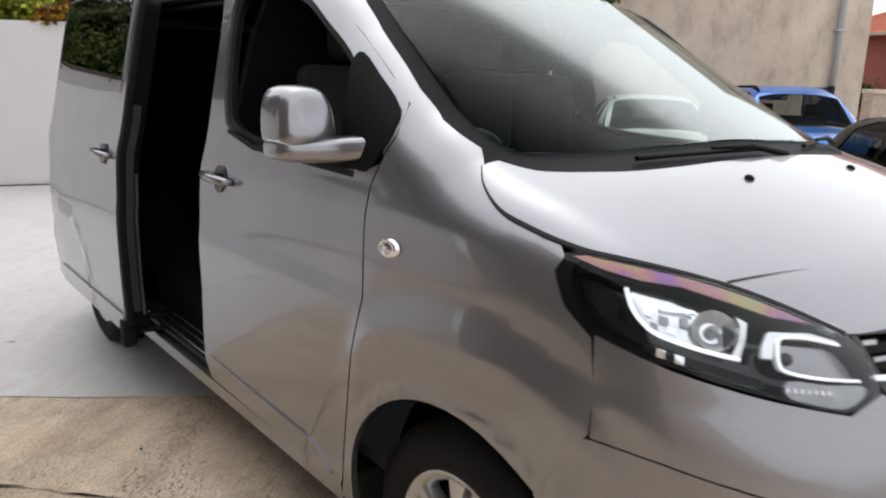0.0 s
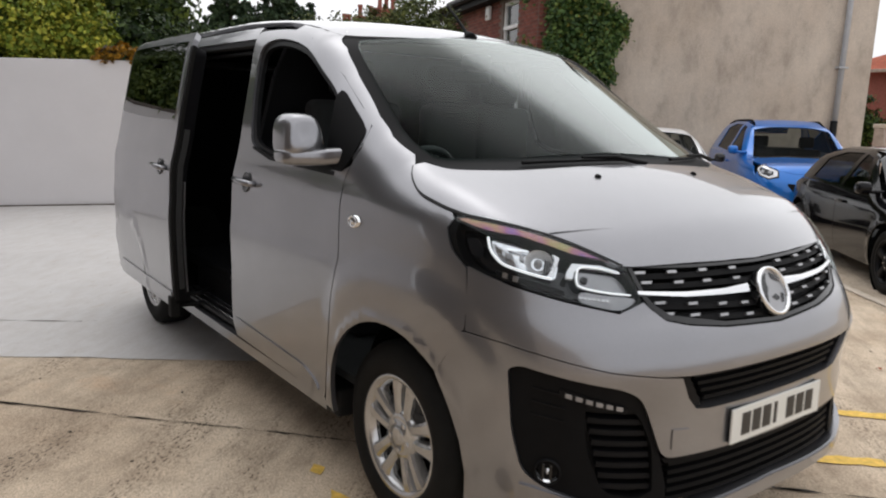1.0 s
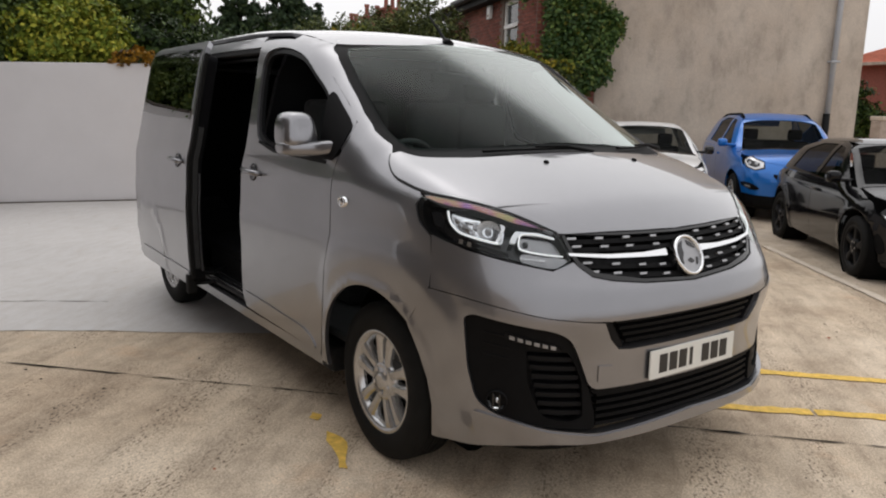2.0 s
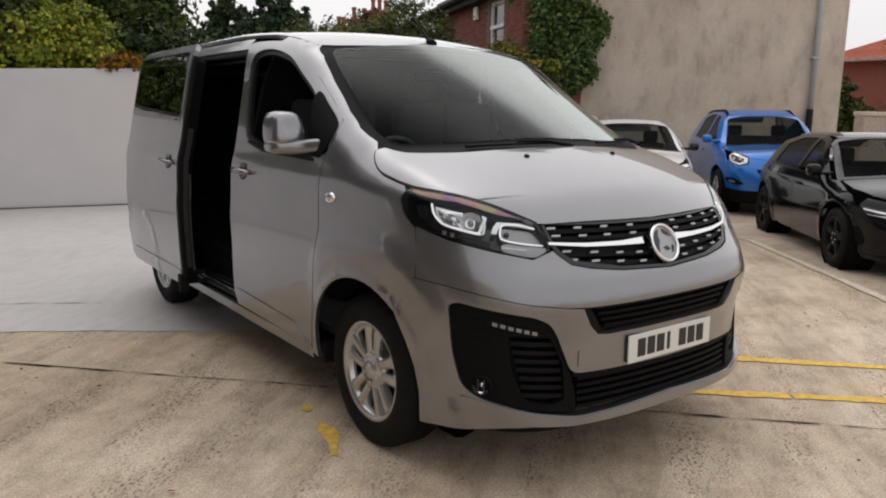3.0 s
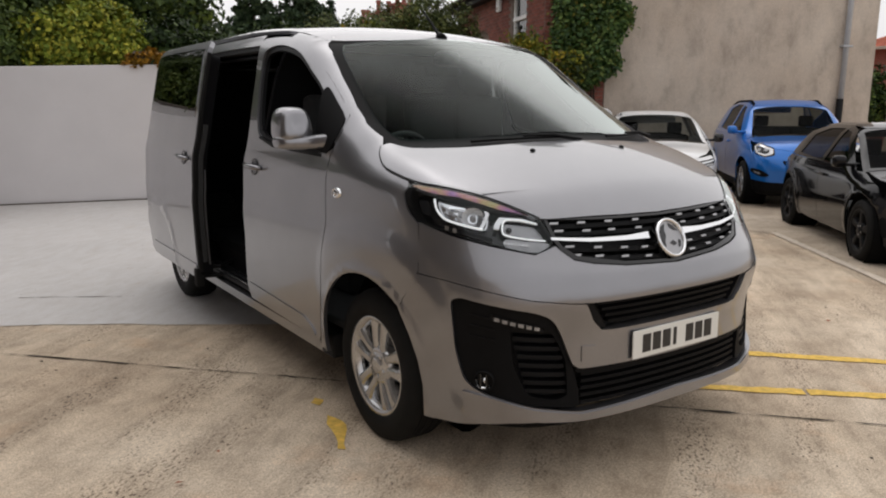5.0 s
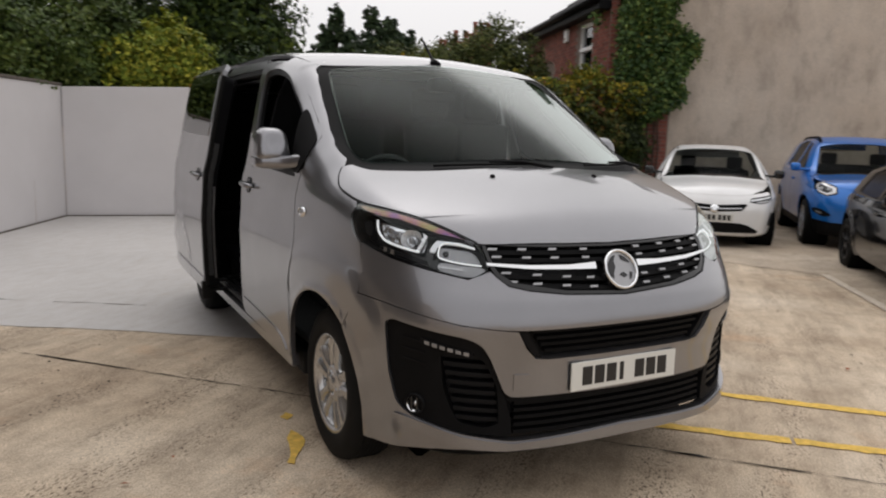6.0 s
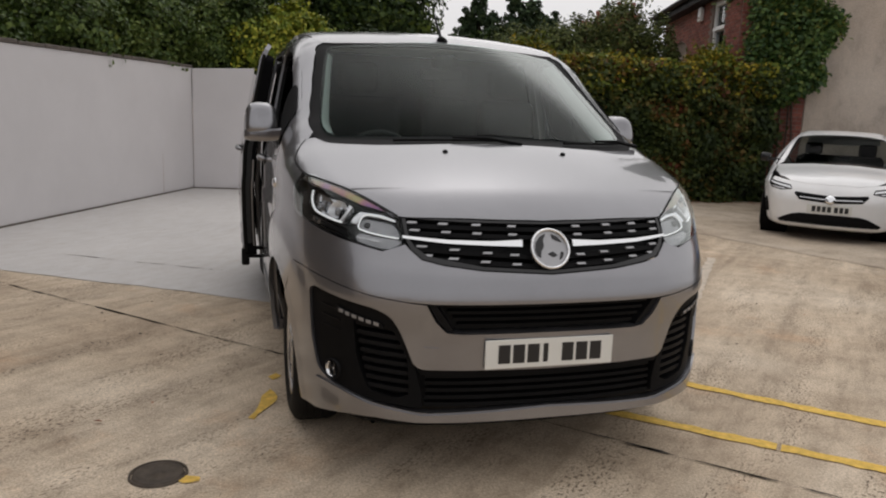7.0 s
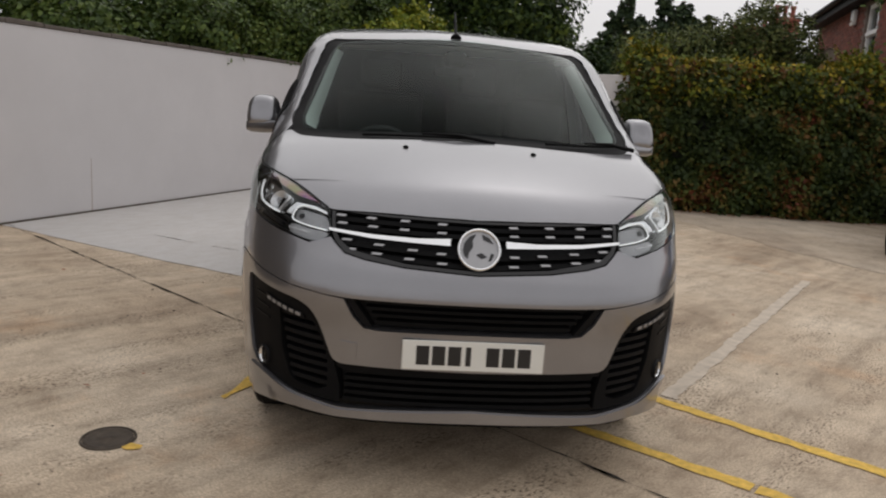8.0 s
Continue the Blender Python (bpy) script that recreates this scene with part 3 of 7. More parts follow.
def resample(loop, step):
    out = []
    n = len(loop)
    for i in range(n):
        a, b = np.array(loop[i]), np.array(loop[(i + 1) % n])
        k = max(1, int(np.linalg.norm(b - a) / step + 0.999))
        if np.linalg.norm(b - a) < 1e-5:
            continue
        out += [a + (b - a) * j / k for j in range(k)]
    return np.array(out)


def panel(name, shell, kind, outline, material, parent, holes=(), off=0.0, thick=0.02, step=0.05, side=1, shift=(0, 0, 0), label=""):
    """A sheet cut to an outline on the body's skin, with folded edges. kind: side (y, z), top (x, y), wrap (degrees from the nose, z), rear (x, z)."""
    sc = np.array((0.016, 1.0)) if kind == "wrap" else np.array((1.0, 1.0))
    loops = [resample(np.array([tuple(q) for q in lp]) * sc, step) for lp in (outline, *holes)]
    edge_pts = np.concatenate(loops)
    lo, hi = loops[0].min(0), loops[0].max(0)
    gx, gy = np.meshgrid(np.arange(lo[0] + step / 2, hi[0], step), np.arange(lo[1] + step / 2, hi[1], step))
    gx[1::2] += step / 2
    g = np.c_[gx.ravel(), gy.ravel()]
    if len(g):
        keep = inside_loop(g, loops[0])
        for lp in loops[1:]:
            keep &= ~inside_loop(g, lp)
        g = g[keep]
    if len(g):
        near = np.min(((g[:, None, :] - edge_pts[None, :, :]) ** 2).sum(2), axis=1)
        g = g[near > (0.45 * step) ** 2]
    allp = np.concatenate([edge_pts, g]) if len(g) else edge_pts
    edges, base = [], 0
    for lp in loops:
        edges += [(base + i, base + (i + 1) % len(lp)) for i in range(len(lp))]
        base += len(lp)
    vs, es, fs, *_ = delaunay_2d_cdt([Vector(p) for p in allp], edges, [], 0, 1e-7)
    uv = np.array([tuple(v) for v in vs])
    tris = np.array([f for f in fs if len(f) == 3])
    c = uv[tris].mean(1)
    keep = inside_loop(c, loops[0])
    for lp in loops[1:]:
        keep &= ~inside_loop(c, lp)
    tris = tris[keep]
    p = shell.meet(kind, uv / sc, side)
    nrm = shell.normal(p)
    p = p + np.array(shift)
    tn = np.cross(p[tris[:, 1]] - p[tris[:, 0]], p[tris[:, 2]] - p[tris[:, 0]])
    flip = (tn * nrm[tris].mean(1)).sum(1) < 0
    tris[flip] = tris[flip][:, ::-1]
    outer = p + nrm * off
    count = {}
    for t in tris:
        for a, b in ((t[0], t[1]), (t[1], t[2]), (t[2], t[0])):
            key = (min(a, b), max(a, b))
            count[key] = None if key in count else (a, b)
    rim = [ab for ab in count.values() if ab]
    n = len(outer)
    verts, faces = [tuple(q) for q in outer], [tuple(int(i) for i in t) for t in tris]
    normals = [tuple(nrm[i]) for t in tris for i in t]
    inner = outer - nrm * thick
    if thick:
        for a, b in rim:
            k = len(verts)
            quad = [outer[a], inner[a], inner[b], outer[b]]
            verts += [tuple(q) for q in quad]
            faces.append((k, k + 1, k + 2, k + 3))
            fn = np.cross(quad[1] - quad[0], quad[2] - quad[0])
            fn = fn / max(np.linalg.norm(fn), 1e-9)
            normals += [tuple(fn)] * 4
    me = bpy.data.meshes.new(name)
    me.from_pydata(verts, [], faces)
    me.polygons.foreach_set("use_smooth", [True] * len(faces))
    me.normals_split_custom_set(normals)
    return place(name, me, material, parent, label)


def on_skin(shell, kind, u, v, side=1, off=0.0):
    """A pose on the body: its z points out of the skin, its y up as far as it can."""
    p = shell.meet(kind, np.array([(u, v)], float), side)
    n = Vector(shell.normal(p)[0])
    up = Vector((0, 0, 1)) if abs(n.z) < 0.9 else Vector((0, 1, 0))
    x = up.cross(n).normalized()
    y = n.cross(x)
    m = Matrix((x, y, n)).transposed().to_4x4()
    m.translation = Vector(p[0]) + n * off
    return m


# ---- wheels ----
def wheel(parent, centre, radius, rim, width, side, rim_mat, spokes=5, name="wheel", twin=True):
    """A wheel with its tyre, rim and nuts; side: which way its face looks along x."""
    hub = part_empty = new(name)
    hub.parent = parent
    hub.matrix_basis = Matrix.Translation(centre) @ Matrix.Diagonal((side, 1, 1, 1))
    w = width / 2
    bm = bmesh.new()
    lathe(bm, [(-w * 0.8, rim), (-w, rim + 0.03), (-w, radius - 0.05), (-w * 0.86, radius - 0.012), (-w * 0.6, radius), (w * 0.6, radius), (w * 0.82, radius - 0.010),
               (w * 0.97, radius - 0.04), (w * 1.03, (radius + rim) / 2), (w * 0.99, rim + 0.022), (w * 0.9, rim + 0.002), (w * 0.78, rim - 0.004)], 56)
    part("tyre", smooth(bm), M["rubber"], hub)
    bm = bmesh.new()
    for k in range(4):
        x = w * (-0.5 + k / 3)
        lathe(bm, [(x - 0.004, radius - 0.001), (x - 0.004, radius + 0.0015), (x + 0.004, radius + 0.0015), (x + 0.004, radius - 0.001)], 56)
    part("tread", smooth(bm), M["black_plastic"], hub)
    bm = bmesh.new()
    lathe(bm, [(w * 0.5, rim - 0.03), (w * 0.80, rim - 0.022), (w * 0.88, rim - 0.008), (w * 0.92, rim + 0.003), (w * 0.84, rim + 0.006)], 56)
    part("rim", smooth(bm), rim_mat, hub)
    bm = bmesh.new()
    lathe(bm, [(-w * 0.3, rim - 0.02), (-w * 0.3, 0.08), (0.02, 0.08), (0.02, 0.002)], 32)
    lathe(bm, [(w * 0.6, rim - 0.028), (-w * 0.3, rim - 0.035)], 40)
    part("barrel", smooth(bm), M["wheel_well"], hub)
    for k in range(spokes):
        bm = bmesh.new()
        t0 = 2 * math.pi * (k + 0.31) / spokes
        for s in ((-1, 1) if twin else (0,)):
            ang = t0 + s * 0.215
            r0, r1, half = 0.066, rim - 0.012, (0.023 if twin else 0.036)
            start = Vector((0, math.cos(t0 + s * 0.36) * r0, math.sin(t0 + s * 0.36) * r0))
            end = Vector((0, math.cos(ang) * r1, math.sin(ang) * r1))
            d = (end - start).normalized()
            n = Vector((1, 0, 0)).cross(d)
            ring = []
            for f, hw, x in ((0, half * 0.95, w * 0.72), (0.35, half * 0.85, w * 0.78), (0.75, half * 1.05, w * 0.80), (1.0, half * 1.5, w * 0.78)):
                c = start.lerp(end, f)
                ring.append([bm.verts.new(c + n * (hw * q) + Vector((x + dx, 0, 0))) for q, dx in ((-1.25, -0.035), (-1, -0.004), (-0.55, 0.004), (0.55, 0.004), (1, -0.004), (1.25, -0.035))])
            for a, b in zip(ring, ring[1:]):
                for i in range(5):
                    bm.faces.new((a[i], a[i + 1], b[i + 1], b[i]))
        bmesh.ops.recalc_face_normals(bm, faces=bm.faces)
        part("spoke", bm, rim_mat, hub)
    bm = bmesh.new()
    lathe(bm, [(w * 0.5, 0.092), (w * 0.74, 0.088), (w * 0.80, 0.066), (w * 0.80, 0.036), (w * 0.88, 0.033), (w * 0.90, 0.028), (w * 0.90, 0.0008)], 40)
    part("hub_cap", smooth(bm), rim_mat, hub)
    for k in range(5):
        t = 2 * math.pi * (k + 0.75) / 5
        bm = bmesh.new()
        lathe(bm, [(w * 0.80, 0.0095), (w * 0.845, 0.0085), (w * 0.845, 0.0005)], 8, "x", (0, 0.053 * math.cos(t), 0.053 * math.sin(t)))
        part("wheel_nut", bm, M["satin_chrome"], hub)
    return hub


# ---- the van ----
VAN_TOP = profile([-0.5, .12, .30, .60, .78, .83, .88, 1.30, 1.62, 1.80, 2.10, 2.6, 4.0, 4.4, 4.6], [.66, 1.04, 1.15, 1.262, 1.309, 1.328, 1.358, 1.615, 1.785, 1.84, 1.885, 1.91, 1.90, 1.86, 1.80])
VAN_NOSE = profile([.10, .19, .26, .40, .60, .74, .82, .92, 1.02, 1.10], [.16, .030, .004, .012, .018, .002, .026, .080, .117, .16])
VAN_SWEEP = profile([-.2, .2, .55, .90, 1.02, 1.15, 1.30, 1.45, 1.70, 2.2], [.22, .188, .170, .152, .178, .232, .245, .225, .16, .155])
VAN_WIDE = profile([.15, .26, .40, .62, .85, .89, .93, 1.05, 1.13, 1.18, 1.23, 1.40, 1.65, 1.80, 2.0], [.90, .925, .945, .958, .963, .962, .957, .952, .946, .934, .921, .890, .84, .808, .755])
VAN_TAPER = profile([-.2, .15, .35, .55, .75, .95, 1.2, 3.9, 4.6], [.36, .175, .10, .05, .022, .008, 0, 0, .03])
ARCH_Y, ARCH_Z, ARCH_R, AXLES = 0.862, 0.37, 0.387, (0.885, 3.88)


def van_inside(x, y, z):
    ax = np.abs(x)
    yy = y - VAN_SWEEP(y) * ax ** 2
    top = (z - VAN_TOP(yy)) * .8 + .05 * ax ** 2
    nose = VAN_NOSE(z) - y + .12 * ax ** 2 + .32 * ax ** 4
    side = ax - VAN_WIDE(z) + VAN_TAPER(y)
    r = np.sqrt((y - ARCH_Y) ** 2 + (z - ARCH_Z) ** 2)
    rise = np.clip((.635 - r) / .09, 0, 1) * np.clip((1.34 - y) / .16, 0, 1)
    side = side - .013 * rise * rise * (3 - 2 * rise)
    for c in (ARCH_Y, AXLES[1]):
        r = np.sqrt((y - c) ** 2 + (z - ARCH_Z) ** 2)
        side = side - .007 * np.exp(-((r - .395) / .022) ** 2)
    f = smax(nose, top, .10)
    f = smax(f, side, .12)
    f = smax(f, y - 4.57, .15)
    return smax(f, .17 - z, .08)


VS = Shell(van_inside, 1.0)
van = thing("van", pose(0, 0, 0), "silver-grey panel van with its side door slid open", "van")
P = M["van_paint"]


def arch(c, a0, a1, n=18, r=ARCH_R):
    return [(c + r * math.cos(radians(lerp(a0, a1, i / n))), ARCH_Z + r * math.sin(radians(lerp(a0, a1, i / n)))) for i in range(n + 1)]


# bonnet, front panel and bumper
BONNET = [(0, .147), (.203, .158), (.412, .189), (.556, .228), (.612, .280), (.712, .384), (.788, .471), (.840, .560), (.862, .625), (.876, .706), (.880, .800), (.858, .880), (.826, .926), (.786, .916), (.743, .848), (.700, .815), (.635, .782), (.511, .734), (.315, .706), (0, .699)]
bonnet = panel("bonnet", VS, "top", mirrored(flowing(BONNET[:13], 4, False) + flowing(BONNET[13:], 4, False)), P, van, off=.003, step=.035)
for sx in (-1, 1):
    rim = flowing(BONNET[3:13], 4, False)
    panel("shut_line", VS, "top", [(x + .0035, y - .0015) for x, y in rim] + [(x - .0025, y + .0015) for x, y in reversed(rim)], M["void_black"], bonnet, off=.0045, thick=.004, step=.04, side=sx)
    # tapering black strip painted as the shade of the bonnet's pressed crease
    line = flowing([(.705, .384), (.65, .368), (.594, .353), (.50, .328)], 4, False)
    panel("crease_shade", VS, "top", [(x * 1, y + .0018 * (x - .49) / .2) for x, y in line] + [(x * 1, y - .0018 * (x - .49) / .2) for x, y in reversed(line)], M["void_black"], bonnet, off=.0042, thick=0, step=.03, side=sx)
LAMP = [(67.4, 1.116), (66.2, 1.146), (62.4, 1.154), (56.2, 1.139), (49.2, 1.115), (40.5, 1.067), (35.8, 1.036), (33.0, .946), (36.9, .918), (45.8, .949), (54.1, .980), (61.9, 1.005), (65.4, 1.050)]
GRILLE = [(0, 1.026), (20.7, 1.031), (35.0, 1.039), (32.6, .955), (31.4, .927), (28.7, .894), (24.2, .877), (15.9, .860), (0, .846)]
CREASE = [(61.3, .822), (54, .812), (48.4, .797), (37.6, .762), (30, .745), (25.1, .740)]
front = [(0, .8405)] + [(u, v - .0055) for u, v in GRILLE[7:3:-1]] + [(32.6, .940)] + [(u, v - .006) for u, v in LAMP[8:11]] + [(61.9, 1.012)] + [(61.5, .905)] + [(61.3, .822)] + CREASE[1:] + [(0, .740)]
panel("front_panel", VS, "wrap", mirrored(front), P, van, off=.002, step=.03)
SLOT = [(0, .738), (26.3, .736), (24.6, .672), (22.6, .632), (20, .626), (0, .628)]
MOUTH = [(0, .484), (28.6, .489), (32, .642), (33.6, .690), (36.6, .716), (51.4, .757), (53.4, .741), (52.3, .558), (50.4, .44), (46.9, .398), (36.9, .353), (27, .322), (0, .340)]
low = [(0, .7365), (25.5, .7365)] + [(u, v - .003) for u, v in CREASE[::-1][1:]] + [(62.1, .816), (67.2, .667), (63.8, .56), (61.6, .47), (60.4, .37), (60.8, .240), (52, .258), (41, .291), (36, .297), (28, .286), (0, .290)]
slot_hole = [(0, .7355), *SLOT[1:]]


def eased(pts, r):
    """Rounds the corners of an outline given in degrees and metres."""
    return [(u / .016, v) for u, v in rounded([(u * .016, v) for u, v in pts], r)]


panel("bumper", VS, "wrap", mirrored([(0, .6265)] + [(20, .6245), (22.8, .6305), (24.9, .672), (26.6, .7362)] + low[2:]), P, van,
      holes=[mirrored([MOUTH[0], *eased(MOUTH, .035)[5:-5], MOUTH[-1]])], off=.004, thick=.05, step=.03)
panel("lip", VS, "wrap", mirrored([(0, .336), (27, .317), (36.8, .347), (43.3, .380), (48.5, .398), (50.5, .402), (48, .366), (42, .330), (36, .304), (28, .290), (0, .294)]), P, van, off=.013, thick=.03, step=.02)
panel("valance", VS, "wrap", mirrored([(0, .29), (60, .26), (60, .20), (0, .21)]), M["black_plastic"], van, off=-.06, thick=.02, step=.06)
panel("slot_recess", VS, "wrap", mirrored([(0, .745), (27, .742), (25, .66), (23, .62), (0, .618)]), M["void_black"], van, off=-.055, thick=0, step=.05)
for i in range(4):
    z = .652 + .026 * i
    w = 20.5 + 1.0 * i
    panel("slat", VS, "wrap", mirrored([(0, z + .006), (w, z + .006), (w, z - .006), (0, z - .006)]), M["black_plastic"], van, off=-.014, thick=.03, step=.05)
for s in (-1, 1):
    panel("slot_end", VS, "wrap", [(21.2, .632), (24.8, .733), (26.2, .734), (24.5, .672), (22.5, .6335)], M["dark_trim"], van, off=-.008, thick=.04, step=.03, side=s)
panel("intake_recess", VS, "wrap", mirrored([(0, .49), (28, .50), (30, .66), (35, .725), (51.5, .762), (54.5, .75), (53.4, .55), (51, .42), (47, .39), (37, .355), (27, .326), (0, .322)]), M["void_black"], van, off=-.075, thick=0, step=.05)
for i in range(5):
    z = .352 + .027 * i
    panel("slat", VS, "wrap", mirrored([(0, z + .0065), (26.5, z + .0065), (26.5, z - .0065), (0, z - .0065)]), M["black_plastic"], van, off=-.016, thick=.035, step=.06)
panel("intake_frame", VS, "wrap", mirrored([(0, .483), (28.4, .487), (27.6, .47), (0, .468)]), M["black_plastic"], van, off=-.006, thick=.03, step=.05)
for s in (-1, 1):
    # side pods: a frame with a flat cheek, slats, day lamps and a fog lamp
    panel("pod_frame", VS, "wrap", eased(MOUTH[2:11], .035)[3:-3] + [(28, .338), (27, .345), (27.2, .40), (28.6, .489)], M["black_plastic"], van,
          holes=[rounded([(32.5, .615), (36, .665), (41.5, .655), (40.8, .52), (38, .395), (32, .372), (29.6, .39), (30.2, .52)], .02 / .016)], off=-.008, thick=.045, step=.03, side=s)
    for i in range(8):
        z = .40 + .033 * i
        u0, u1 = 29.5 + (z - .40) * 9, 38.2 + (z - .40) * 14
        panel("slat", VS, "wrap", [(u0, z + .0075), (u1, z + .0075 + .012), (u1, z - .0075 + .012), (u0, z - .0075)], M["dark_trim"], van, off=-.018, thick=.035, step=.05, side=s)
    for i in range(3):
        z = .60 + .04 * i
        panel("cheek_rib", VS, "wrap", [(44.5, z), (49.5, z + .012), (49.5, z + .017), (44.5, z + .006)], M["dark_trim"], van, off=-.004, thick=.01, step=.04, side=s)
    bar = panel("day_lamp", VS, "wrap", rounded([(35.0, .632), (35.3, .655), (45.2, .703), (45.6, .681)], .4), M["dark_trim"], van, off=-.003, thick=.02, step=.03, side=s)
    for i in range(6):
        u = 35.9 + 1.52 * i
        panel("led", VS, "wrap", rounded([(u, .6440 + .0064 * i), (u + 1.0, .6480 + .0064 * i), (u + 1.0, .6610 + .0064 * i), (u, .6570 + .0064 * i)], .2), M["lamp_grey"], bar, off=.0, thick=.006, step=.02, side=s)
    fog = new("fog_lamp")
    fog.parent = van
    fog.matrix_basis = on_skin(VS, "wrap", 46.4, .445, s, -.004)
    bm = bmesh.new()
    lathe(bm, [(-.01, .040), (.006, .039), (.007, .034), (-.004, .032)], 28, "z")
    part("bezel", smooth(bm), M["dark_trim"], fog)
    bm = bmesh.new()
    lathe(bm, [(.004, .032), (-.006, .026), (-.012, .016), (-.005, .012), (.0, .0005)], 28, "z")
    part("reflector", smooth(bm), M["chrome"], fog)
    for dx in (-.012, .010):
        bm = bmesh.new()
        box(bm, (dx - .004, -.024, -.004), (dx + .004, .024, .003), .002)
        part("visor", bm, M["gloss_black"], fog)
    panel("tow_cover", VS, "wrap", rounded([(24.0, .512), (27.2, .516), (27.2, .576), (24.0, .573)], .5), P, van, off=.0085, thick=.004, step=.03, side=s) if s < 0 else None

# grille with its louvres, bright dashes, bars and round badge
panel("grille_recess", VS, "wrap", mirrored([(0, 1.03), (35.5, 1.045), (33, .93), (28, .885), (0, .838)]), M["void_black"], van, off=-.06, thick=0, step=.05)
panel("grille_frame", VS, "wrap", mirrored(GRILLE), M["gloss_black"], van, holes=[mirrored([(0, 1.018), (20.5, 1.023), (34.0, 1.031), (31.9, .96), (30.6, .935), (27.6, .904), (15.6, .871), (0, .857)])], off=-.002, thick=.04, step=.03)
DASHES = (((8.6, 1.012), (17.5, 1.0155), (25.3, 1.017), (32.2, 1.019)), ((8.5, .983), (17.2, .986), (24.3, .989), (31.2, .993)), ((8.2, .912), (14.6, .919), (22.0, .929), (29.0, .938)), ((7.8, .880), (15.0, .889), (22.0, .899), (27.6, .908)))
for row_of in DASHES:
    z0, z1, w = row_of[0][1] - .006, row_of[-1][1] - .004, row_of[-1][0] + 1.6
    louvre = panel("louvre", VS, "wrap", mirrored([(0, z0 + .004), (w, z1 + .004), (w, z1 - .011), (0, z0 - .011)]), M["black_plastic"], van, off=-.012, thick=.035, step=.05)
    for s in (-1, 1):
        for u, z in row_of:
            panel("dash", VS, "wrap", [(u - 1.0, z + .003), (u + 1.1, z + .0036), (u + 1.3, z - .0034), (u - .8, z - .004)], M["dash_metal"], louvre, off=-.004, thick=.012, step=.03, side=s)
for s in (-1, 1):
    panel("chrome_bar", VS, "wrap", rounded([(6.5, .962), (14, .957), (24, .960), (33.6, .970), (33.4, .961), (24, .947), (14, .941), (6.5, .938)], .3), M["chrome"], van, off=.004, thick=.02, step=.02, side=s)
badge = new("badge")
badge.parent = van
badge.matrix_basis = on_skin(VS, "wrap", 0, .927, 1, .012)
bm = bmesh.new()
lathe(bm, [(-.02, .079), (.004, .081), (.012, .078), (.013, .073), (.006, .069), (.0, .068)], 48, "z")
part("ring", smooth(bm), M["chrome"], badge)
bm = bmesh.new()
lathe(bm, [(.0, .069), (.001, .03), (.0015, .0005)], 48, "z")
part("disc", smooth(bm), M["dash_metal"], badge)
for shape in ([(-.060, -.004), (-.054, .026), (-.034, .050), (-.010, .060), (-.024, .034), (-.022, .010), (-.036, -.012), (-.040, -.036), (-.054, -.024)], [(.010, .060), (.036, .048), (.054, .024), (.030, .032), (.014, .040)], [(-.012, -.020), (.010, -.010), (.030, -.026), (.010, -.034)], [(.056, -.016), (.044, -.010), (.034, -.044), (.046, -.038)]):
    bm = bmesh.new()
    slab(bm, rounded(shape, .004), .0005, .0030)
    part("emblem", bm, M["gloss_black"], badge, "dark inlay of the emblem")

# number plate with bars in place of its characters
plate = new("number_plate")
plate.parent = van
plate.matrix_basis = pose(0, .010, .549, 89, 0, 0)
bm = bmesh.new()
box(bm, (-.26, -.0555, -.004), (.26, .0555, .004), .003)
part("plate", bm, M["plate_white"], plate)
bm = bmesh.new()
box(bm, (-.255, -.052, -.03), (.255, .052, -.004), .003)
part("holder", bm, M["black_plastic"], plate)
for x in (-.185, -.127, -.069, -.019, .071, .129, .187):
    bm = bmesh.new()
    w = .010 if x == -.019 else .024
    box(bm, (x - w, -.036, .0035), (x + w, .036, .0052), .001)
    part("bar", bm, M["plate_ink"], plate)

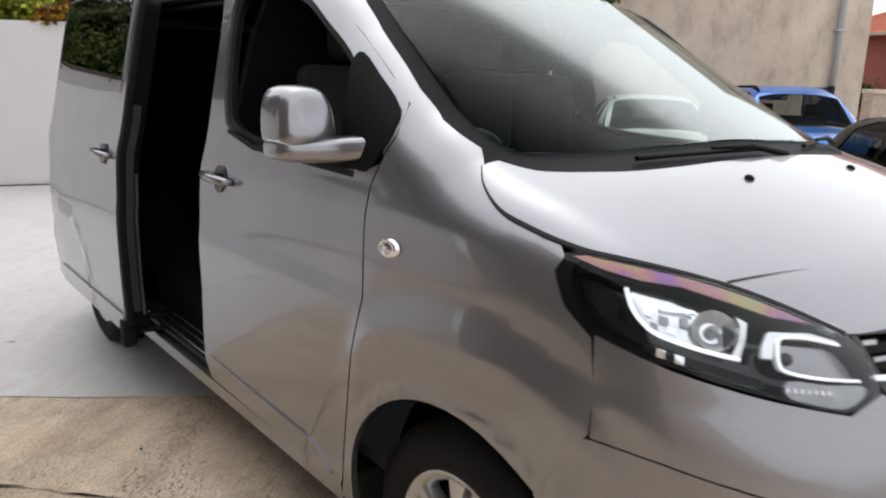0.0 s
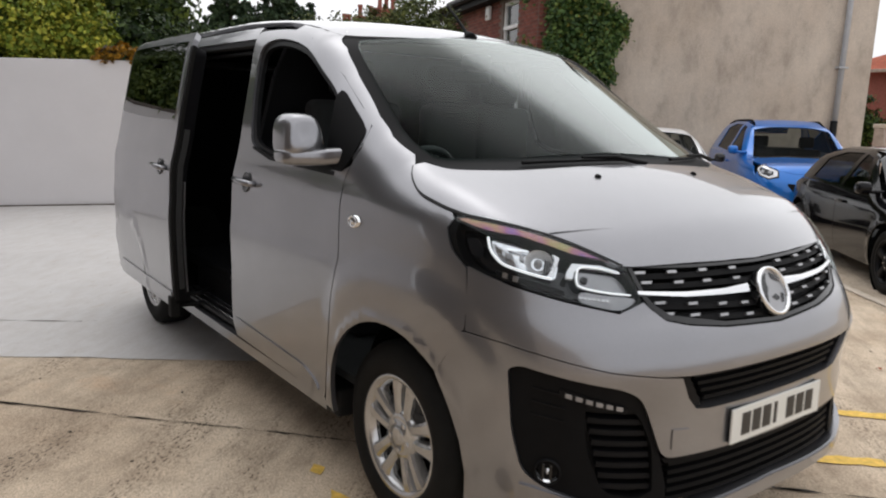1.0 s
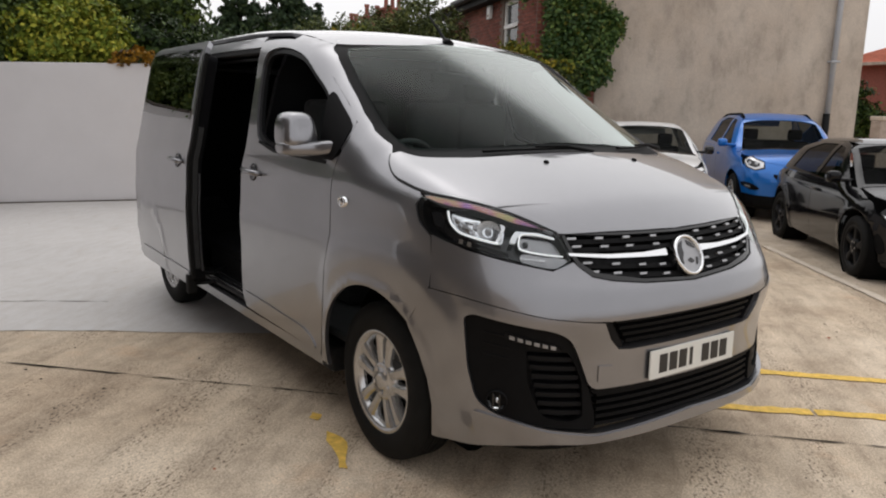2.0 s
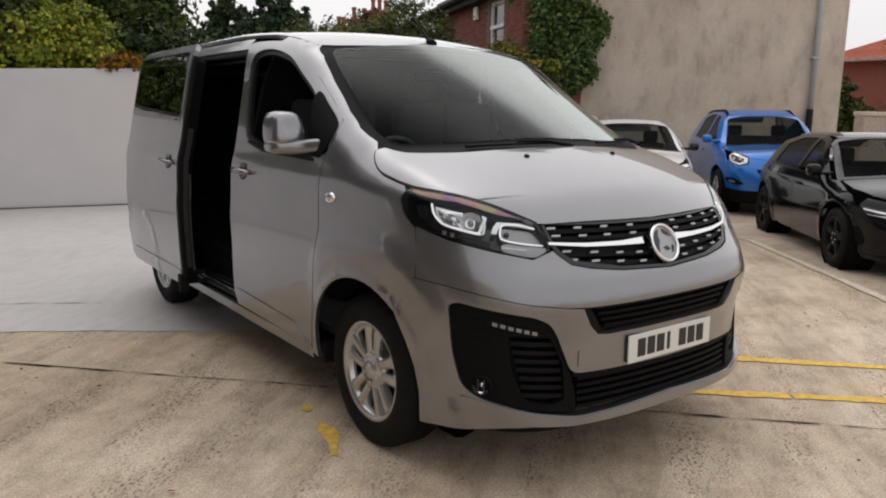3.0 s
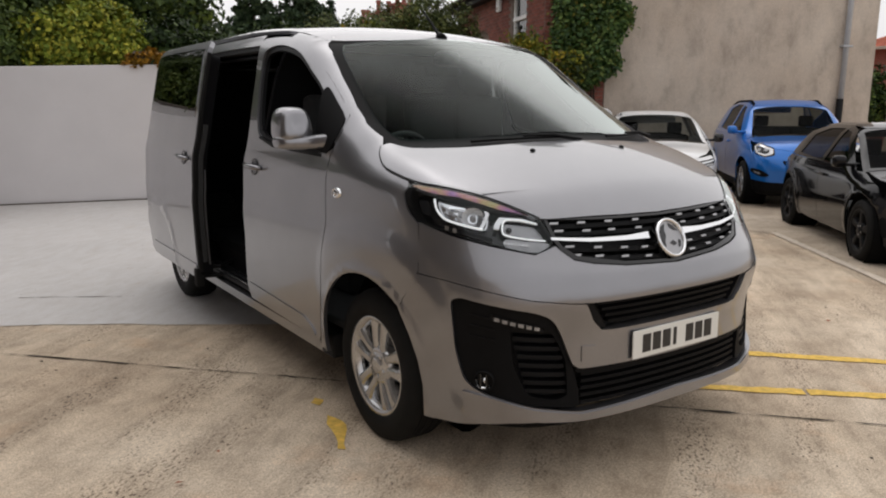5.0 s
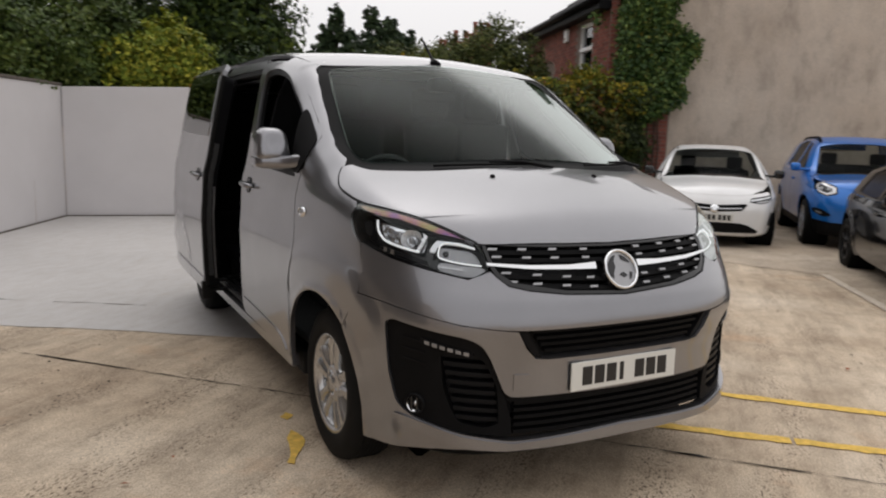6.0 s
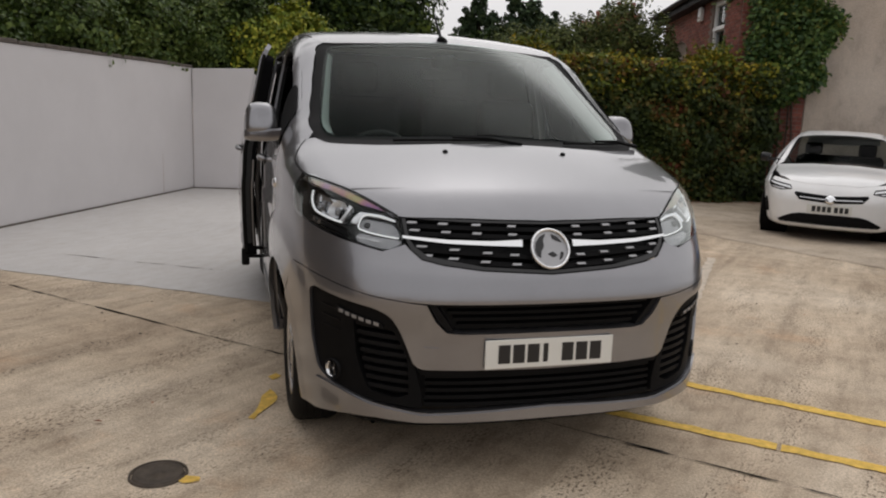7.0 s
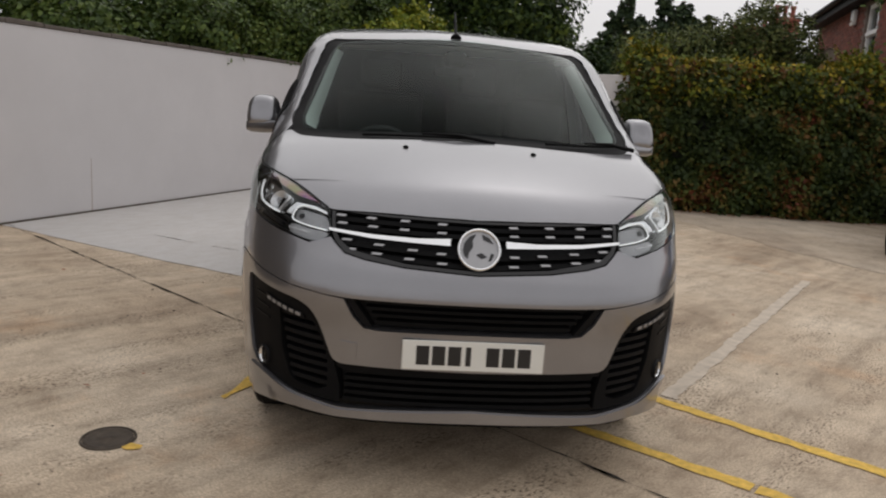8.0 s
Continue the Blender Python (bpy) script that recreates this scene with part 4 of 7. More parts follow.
# headlamps
for s in (-1, 1):
    lamp = new("headlamp")
    lamp.parent = van
    out = flowing(LAMP, 5)
    panel("housing", VS, "wrap", out, M["gloss_black"], lamp, off=-.065, thick=0, step=.03, side=s)
    panel("surround", VS, "wrap", out, M["frit"], lamp, holes=[flowing([(65.6, 1.122), (63.0, 1.144), (56.2, 1.131), (49.3, 1.107), (40.6, 1.060), (36.0, 1.030), (33.5, .948), (37, .923), (45.6, .955), (54, .986), (61.4, 1.011), (64.4, 1.055)], 5)],
          off=-.006, thick=.05, step=.03, side=s)
    panel("lens", VS, "wrap", out, M["lamp_lens"], lamp, off=.004, thick=0, step=.025, side=s).visible_shadow = False
    # a wide stepped bowl with a cone and dark facets, and a frosted one beside it
    panel("bowl", VS, "wrap", flowing([(59.0, 1.104), (56.8, 1.112), (53.4, 1.105), (49.2, 1.086), (46.8, 1.068), (46.6, 1.034), (47.6, 1.008), (52.4, 1.019), (55.8, 1.033), (57.8, 1.055)], 4), M["lamp_bowl"], lamp, off=-.040, thick=.004, step=.02, side=s)
    m = on_skin(VS, "wrap", 50.0, 1.052, s, -.046)
    bm = bmesh.new()
    lathe(bm, [(.026, .040), (.018, .034), (.008, .024), (.0, .014), (-.004, .012)], 28, "z")
    bmesh.ops.scale(bm, vec=(1.0, .95, 1), verts=bm.verts)
    bmesh.ops.transform(bm, matrix=m, verts=bm.verts)
    part("cone", smooth(bm), M["lamp_silver"], lamp)
    m = on_skin(VS, "wrap", 50.0, 1.052, s, -.040)
    bm = bmesh.new()
    lathe(bm, [(-.01, .013), (.012, .012), (.020, .008), (.022, .0006)], 20, "z")
    bmesh.ops.transform(bm, matrix=m, verts=bm.verts)
    part("bulb", smooth(bm), M["lamp_grey"], lamp)
    for i, (u, z, w, h) in enumerate(((56.9, 1.072, .9, .012), (55.2, 1.062, 1.1, .014), (56.2, 1.050, .8, .010), (54.4, 1.046, .9, .012), (53.0, 1.064, .8, .016))):
        panel("facet", VS, "wrap", [(u + w / 2, z + h / 2), (u - w / 2, z + h / 2 - .003), (u - w / 2, z - h / 2 - .003), (u + w / 2, z - h / 2)], M["chrome"] if i in (0, 3) else M["lamp_grey"], lamp, off=-.026, thick=.01, step=.03, side=s)
    panel("bulb_shield", VS, "wrap", rounded([(55.8, 1.085), (52.0, 1.083), (51.8, 1.077), (55.6, 1.077)], .2), M["chrome"], lamp, off=-.022, thick=.008, step=.03, side=s)
    for i in range(4):
        u = 48.9 - i * .42
        panel("bowl_step", VS, "wrap", [(u, 1.062 - i * .004), (u - .2, 1.060 - i * .004), (u - .1, 1.018), (u + .1, 1.019)], M["dark_trim"], lamp, off=-.022, thick=.006, step=.03, side=s)
    panel("bowl_edge", VS, "wrap", [(47.7, 1.074), (46.5, 1.064), (47.0, 1.032), (47.7, 1.006), (48.4, 1.010), (47.7, 1.034), (47.3, 1.060)], M["lamp_silver"], lamp, off=-.016, thick=.012, step=.02, side=s)
    # added strip: the lens's rainbow sky reflection put into a material
    panel("lens_sheen", VS, "wrap", [(65.8, 1.142), (62.4, 1.150), (56.4, 1.135), (49.2, 1.111), (40.6, 1.063), (36.2, 1.036), (39.6, 1.053), (44.5, 1.067), (48.7, 1.089), (53.9, 1.112), (58.2, 1.117), (62.0, 1.127)], M["lamp_sheen"], lamp, off=-.001, thick=.004, step=.03, side=s, label="dark upper strip imitating the rainbow reflection in the lens")
    panel("bowl", VS, "wrap", flowing([(43.3, 1.032), (39.5, 1.028), (36.2, 1.016), (34.4, .968), (39.2, .976), (42.6, .988), (43.4, 1.002)], 4), M["lamp_grey"], lamp, off=-.034, thick=.004, step=.02, side=s)
    m = on_skin(VS, "wrap", 42.0, 1.010, s, -.034)
    bm = bmesh.new()
    lathe(bm, [(.000, .012), (.006, .011), (.009, .006), (.010, .0006)], 20, "z")
    bmesh.ops.transform(bm, matrix=m, verts=bm.verts)
    part("bulb", smooth(bm), M["gloss_black"], lamp)
    panel("inner_fin", VS, "wrap", flowing([(42.8, .972), (38.5, .963), (34.3, .956), (33.6, .944), (37.1, .922), (42.4, .940)], 3), M["lamp_grey"], lamp, off=-.014, thick=.01, step=.03, side=s)
    # lit guides: a hook under the wide bowl, a loop round the frosted one
    for hook, r in (([(59.4, 1.106), (58.6, 1.074), (57.5, 1.052), (55.8, 1.033), (52.4, 1.019), (49.4, 1.010), (47.6, 1.006)], .0044), ([(36.0, 1.023), (39.3, 1.036), (42.4, 1.041), (43.4, 1.032), (43.5, 1.002), (42.7, .987), (39.2, .974), (34.3, .964)], .0030)):
        c = VS.meet("wrap", np.array(flowing(hook, 6, False)), s)
        c = c - VS.normal(c) * .016
        bm = bmesh.new()
        tube(bm, [Vector(q) for q in c], r, 8)
        part("light_guide", smooth(bm), M["running_light"], lamp, "lit white running light")
    panel("guide_block", VS, "wrap", rounded([(45.4, 1.010), (45.2, 1.028), (44.4, 1.050), (39.4, 1.044), (36.2, 1.029), (36.2, 1.025), (39.4, 1.036), (42.6, 1.041), (43.9, 1.030), (44.2, 1.008)], .15), M["lamp_white"], lamp, off=-.015, thick=.01, step=.03, side=s)
    panel("side_marker", VS, "wrap", rounded([(63.4, 1.094), (61.3, 1.098), (60.0, 1.070), (60.0, 1.042), (62.0, 1.049)], .3), M["dark_trim"], lamp, off=-.016, thick=.004, step=.03, side=s)
    panel("lower_fin", VS, "wrap", rounded([(57, 1.000), (49, .974), (45.4, .960), (45.6, .974), (50, .992), (57, 1.012)], .4), M["dark_trim"], lamp, off=-.010, thick=.02, step=.03, side=s)
    for u in (55.7, 53.9):
        panel("chrome_tab", VS, "wrap", [(u, 1.010 - .0035 * (55.7 - u)), (u - .9, 1.007 - .0035 * (55.7 - u)), (u - .9, .992 - .0035 * (55.7 - u)), (u, .994 - .0035 * (55.7 - u))], M["chrome"], lamp, off=-.006, thick=.006, step=.03, side=s)
    for i in range(7):
        u = 43.2 - .75 * i
        panel("prism", VS, "wrap", [(u, .962 - .0014 * i), (u - .5, .961 - .0014 * i), (u - .5, .954 - .0014 * i), (u, .955 - .0014 * i)], M["lamp_silver"], lamp, off=-.010, thick=.004, step=.03, side=s)

# windscreen with its black border, cowl and wipers
WS = [(0, .692), (.315, .698), (.511, .727), (.635, .775), (.743, .840), (.80, .905), (.818, .96), (.800, 1.10), (.776, 1.216), (.738, 1.44), (.704, 1.62), (.690, 1.715), (.62, 1.705), (.486, 1.668), (.333, 1.645), (0, 1.650)]
WG = [(0, .826), (.23, .828), (.45, .852), (.60, .890), (.69, .920), (.724, .948), (.741, .995), (.745, 1.07), (.720, 1.229), (.703, 1.329), (.672, 1.50), (.648, 1.610), (.62, 1.640), (.45, 1.615), (.25, 1.598), (0, 1.598)]
hole = mirrored(flowing(WG[:12], 3, False) + WG[12:])
panel("windscreen_border", VS, "top", mirrored(WS), M["frit"], van, holes=[hole], off=-.007, thick=.010, step=.035)
gx, gy = np.meshgrid(np.linspace(0, .70, 9), np.linspace(.90, 1.60, 15))
ok = gx.ravel() < .76 - .17 * (gy.ravel() - .95)
gx, gy = gx.ravel()[ok], gy.ravel()[ok]


def pane_terms(x, y):
    a = x * x
    return np.stack([np.ones_like(y), y, y * y, a, a * y, a * a], -1)


PANE = np.linalg.lstsq(pane_terms(gx, gy), VS.meet("top", np.c_[gx, gy])[:, 2], rcond=None)[0]
GLASS = Shell(lambda x, y, z: z - pane_terms(x, y) @ PANE, 1.0)
panel("windscreen", GLASS, "top", mirrored([(x + (.006 if x > .5 else 0), y + (-.01 if y < 1.1 else .006)) for x, y in WG]), M["windscreen"], van, off=.004, thick=0, step=.05).visible_shadow = False
for s, a, b, n in ((1, (-.46, .795), (.06, .752), 1), (-1, (.36, .79), (.74, .925), 1)):
    pts = VS.meet("top", np.array([(lerp(a[0], b[0], t), lerp(a[1], b[1], t) - .012 * math.sin(t * 3.1)) for t in np.linspace(0, 1, 9)])) + np.array((0, -.010, .003))
    w = new("wiper")
    w.parent = van
    bm = bmesh.new()
    tube(bm, [Vector(q) for q in pts], [.007, .0065, .006, .006, .0055, .005, .005, .0045, .004], 8)
    part("blade", bm, M["black_plastic"], w)
    bm = bmesh.new()
    q = [Vector(pts[8]) + Vector((.06 * n, -.03, -.012)), Vector(pts[6]) + Vector((.03, -.02, .012)), Vector(pts[4]) + Vector((0, -.004, .012))]
    tube(bm, q, [.010, .008, .005], 8)
    part("arm", bm, M["black_plastic"], w)
for x in (-.272, .272):
    bm = bmesh.new()
    lathe(bm, [(-.004, .0125), (.004, .0115), (.008, .006), (.008, .0005)], 16, "z")
    bmesh.ops.transform(bm, matrix=on_skin(VS, "top", x, .600, 1, .004), verts=bm.verts)
    part("washer_jet", smooth(bm), M["black_plastic"], van)

# wings, pillars, doors, sides
WING = [(1.335, .305), (1.315, .365), (1.262, .6), (1.200, .92), (1.212, 1.205), (1.171, 1.325), (1.197, 1.400), (1.305, 1.4735), (1.475, 1.5855), (1.627, 1.6745), (1.782, 1.7475), (1.958, 1.7935), (1.958, 1.818), (1.80, 1.790), (1.705, 1.763), (1.60, 1.703), (1.44, 1.588), (1.216, 1.436), (1.10, 1.367), (.97, 1.311), (.920, 1.274), (.870, 1.240), (.831, 1.216), (.770, 1.198), (.706, 1.182), (.640, 1.156), (.622, 1.140), (.629, 1.112), (.592, 1.052), (.528, 1.004), (.510, .905), (.506, .826), (.606, .667)]
DOOR = [(1.345, .335), (1.325, .365), (1.272, .6), (1.21, .92), (1.222, 1.205), (1.180, 1.325), (1.205, 1.400), (1.31, 1.472), (1.48, 1.584), (1.63, 1.673), (1.785, 1.746), (1.96, 1.792), (2.24, 1.802), (2.297, 1.785), (2.272, 1.60), (2.262, 1.34), (2.264, .92), (2.256, .70), (2.285, .42), (2.25, .35)]
WINDOW = [(1.225, 1.245), (1.208, 1.305), (1.408, 1.494), (1.575, 1.604), (1.75, 1.700), (1.95, 1.748), (2.12, 1.750), (2.200, 1.70), (2.195, 1.52), (2.150, 1.35), (2.09, 1.28), (1.88, 1.242), (1.45, 1.226)]
DOOR = [(y - .005, z) if i < 12 else (y, z) for i, (y, z) in enumerate(DOOR)]
for s in (-1, 1):
    panel("wing", VS, "side", WING + arch(ARCH_Y, 130, -9)[1:], P, van, off=.0, step=.03, side=s)
    win = flowing(WINDOW, 4)
    door = panel("front_door", VS, "side", DOOR[:5] + flowing(DOOR[5:14], 4, False) + DOOR[14:], P, van, holes=[win], off=.001, thick=.03, step=.04, side=s)
    seal = [(lerp(1.7, y, 1.0), z) for y, z in win]
    inset = [(1.68 + (y - 1.68) * .93, 1.48 + (z - 1.48) * .90) for y, z in win]
    panel("window_seal", VS, "side", seal, M["dark_trim"], door, holes=[inset], off=-.010, thick=.02, step=.04, side=s)
    if s > 0:  # the driver's pane is wound down
        panel("window_pane", VS, "side", inset, M["door_glass"], door, off=-.02, thick=0, step=.06, side=s).visible_shadow = False
    panel("quarter_trim", VS, "side", flowing([(1.250, 1.232), (1.205, 1.275), (1.188, 1.335), (1.208, 1.388), (1.32, 1.464), (1.41, 1.522), (1.425, 1.50), (1.39, 1.40), (1.375, 1.262), (1.32, 1.240)], 3), M["frit"], door, off=.006, thick=.02, step=.04, side=s)
    panel("belt_strip", VS, "side", [(1.30, 1.212), (1.30, 1.228), (1.88, 1.244), (2.09, 1.280), (2.10, 1.268), (1.89, 1.228)], M["dark_trim"], door, off=.003, thick=.008, step=.05, side=s)
    panel("sill_moulding", VS, "side", rounded([(1.37, .350), (1.40, .392), (1.50, .425), (2.25, .450), (2.25, .372)], .03), P, door, off=.007, thick=.007, step=.04, side=s)
    # handle: a dark cup with a bright grip across it
    hm = on_skin(VS, "side", 2.09, 1.115, s, .002)
    grip = new("door_handle")
    grip.parent = door
    grip.matrix_basis = hm
    bm = bmesh.new()
    lathe(bm, [(.0, .044), (.004, .043), (.003, .038), (.0015, .002)], 24, "z")
    bmesh.ops.scale(bm, vec=(1.05, 1.05, 1), verts=bm.verts)
    part("cup", smooth(bm), M["gloss_black"], grip)
    bm = bmesh.new()
    tube(bm, [(-.10, .004, .0), (-.085, .004, .026), (-.03, .002, .034), (.03, 0, .034), (.085, -.002, .026), (.10, -.003, .0)], [.010, .014, .015, .015, .014, .010], 10)
    part("grip", smooth(bm), P, grip)
    # side repeater
    rm = on_skin(VS, "side", 1.10, 1.07, s, .002)
    rep = new("side_repeater")
    rep.parent = van
    rep.matrix_basis = rm
    bm = bmesh.new()
    lathe(bm, [(-.002, .030), (.008, .027), (.010, .019), (.007, .017)], 24, "z")
    bmesh.ops.scale(bm, vec=(1.25, .82, 1), verts=bm.verts)
    part("bezel", smooth(bm), M["chrome"], rep)
    bm = bmesh.new()
    lathe(bm, [(.006, .018), (.011, .010), (.012, .0004)], 20, "z")
    bmesh.ops.scale(bm, vec=(1.25, .82, 1), verts=bm.verts)
    part("lamp", smooth(bm), M["lamp_bowl"], rep)
    # mirror: a rounded housing on a stout arm
    mir = new("wing_mirror")
    mir.parent = van
    mir.matrix_basis = pose(0, .13, 0) @ Matrix.Diagonal((s, 1, 1, 1))
    bm = bmesh.new()
    rings = []
    for y, k in ((1.225, .30), (1.232, .62), (1.248, .82), (1.275, .95), (1.31, 1.0), (1.355, 1.0), (1.372, .97)):
        ring = []
        for i in range(32):
            t = 2 * math.pi * i / 32
            cx, cz = abs(math.cos(t)) ** .62 * math.copysign(1, math.cos(t)), abs(math.sin(t)) ** .62 * math.copysign(1, math.sin(t))
            ring.append(bm.verts.new((.998 + cx * (.082 - .010 * cz) * k, y + .03 * (1 - k) + .012 * cz, 1.350 + cz * .086 * k)))
        rings.append(ring)
    bm.faces.new(rings[0])
    for a, b in zip(rings, rings[1:]):
        for i in range(32):
            bm.faces.new((a[i], a[(i + 1) % 32], b[(i + 1) % 32], b[i]))
    bmesh.ops.recalc_face_normals(bm, faces=bm.faces)
    part("housing", smooth(bm), P, mir)
    bm = bmesh.new()
    lathe(bm, [(0, .001), (0, .068)], 32, "y", (0, 0, 0))
    bmesh.ops.scale(bm, vec=(1.0, 1, 1.1), verts=bm.verts)
    bmesh.ops.translate(bm, vec=(.998, 1.370, 1.345), verts=bm.verts)
    part("mirror_glass", bm, M["chrome"], mir)
    # the lower shell runs under the housing and on as the arm
    bm = bmesh.new()
    rings = []
    for x, y0, y1, z0, z1 in ((1.084, 1.29, 1.35, 1.262, 1.292), (1.078, 1.26, 1.36, 1.250, 1.302), (1.05, 1.238, 1.366, 1.243, 1.303), (.985, 1.215, 1.350, 1.242, 1.303), (.945, 1.175, 1.300, 1.247, 1.309), (.905, 1.125, 1.240, 1.256, 1.316), (.880, 1.105, 1.210, 1.262, 1.320)):
        cy, cz, hy, hz = (y0 + y1) / 2, (z0 + z1) / 2, (y1 - y0) / 2, (z1 - z0) / 2
        rings.append([bm.verts.new((x, cy + hy * math.copysign(abs(math.cos(t)) ** .6, math.cos(t)), cz + hz * math.copysign(abs(math.sin(t)) ** .6, math.sin(t)))) for t in [2 * math.pi * i / 20 for i in range(20)]])
    bm.faces.new(rings[0])
    bm.faces.new(rings[-1])
    for a, b in zip(rings, rings[1:]):
        for i in range(20):
            bm.faces.new((a[i], a[(i + 1) % 20], b[(i + 1) % 20], b[i]))
    bmesh.ops.recalc_face_normals(bm, faces=bm.faces)
    part("arm", smooth(bm), P, mir)
    bm = bmesh.new()
    box(bm, (.82, 1.09, 1.236), (.898, 1.27, 1.326), .024, 3)
    part("foot", smooth(bm), M["black_plastic"], mir)

roof_line = mirrored([(0, 1.637), (.333, 1.633), (.486, 1.656), (.60, 1.683), (.676, 1.716), (.703, 1.80), (.715, 1.98), (.735, 2.4), (.735, 4.42), (.66, 4.54), (0, 4.55)])
panel("roof", VS, "top", roof_line, P, van, off=.0, step=.07)
panel("rear_quarter", VS, "side", [(3.22, .30), (3.22, 1.797), (4.53, 1.797), (4.55, .30)] + arch(AXLES[1], -10, 190), P, van, off=0, step=.06, side=-1)
panel("side_panel", VS, "side", [(2.30, .30), (2.31, 1.797), (4.53, 1.797), (4.55, .30)] + arch(AXLES[1], -10, 190), P, van, off=0, step=.06, side=1)
panel("rear_doors", VS, "rear", [(-.86, .35), (.86, .35), (.80, 1.3), (.68, 1.80), (-.68, 1.80), (-.80, 1.3)], P, van, off=0, step=.08)
for s in (-1, 1):
    panel("sill", VS, "side", [(1.345, .275), (1.345, .331), (3.41, .331), (3.41, .275)], P, van, off=-.006, thick=.04, step=.08, side=s)
panel("cant_rail", VS, "side", [(2.30, 1.770), (2.30, 1.826), (3.21, 1.826), (3.21, 1.770)], P, van, off=-.001, thick=.03, step=.05, side=-1)
panel("rail_seal", VS, "side", [(2.30, 1.742), (2.30, 1.769), (3.21, 1.769), (3.21, 1.742)], M["void_black"], van, off=-.006, thick=.03, step=.05, side=-1)
panel("door_track", VS, "side", [(2.30, 1.712), (2.30, 1.726), (3.21, 1.726), (3.21, 1.712)], M["dark_trim"], van, off=-.035, thick=.02, step=.05, side=-1)

# the slid-open door, standing off the flank
SH = (-.112, -.12, 0)
SLIDE = [(3.02, .345), (3.0, .42), (2.99, .9), (2.995, 1.3), (3.0, 1.795), (3.03, 1.832), (4.12, 1.830), (4.17, 1.79), (4.205, 1.3), (4.22, .9), (4.21, .42), (4.15, .345)]
slide = panel("sliding_door", VS, "side", SLIDE, P, van, off=0, thick=.03, step=.05, side=-1, shift=SH)
panel("window_pane", VS, "side", flowing([(3.05, 1.385), (3.045, 1.56), (3.05, 1.755), (3.09, 1.782), (3.5, 1.785), (4.06, 1.780), (4.115, 1.745), (4.135, 1.55), (4.15, 1.425), (4.09, 1.395), (3.5, 1.372), (3.1, 1.37)], 3), M["privacy_glass"], slide, off=.004, thick=.006, step=.05, side=-1, shift=SH)
panel("inner_panel", VS, "side", rounded([(2.978, .37), (2.972, .9), (2.978, 1.3), (2.985, 1.74), (3.03, 1.772), (4.13, 1.77), (4.18, .9), (4.13, .37)], .03), M["shaded_cargo"], slide, off=-.012, thick=.075, step=.06, side=-1, shift=SH)
panel("inner_panel", VS, "side", rounded([(2.985, .38), (2.98, .9), (2.985, 1.3), (2.99, 1.74), (4.13, 1.75), (4.18, .9), (4.13, .38)], .03), M["shaded_cargo"], slide, off=-.085, thick=0, step=.06, side=-1, shift=SH)
panel("sill_moulding", VS, "side", rounded([(3.0, .372), (3.0, .446), (4.07, .45), (4.18, .395), (4.13, .372)], .015), P, slide, off=.008, thick=.008, step=.05, side=-1, shift=SH)
hm = on_skin(VS, "side", 3.16, 1.115, -1, .002)
hm.translation += Vector(SH)
grip = new("door_handle")
grip.parent = slide
grip.matrix_basis = hm
bm = bmesh.new()
lathe(bm, [(.0, .044), (.004, .043), (.003, .038), (.0015, .002)], 24, "z")
part("cup", smooth(bm), M["gloss_black"], grip)
bm = bmesh.new()
tube(bm, [(-.10, .004, .0), (-.085, .004, .026), (-.03, .002, .034), (.03, 0, .034), (.085, -.002, .026), (.10, -.003, .0)], [.010, .014, .015, .015, .014, .010], 10)
part("grip", smooth(bm), P, grip)
for z in (.36, .42):
    bm = bmesh.new()
    tube(bm, [(-1.04, 2.91, z), (-.92, 2.87, z + .005), (-.80, 2.96, z + .01)], .014, 8)
    part("guide_arm", bm, M["black_plastic"], slide)
bm = bmesh.new()
box(bm, (-1.075, 2.865, .30), (-1.02, 2.93, .42), .012)
part("buffer", bm, M["rubber"], slide)
# the leading edge: a rubber seal behind the skin, the painted return and a grey trim
panel("edge_seal", VS, "side", [(2.968, .40), (2.960, .9), (2.966, 1.3), (2.972, 1.76), (3.00, 1.76), (2.99, .9), (3.0, .40)], M["rubber"], slide, off=-.004, thick=.02, step=.05, side=-1, shift=SH)
panel("edge_trim", VS, "side", [(2.964, .46), (2.957, .9), (2.962, 1.33), (3.00, 1.33), (2.99, .9), (3.0, .46)], M["interior"], slide, off=-.030, thick=.030, step=.05, side=-1, shift=SH)
panel("edge_return", VS, "side", [(2.962, .44), (2.954, .9), (2.958, 1.05), (2.99, 1.05), (2.99, .9), (3.0, .44)], P, slide, off=-.066, thick=.010, step=.05, side=-1, shift=SH)

# inside: load space, floor, step, seats, dashboard
def lined(name, lo, hi, material, label="", bevel=.01):
    bm = bmesh.new()
    box(bm, lo, hi, bevel)
    return part(name, bm, material, van, label)

# near-black linings: the load space's shade is put into their colour
lined("load_floor", (-.80, 2.28, .50), (.80, 4.45, .56), M["shaded_cargo"])
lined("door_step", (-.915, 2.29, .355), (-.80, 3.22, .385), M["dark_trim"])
lined("step_riser", (-.81, 2.29, .30), (-.795, 3.22, .52), M["shaded_cargo"])
for k in range(3):
    lined("step_rib", (-.905 + .04 * k, 2.32, .384), (-.893 + .04 * k, 3.18, .390), M["satin_chrome"], bevel=.002)
for s in (-1, 1):
    panel("side_lining", VS, "side", [(2.30 if s > 0 else 3.24, .45), (2.30 if s > 0 else 3.24, 1.78), (4.45, 1.78), (4.45, .45)], M["shaded_cargo"], van, off=-.07, thick=0, step=.1, side=s)
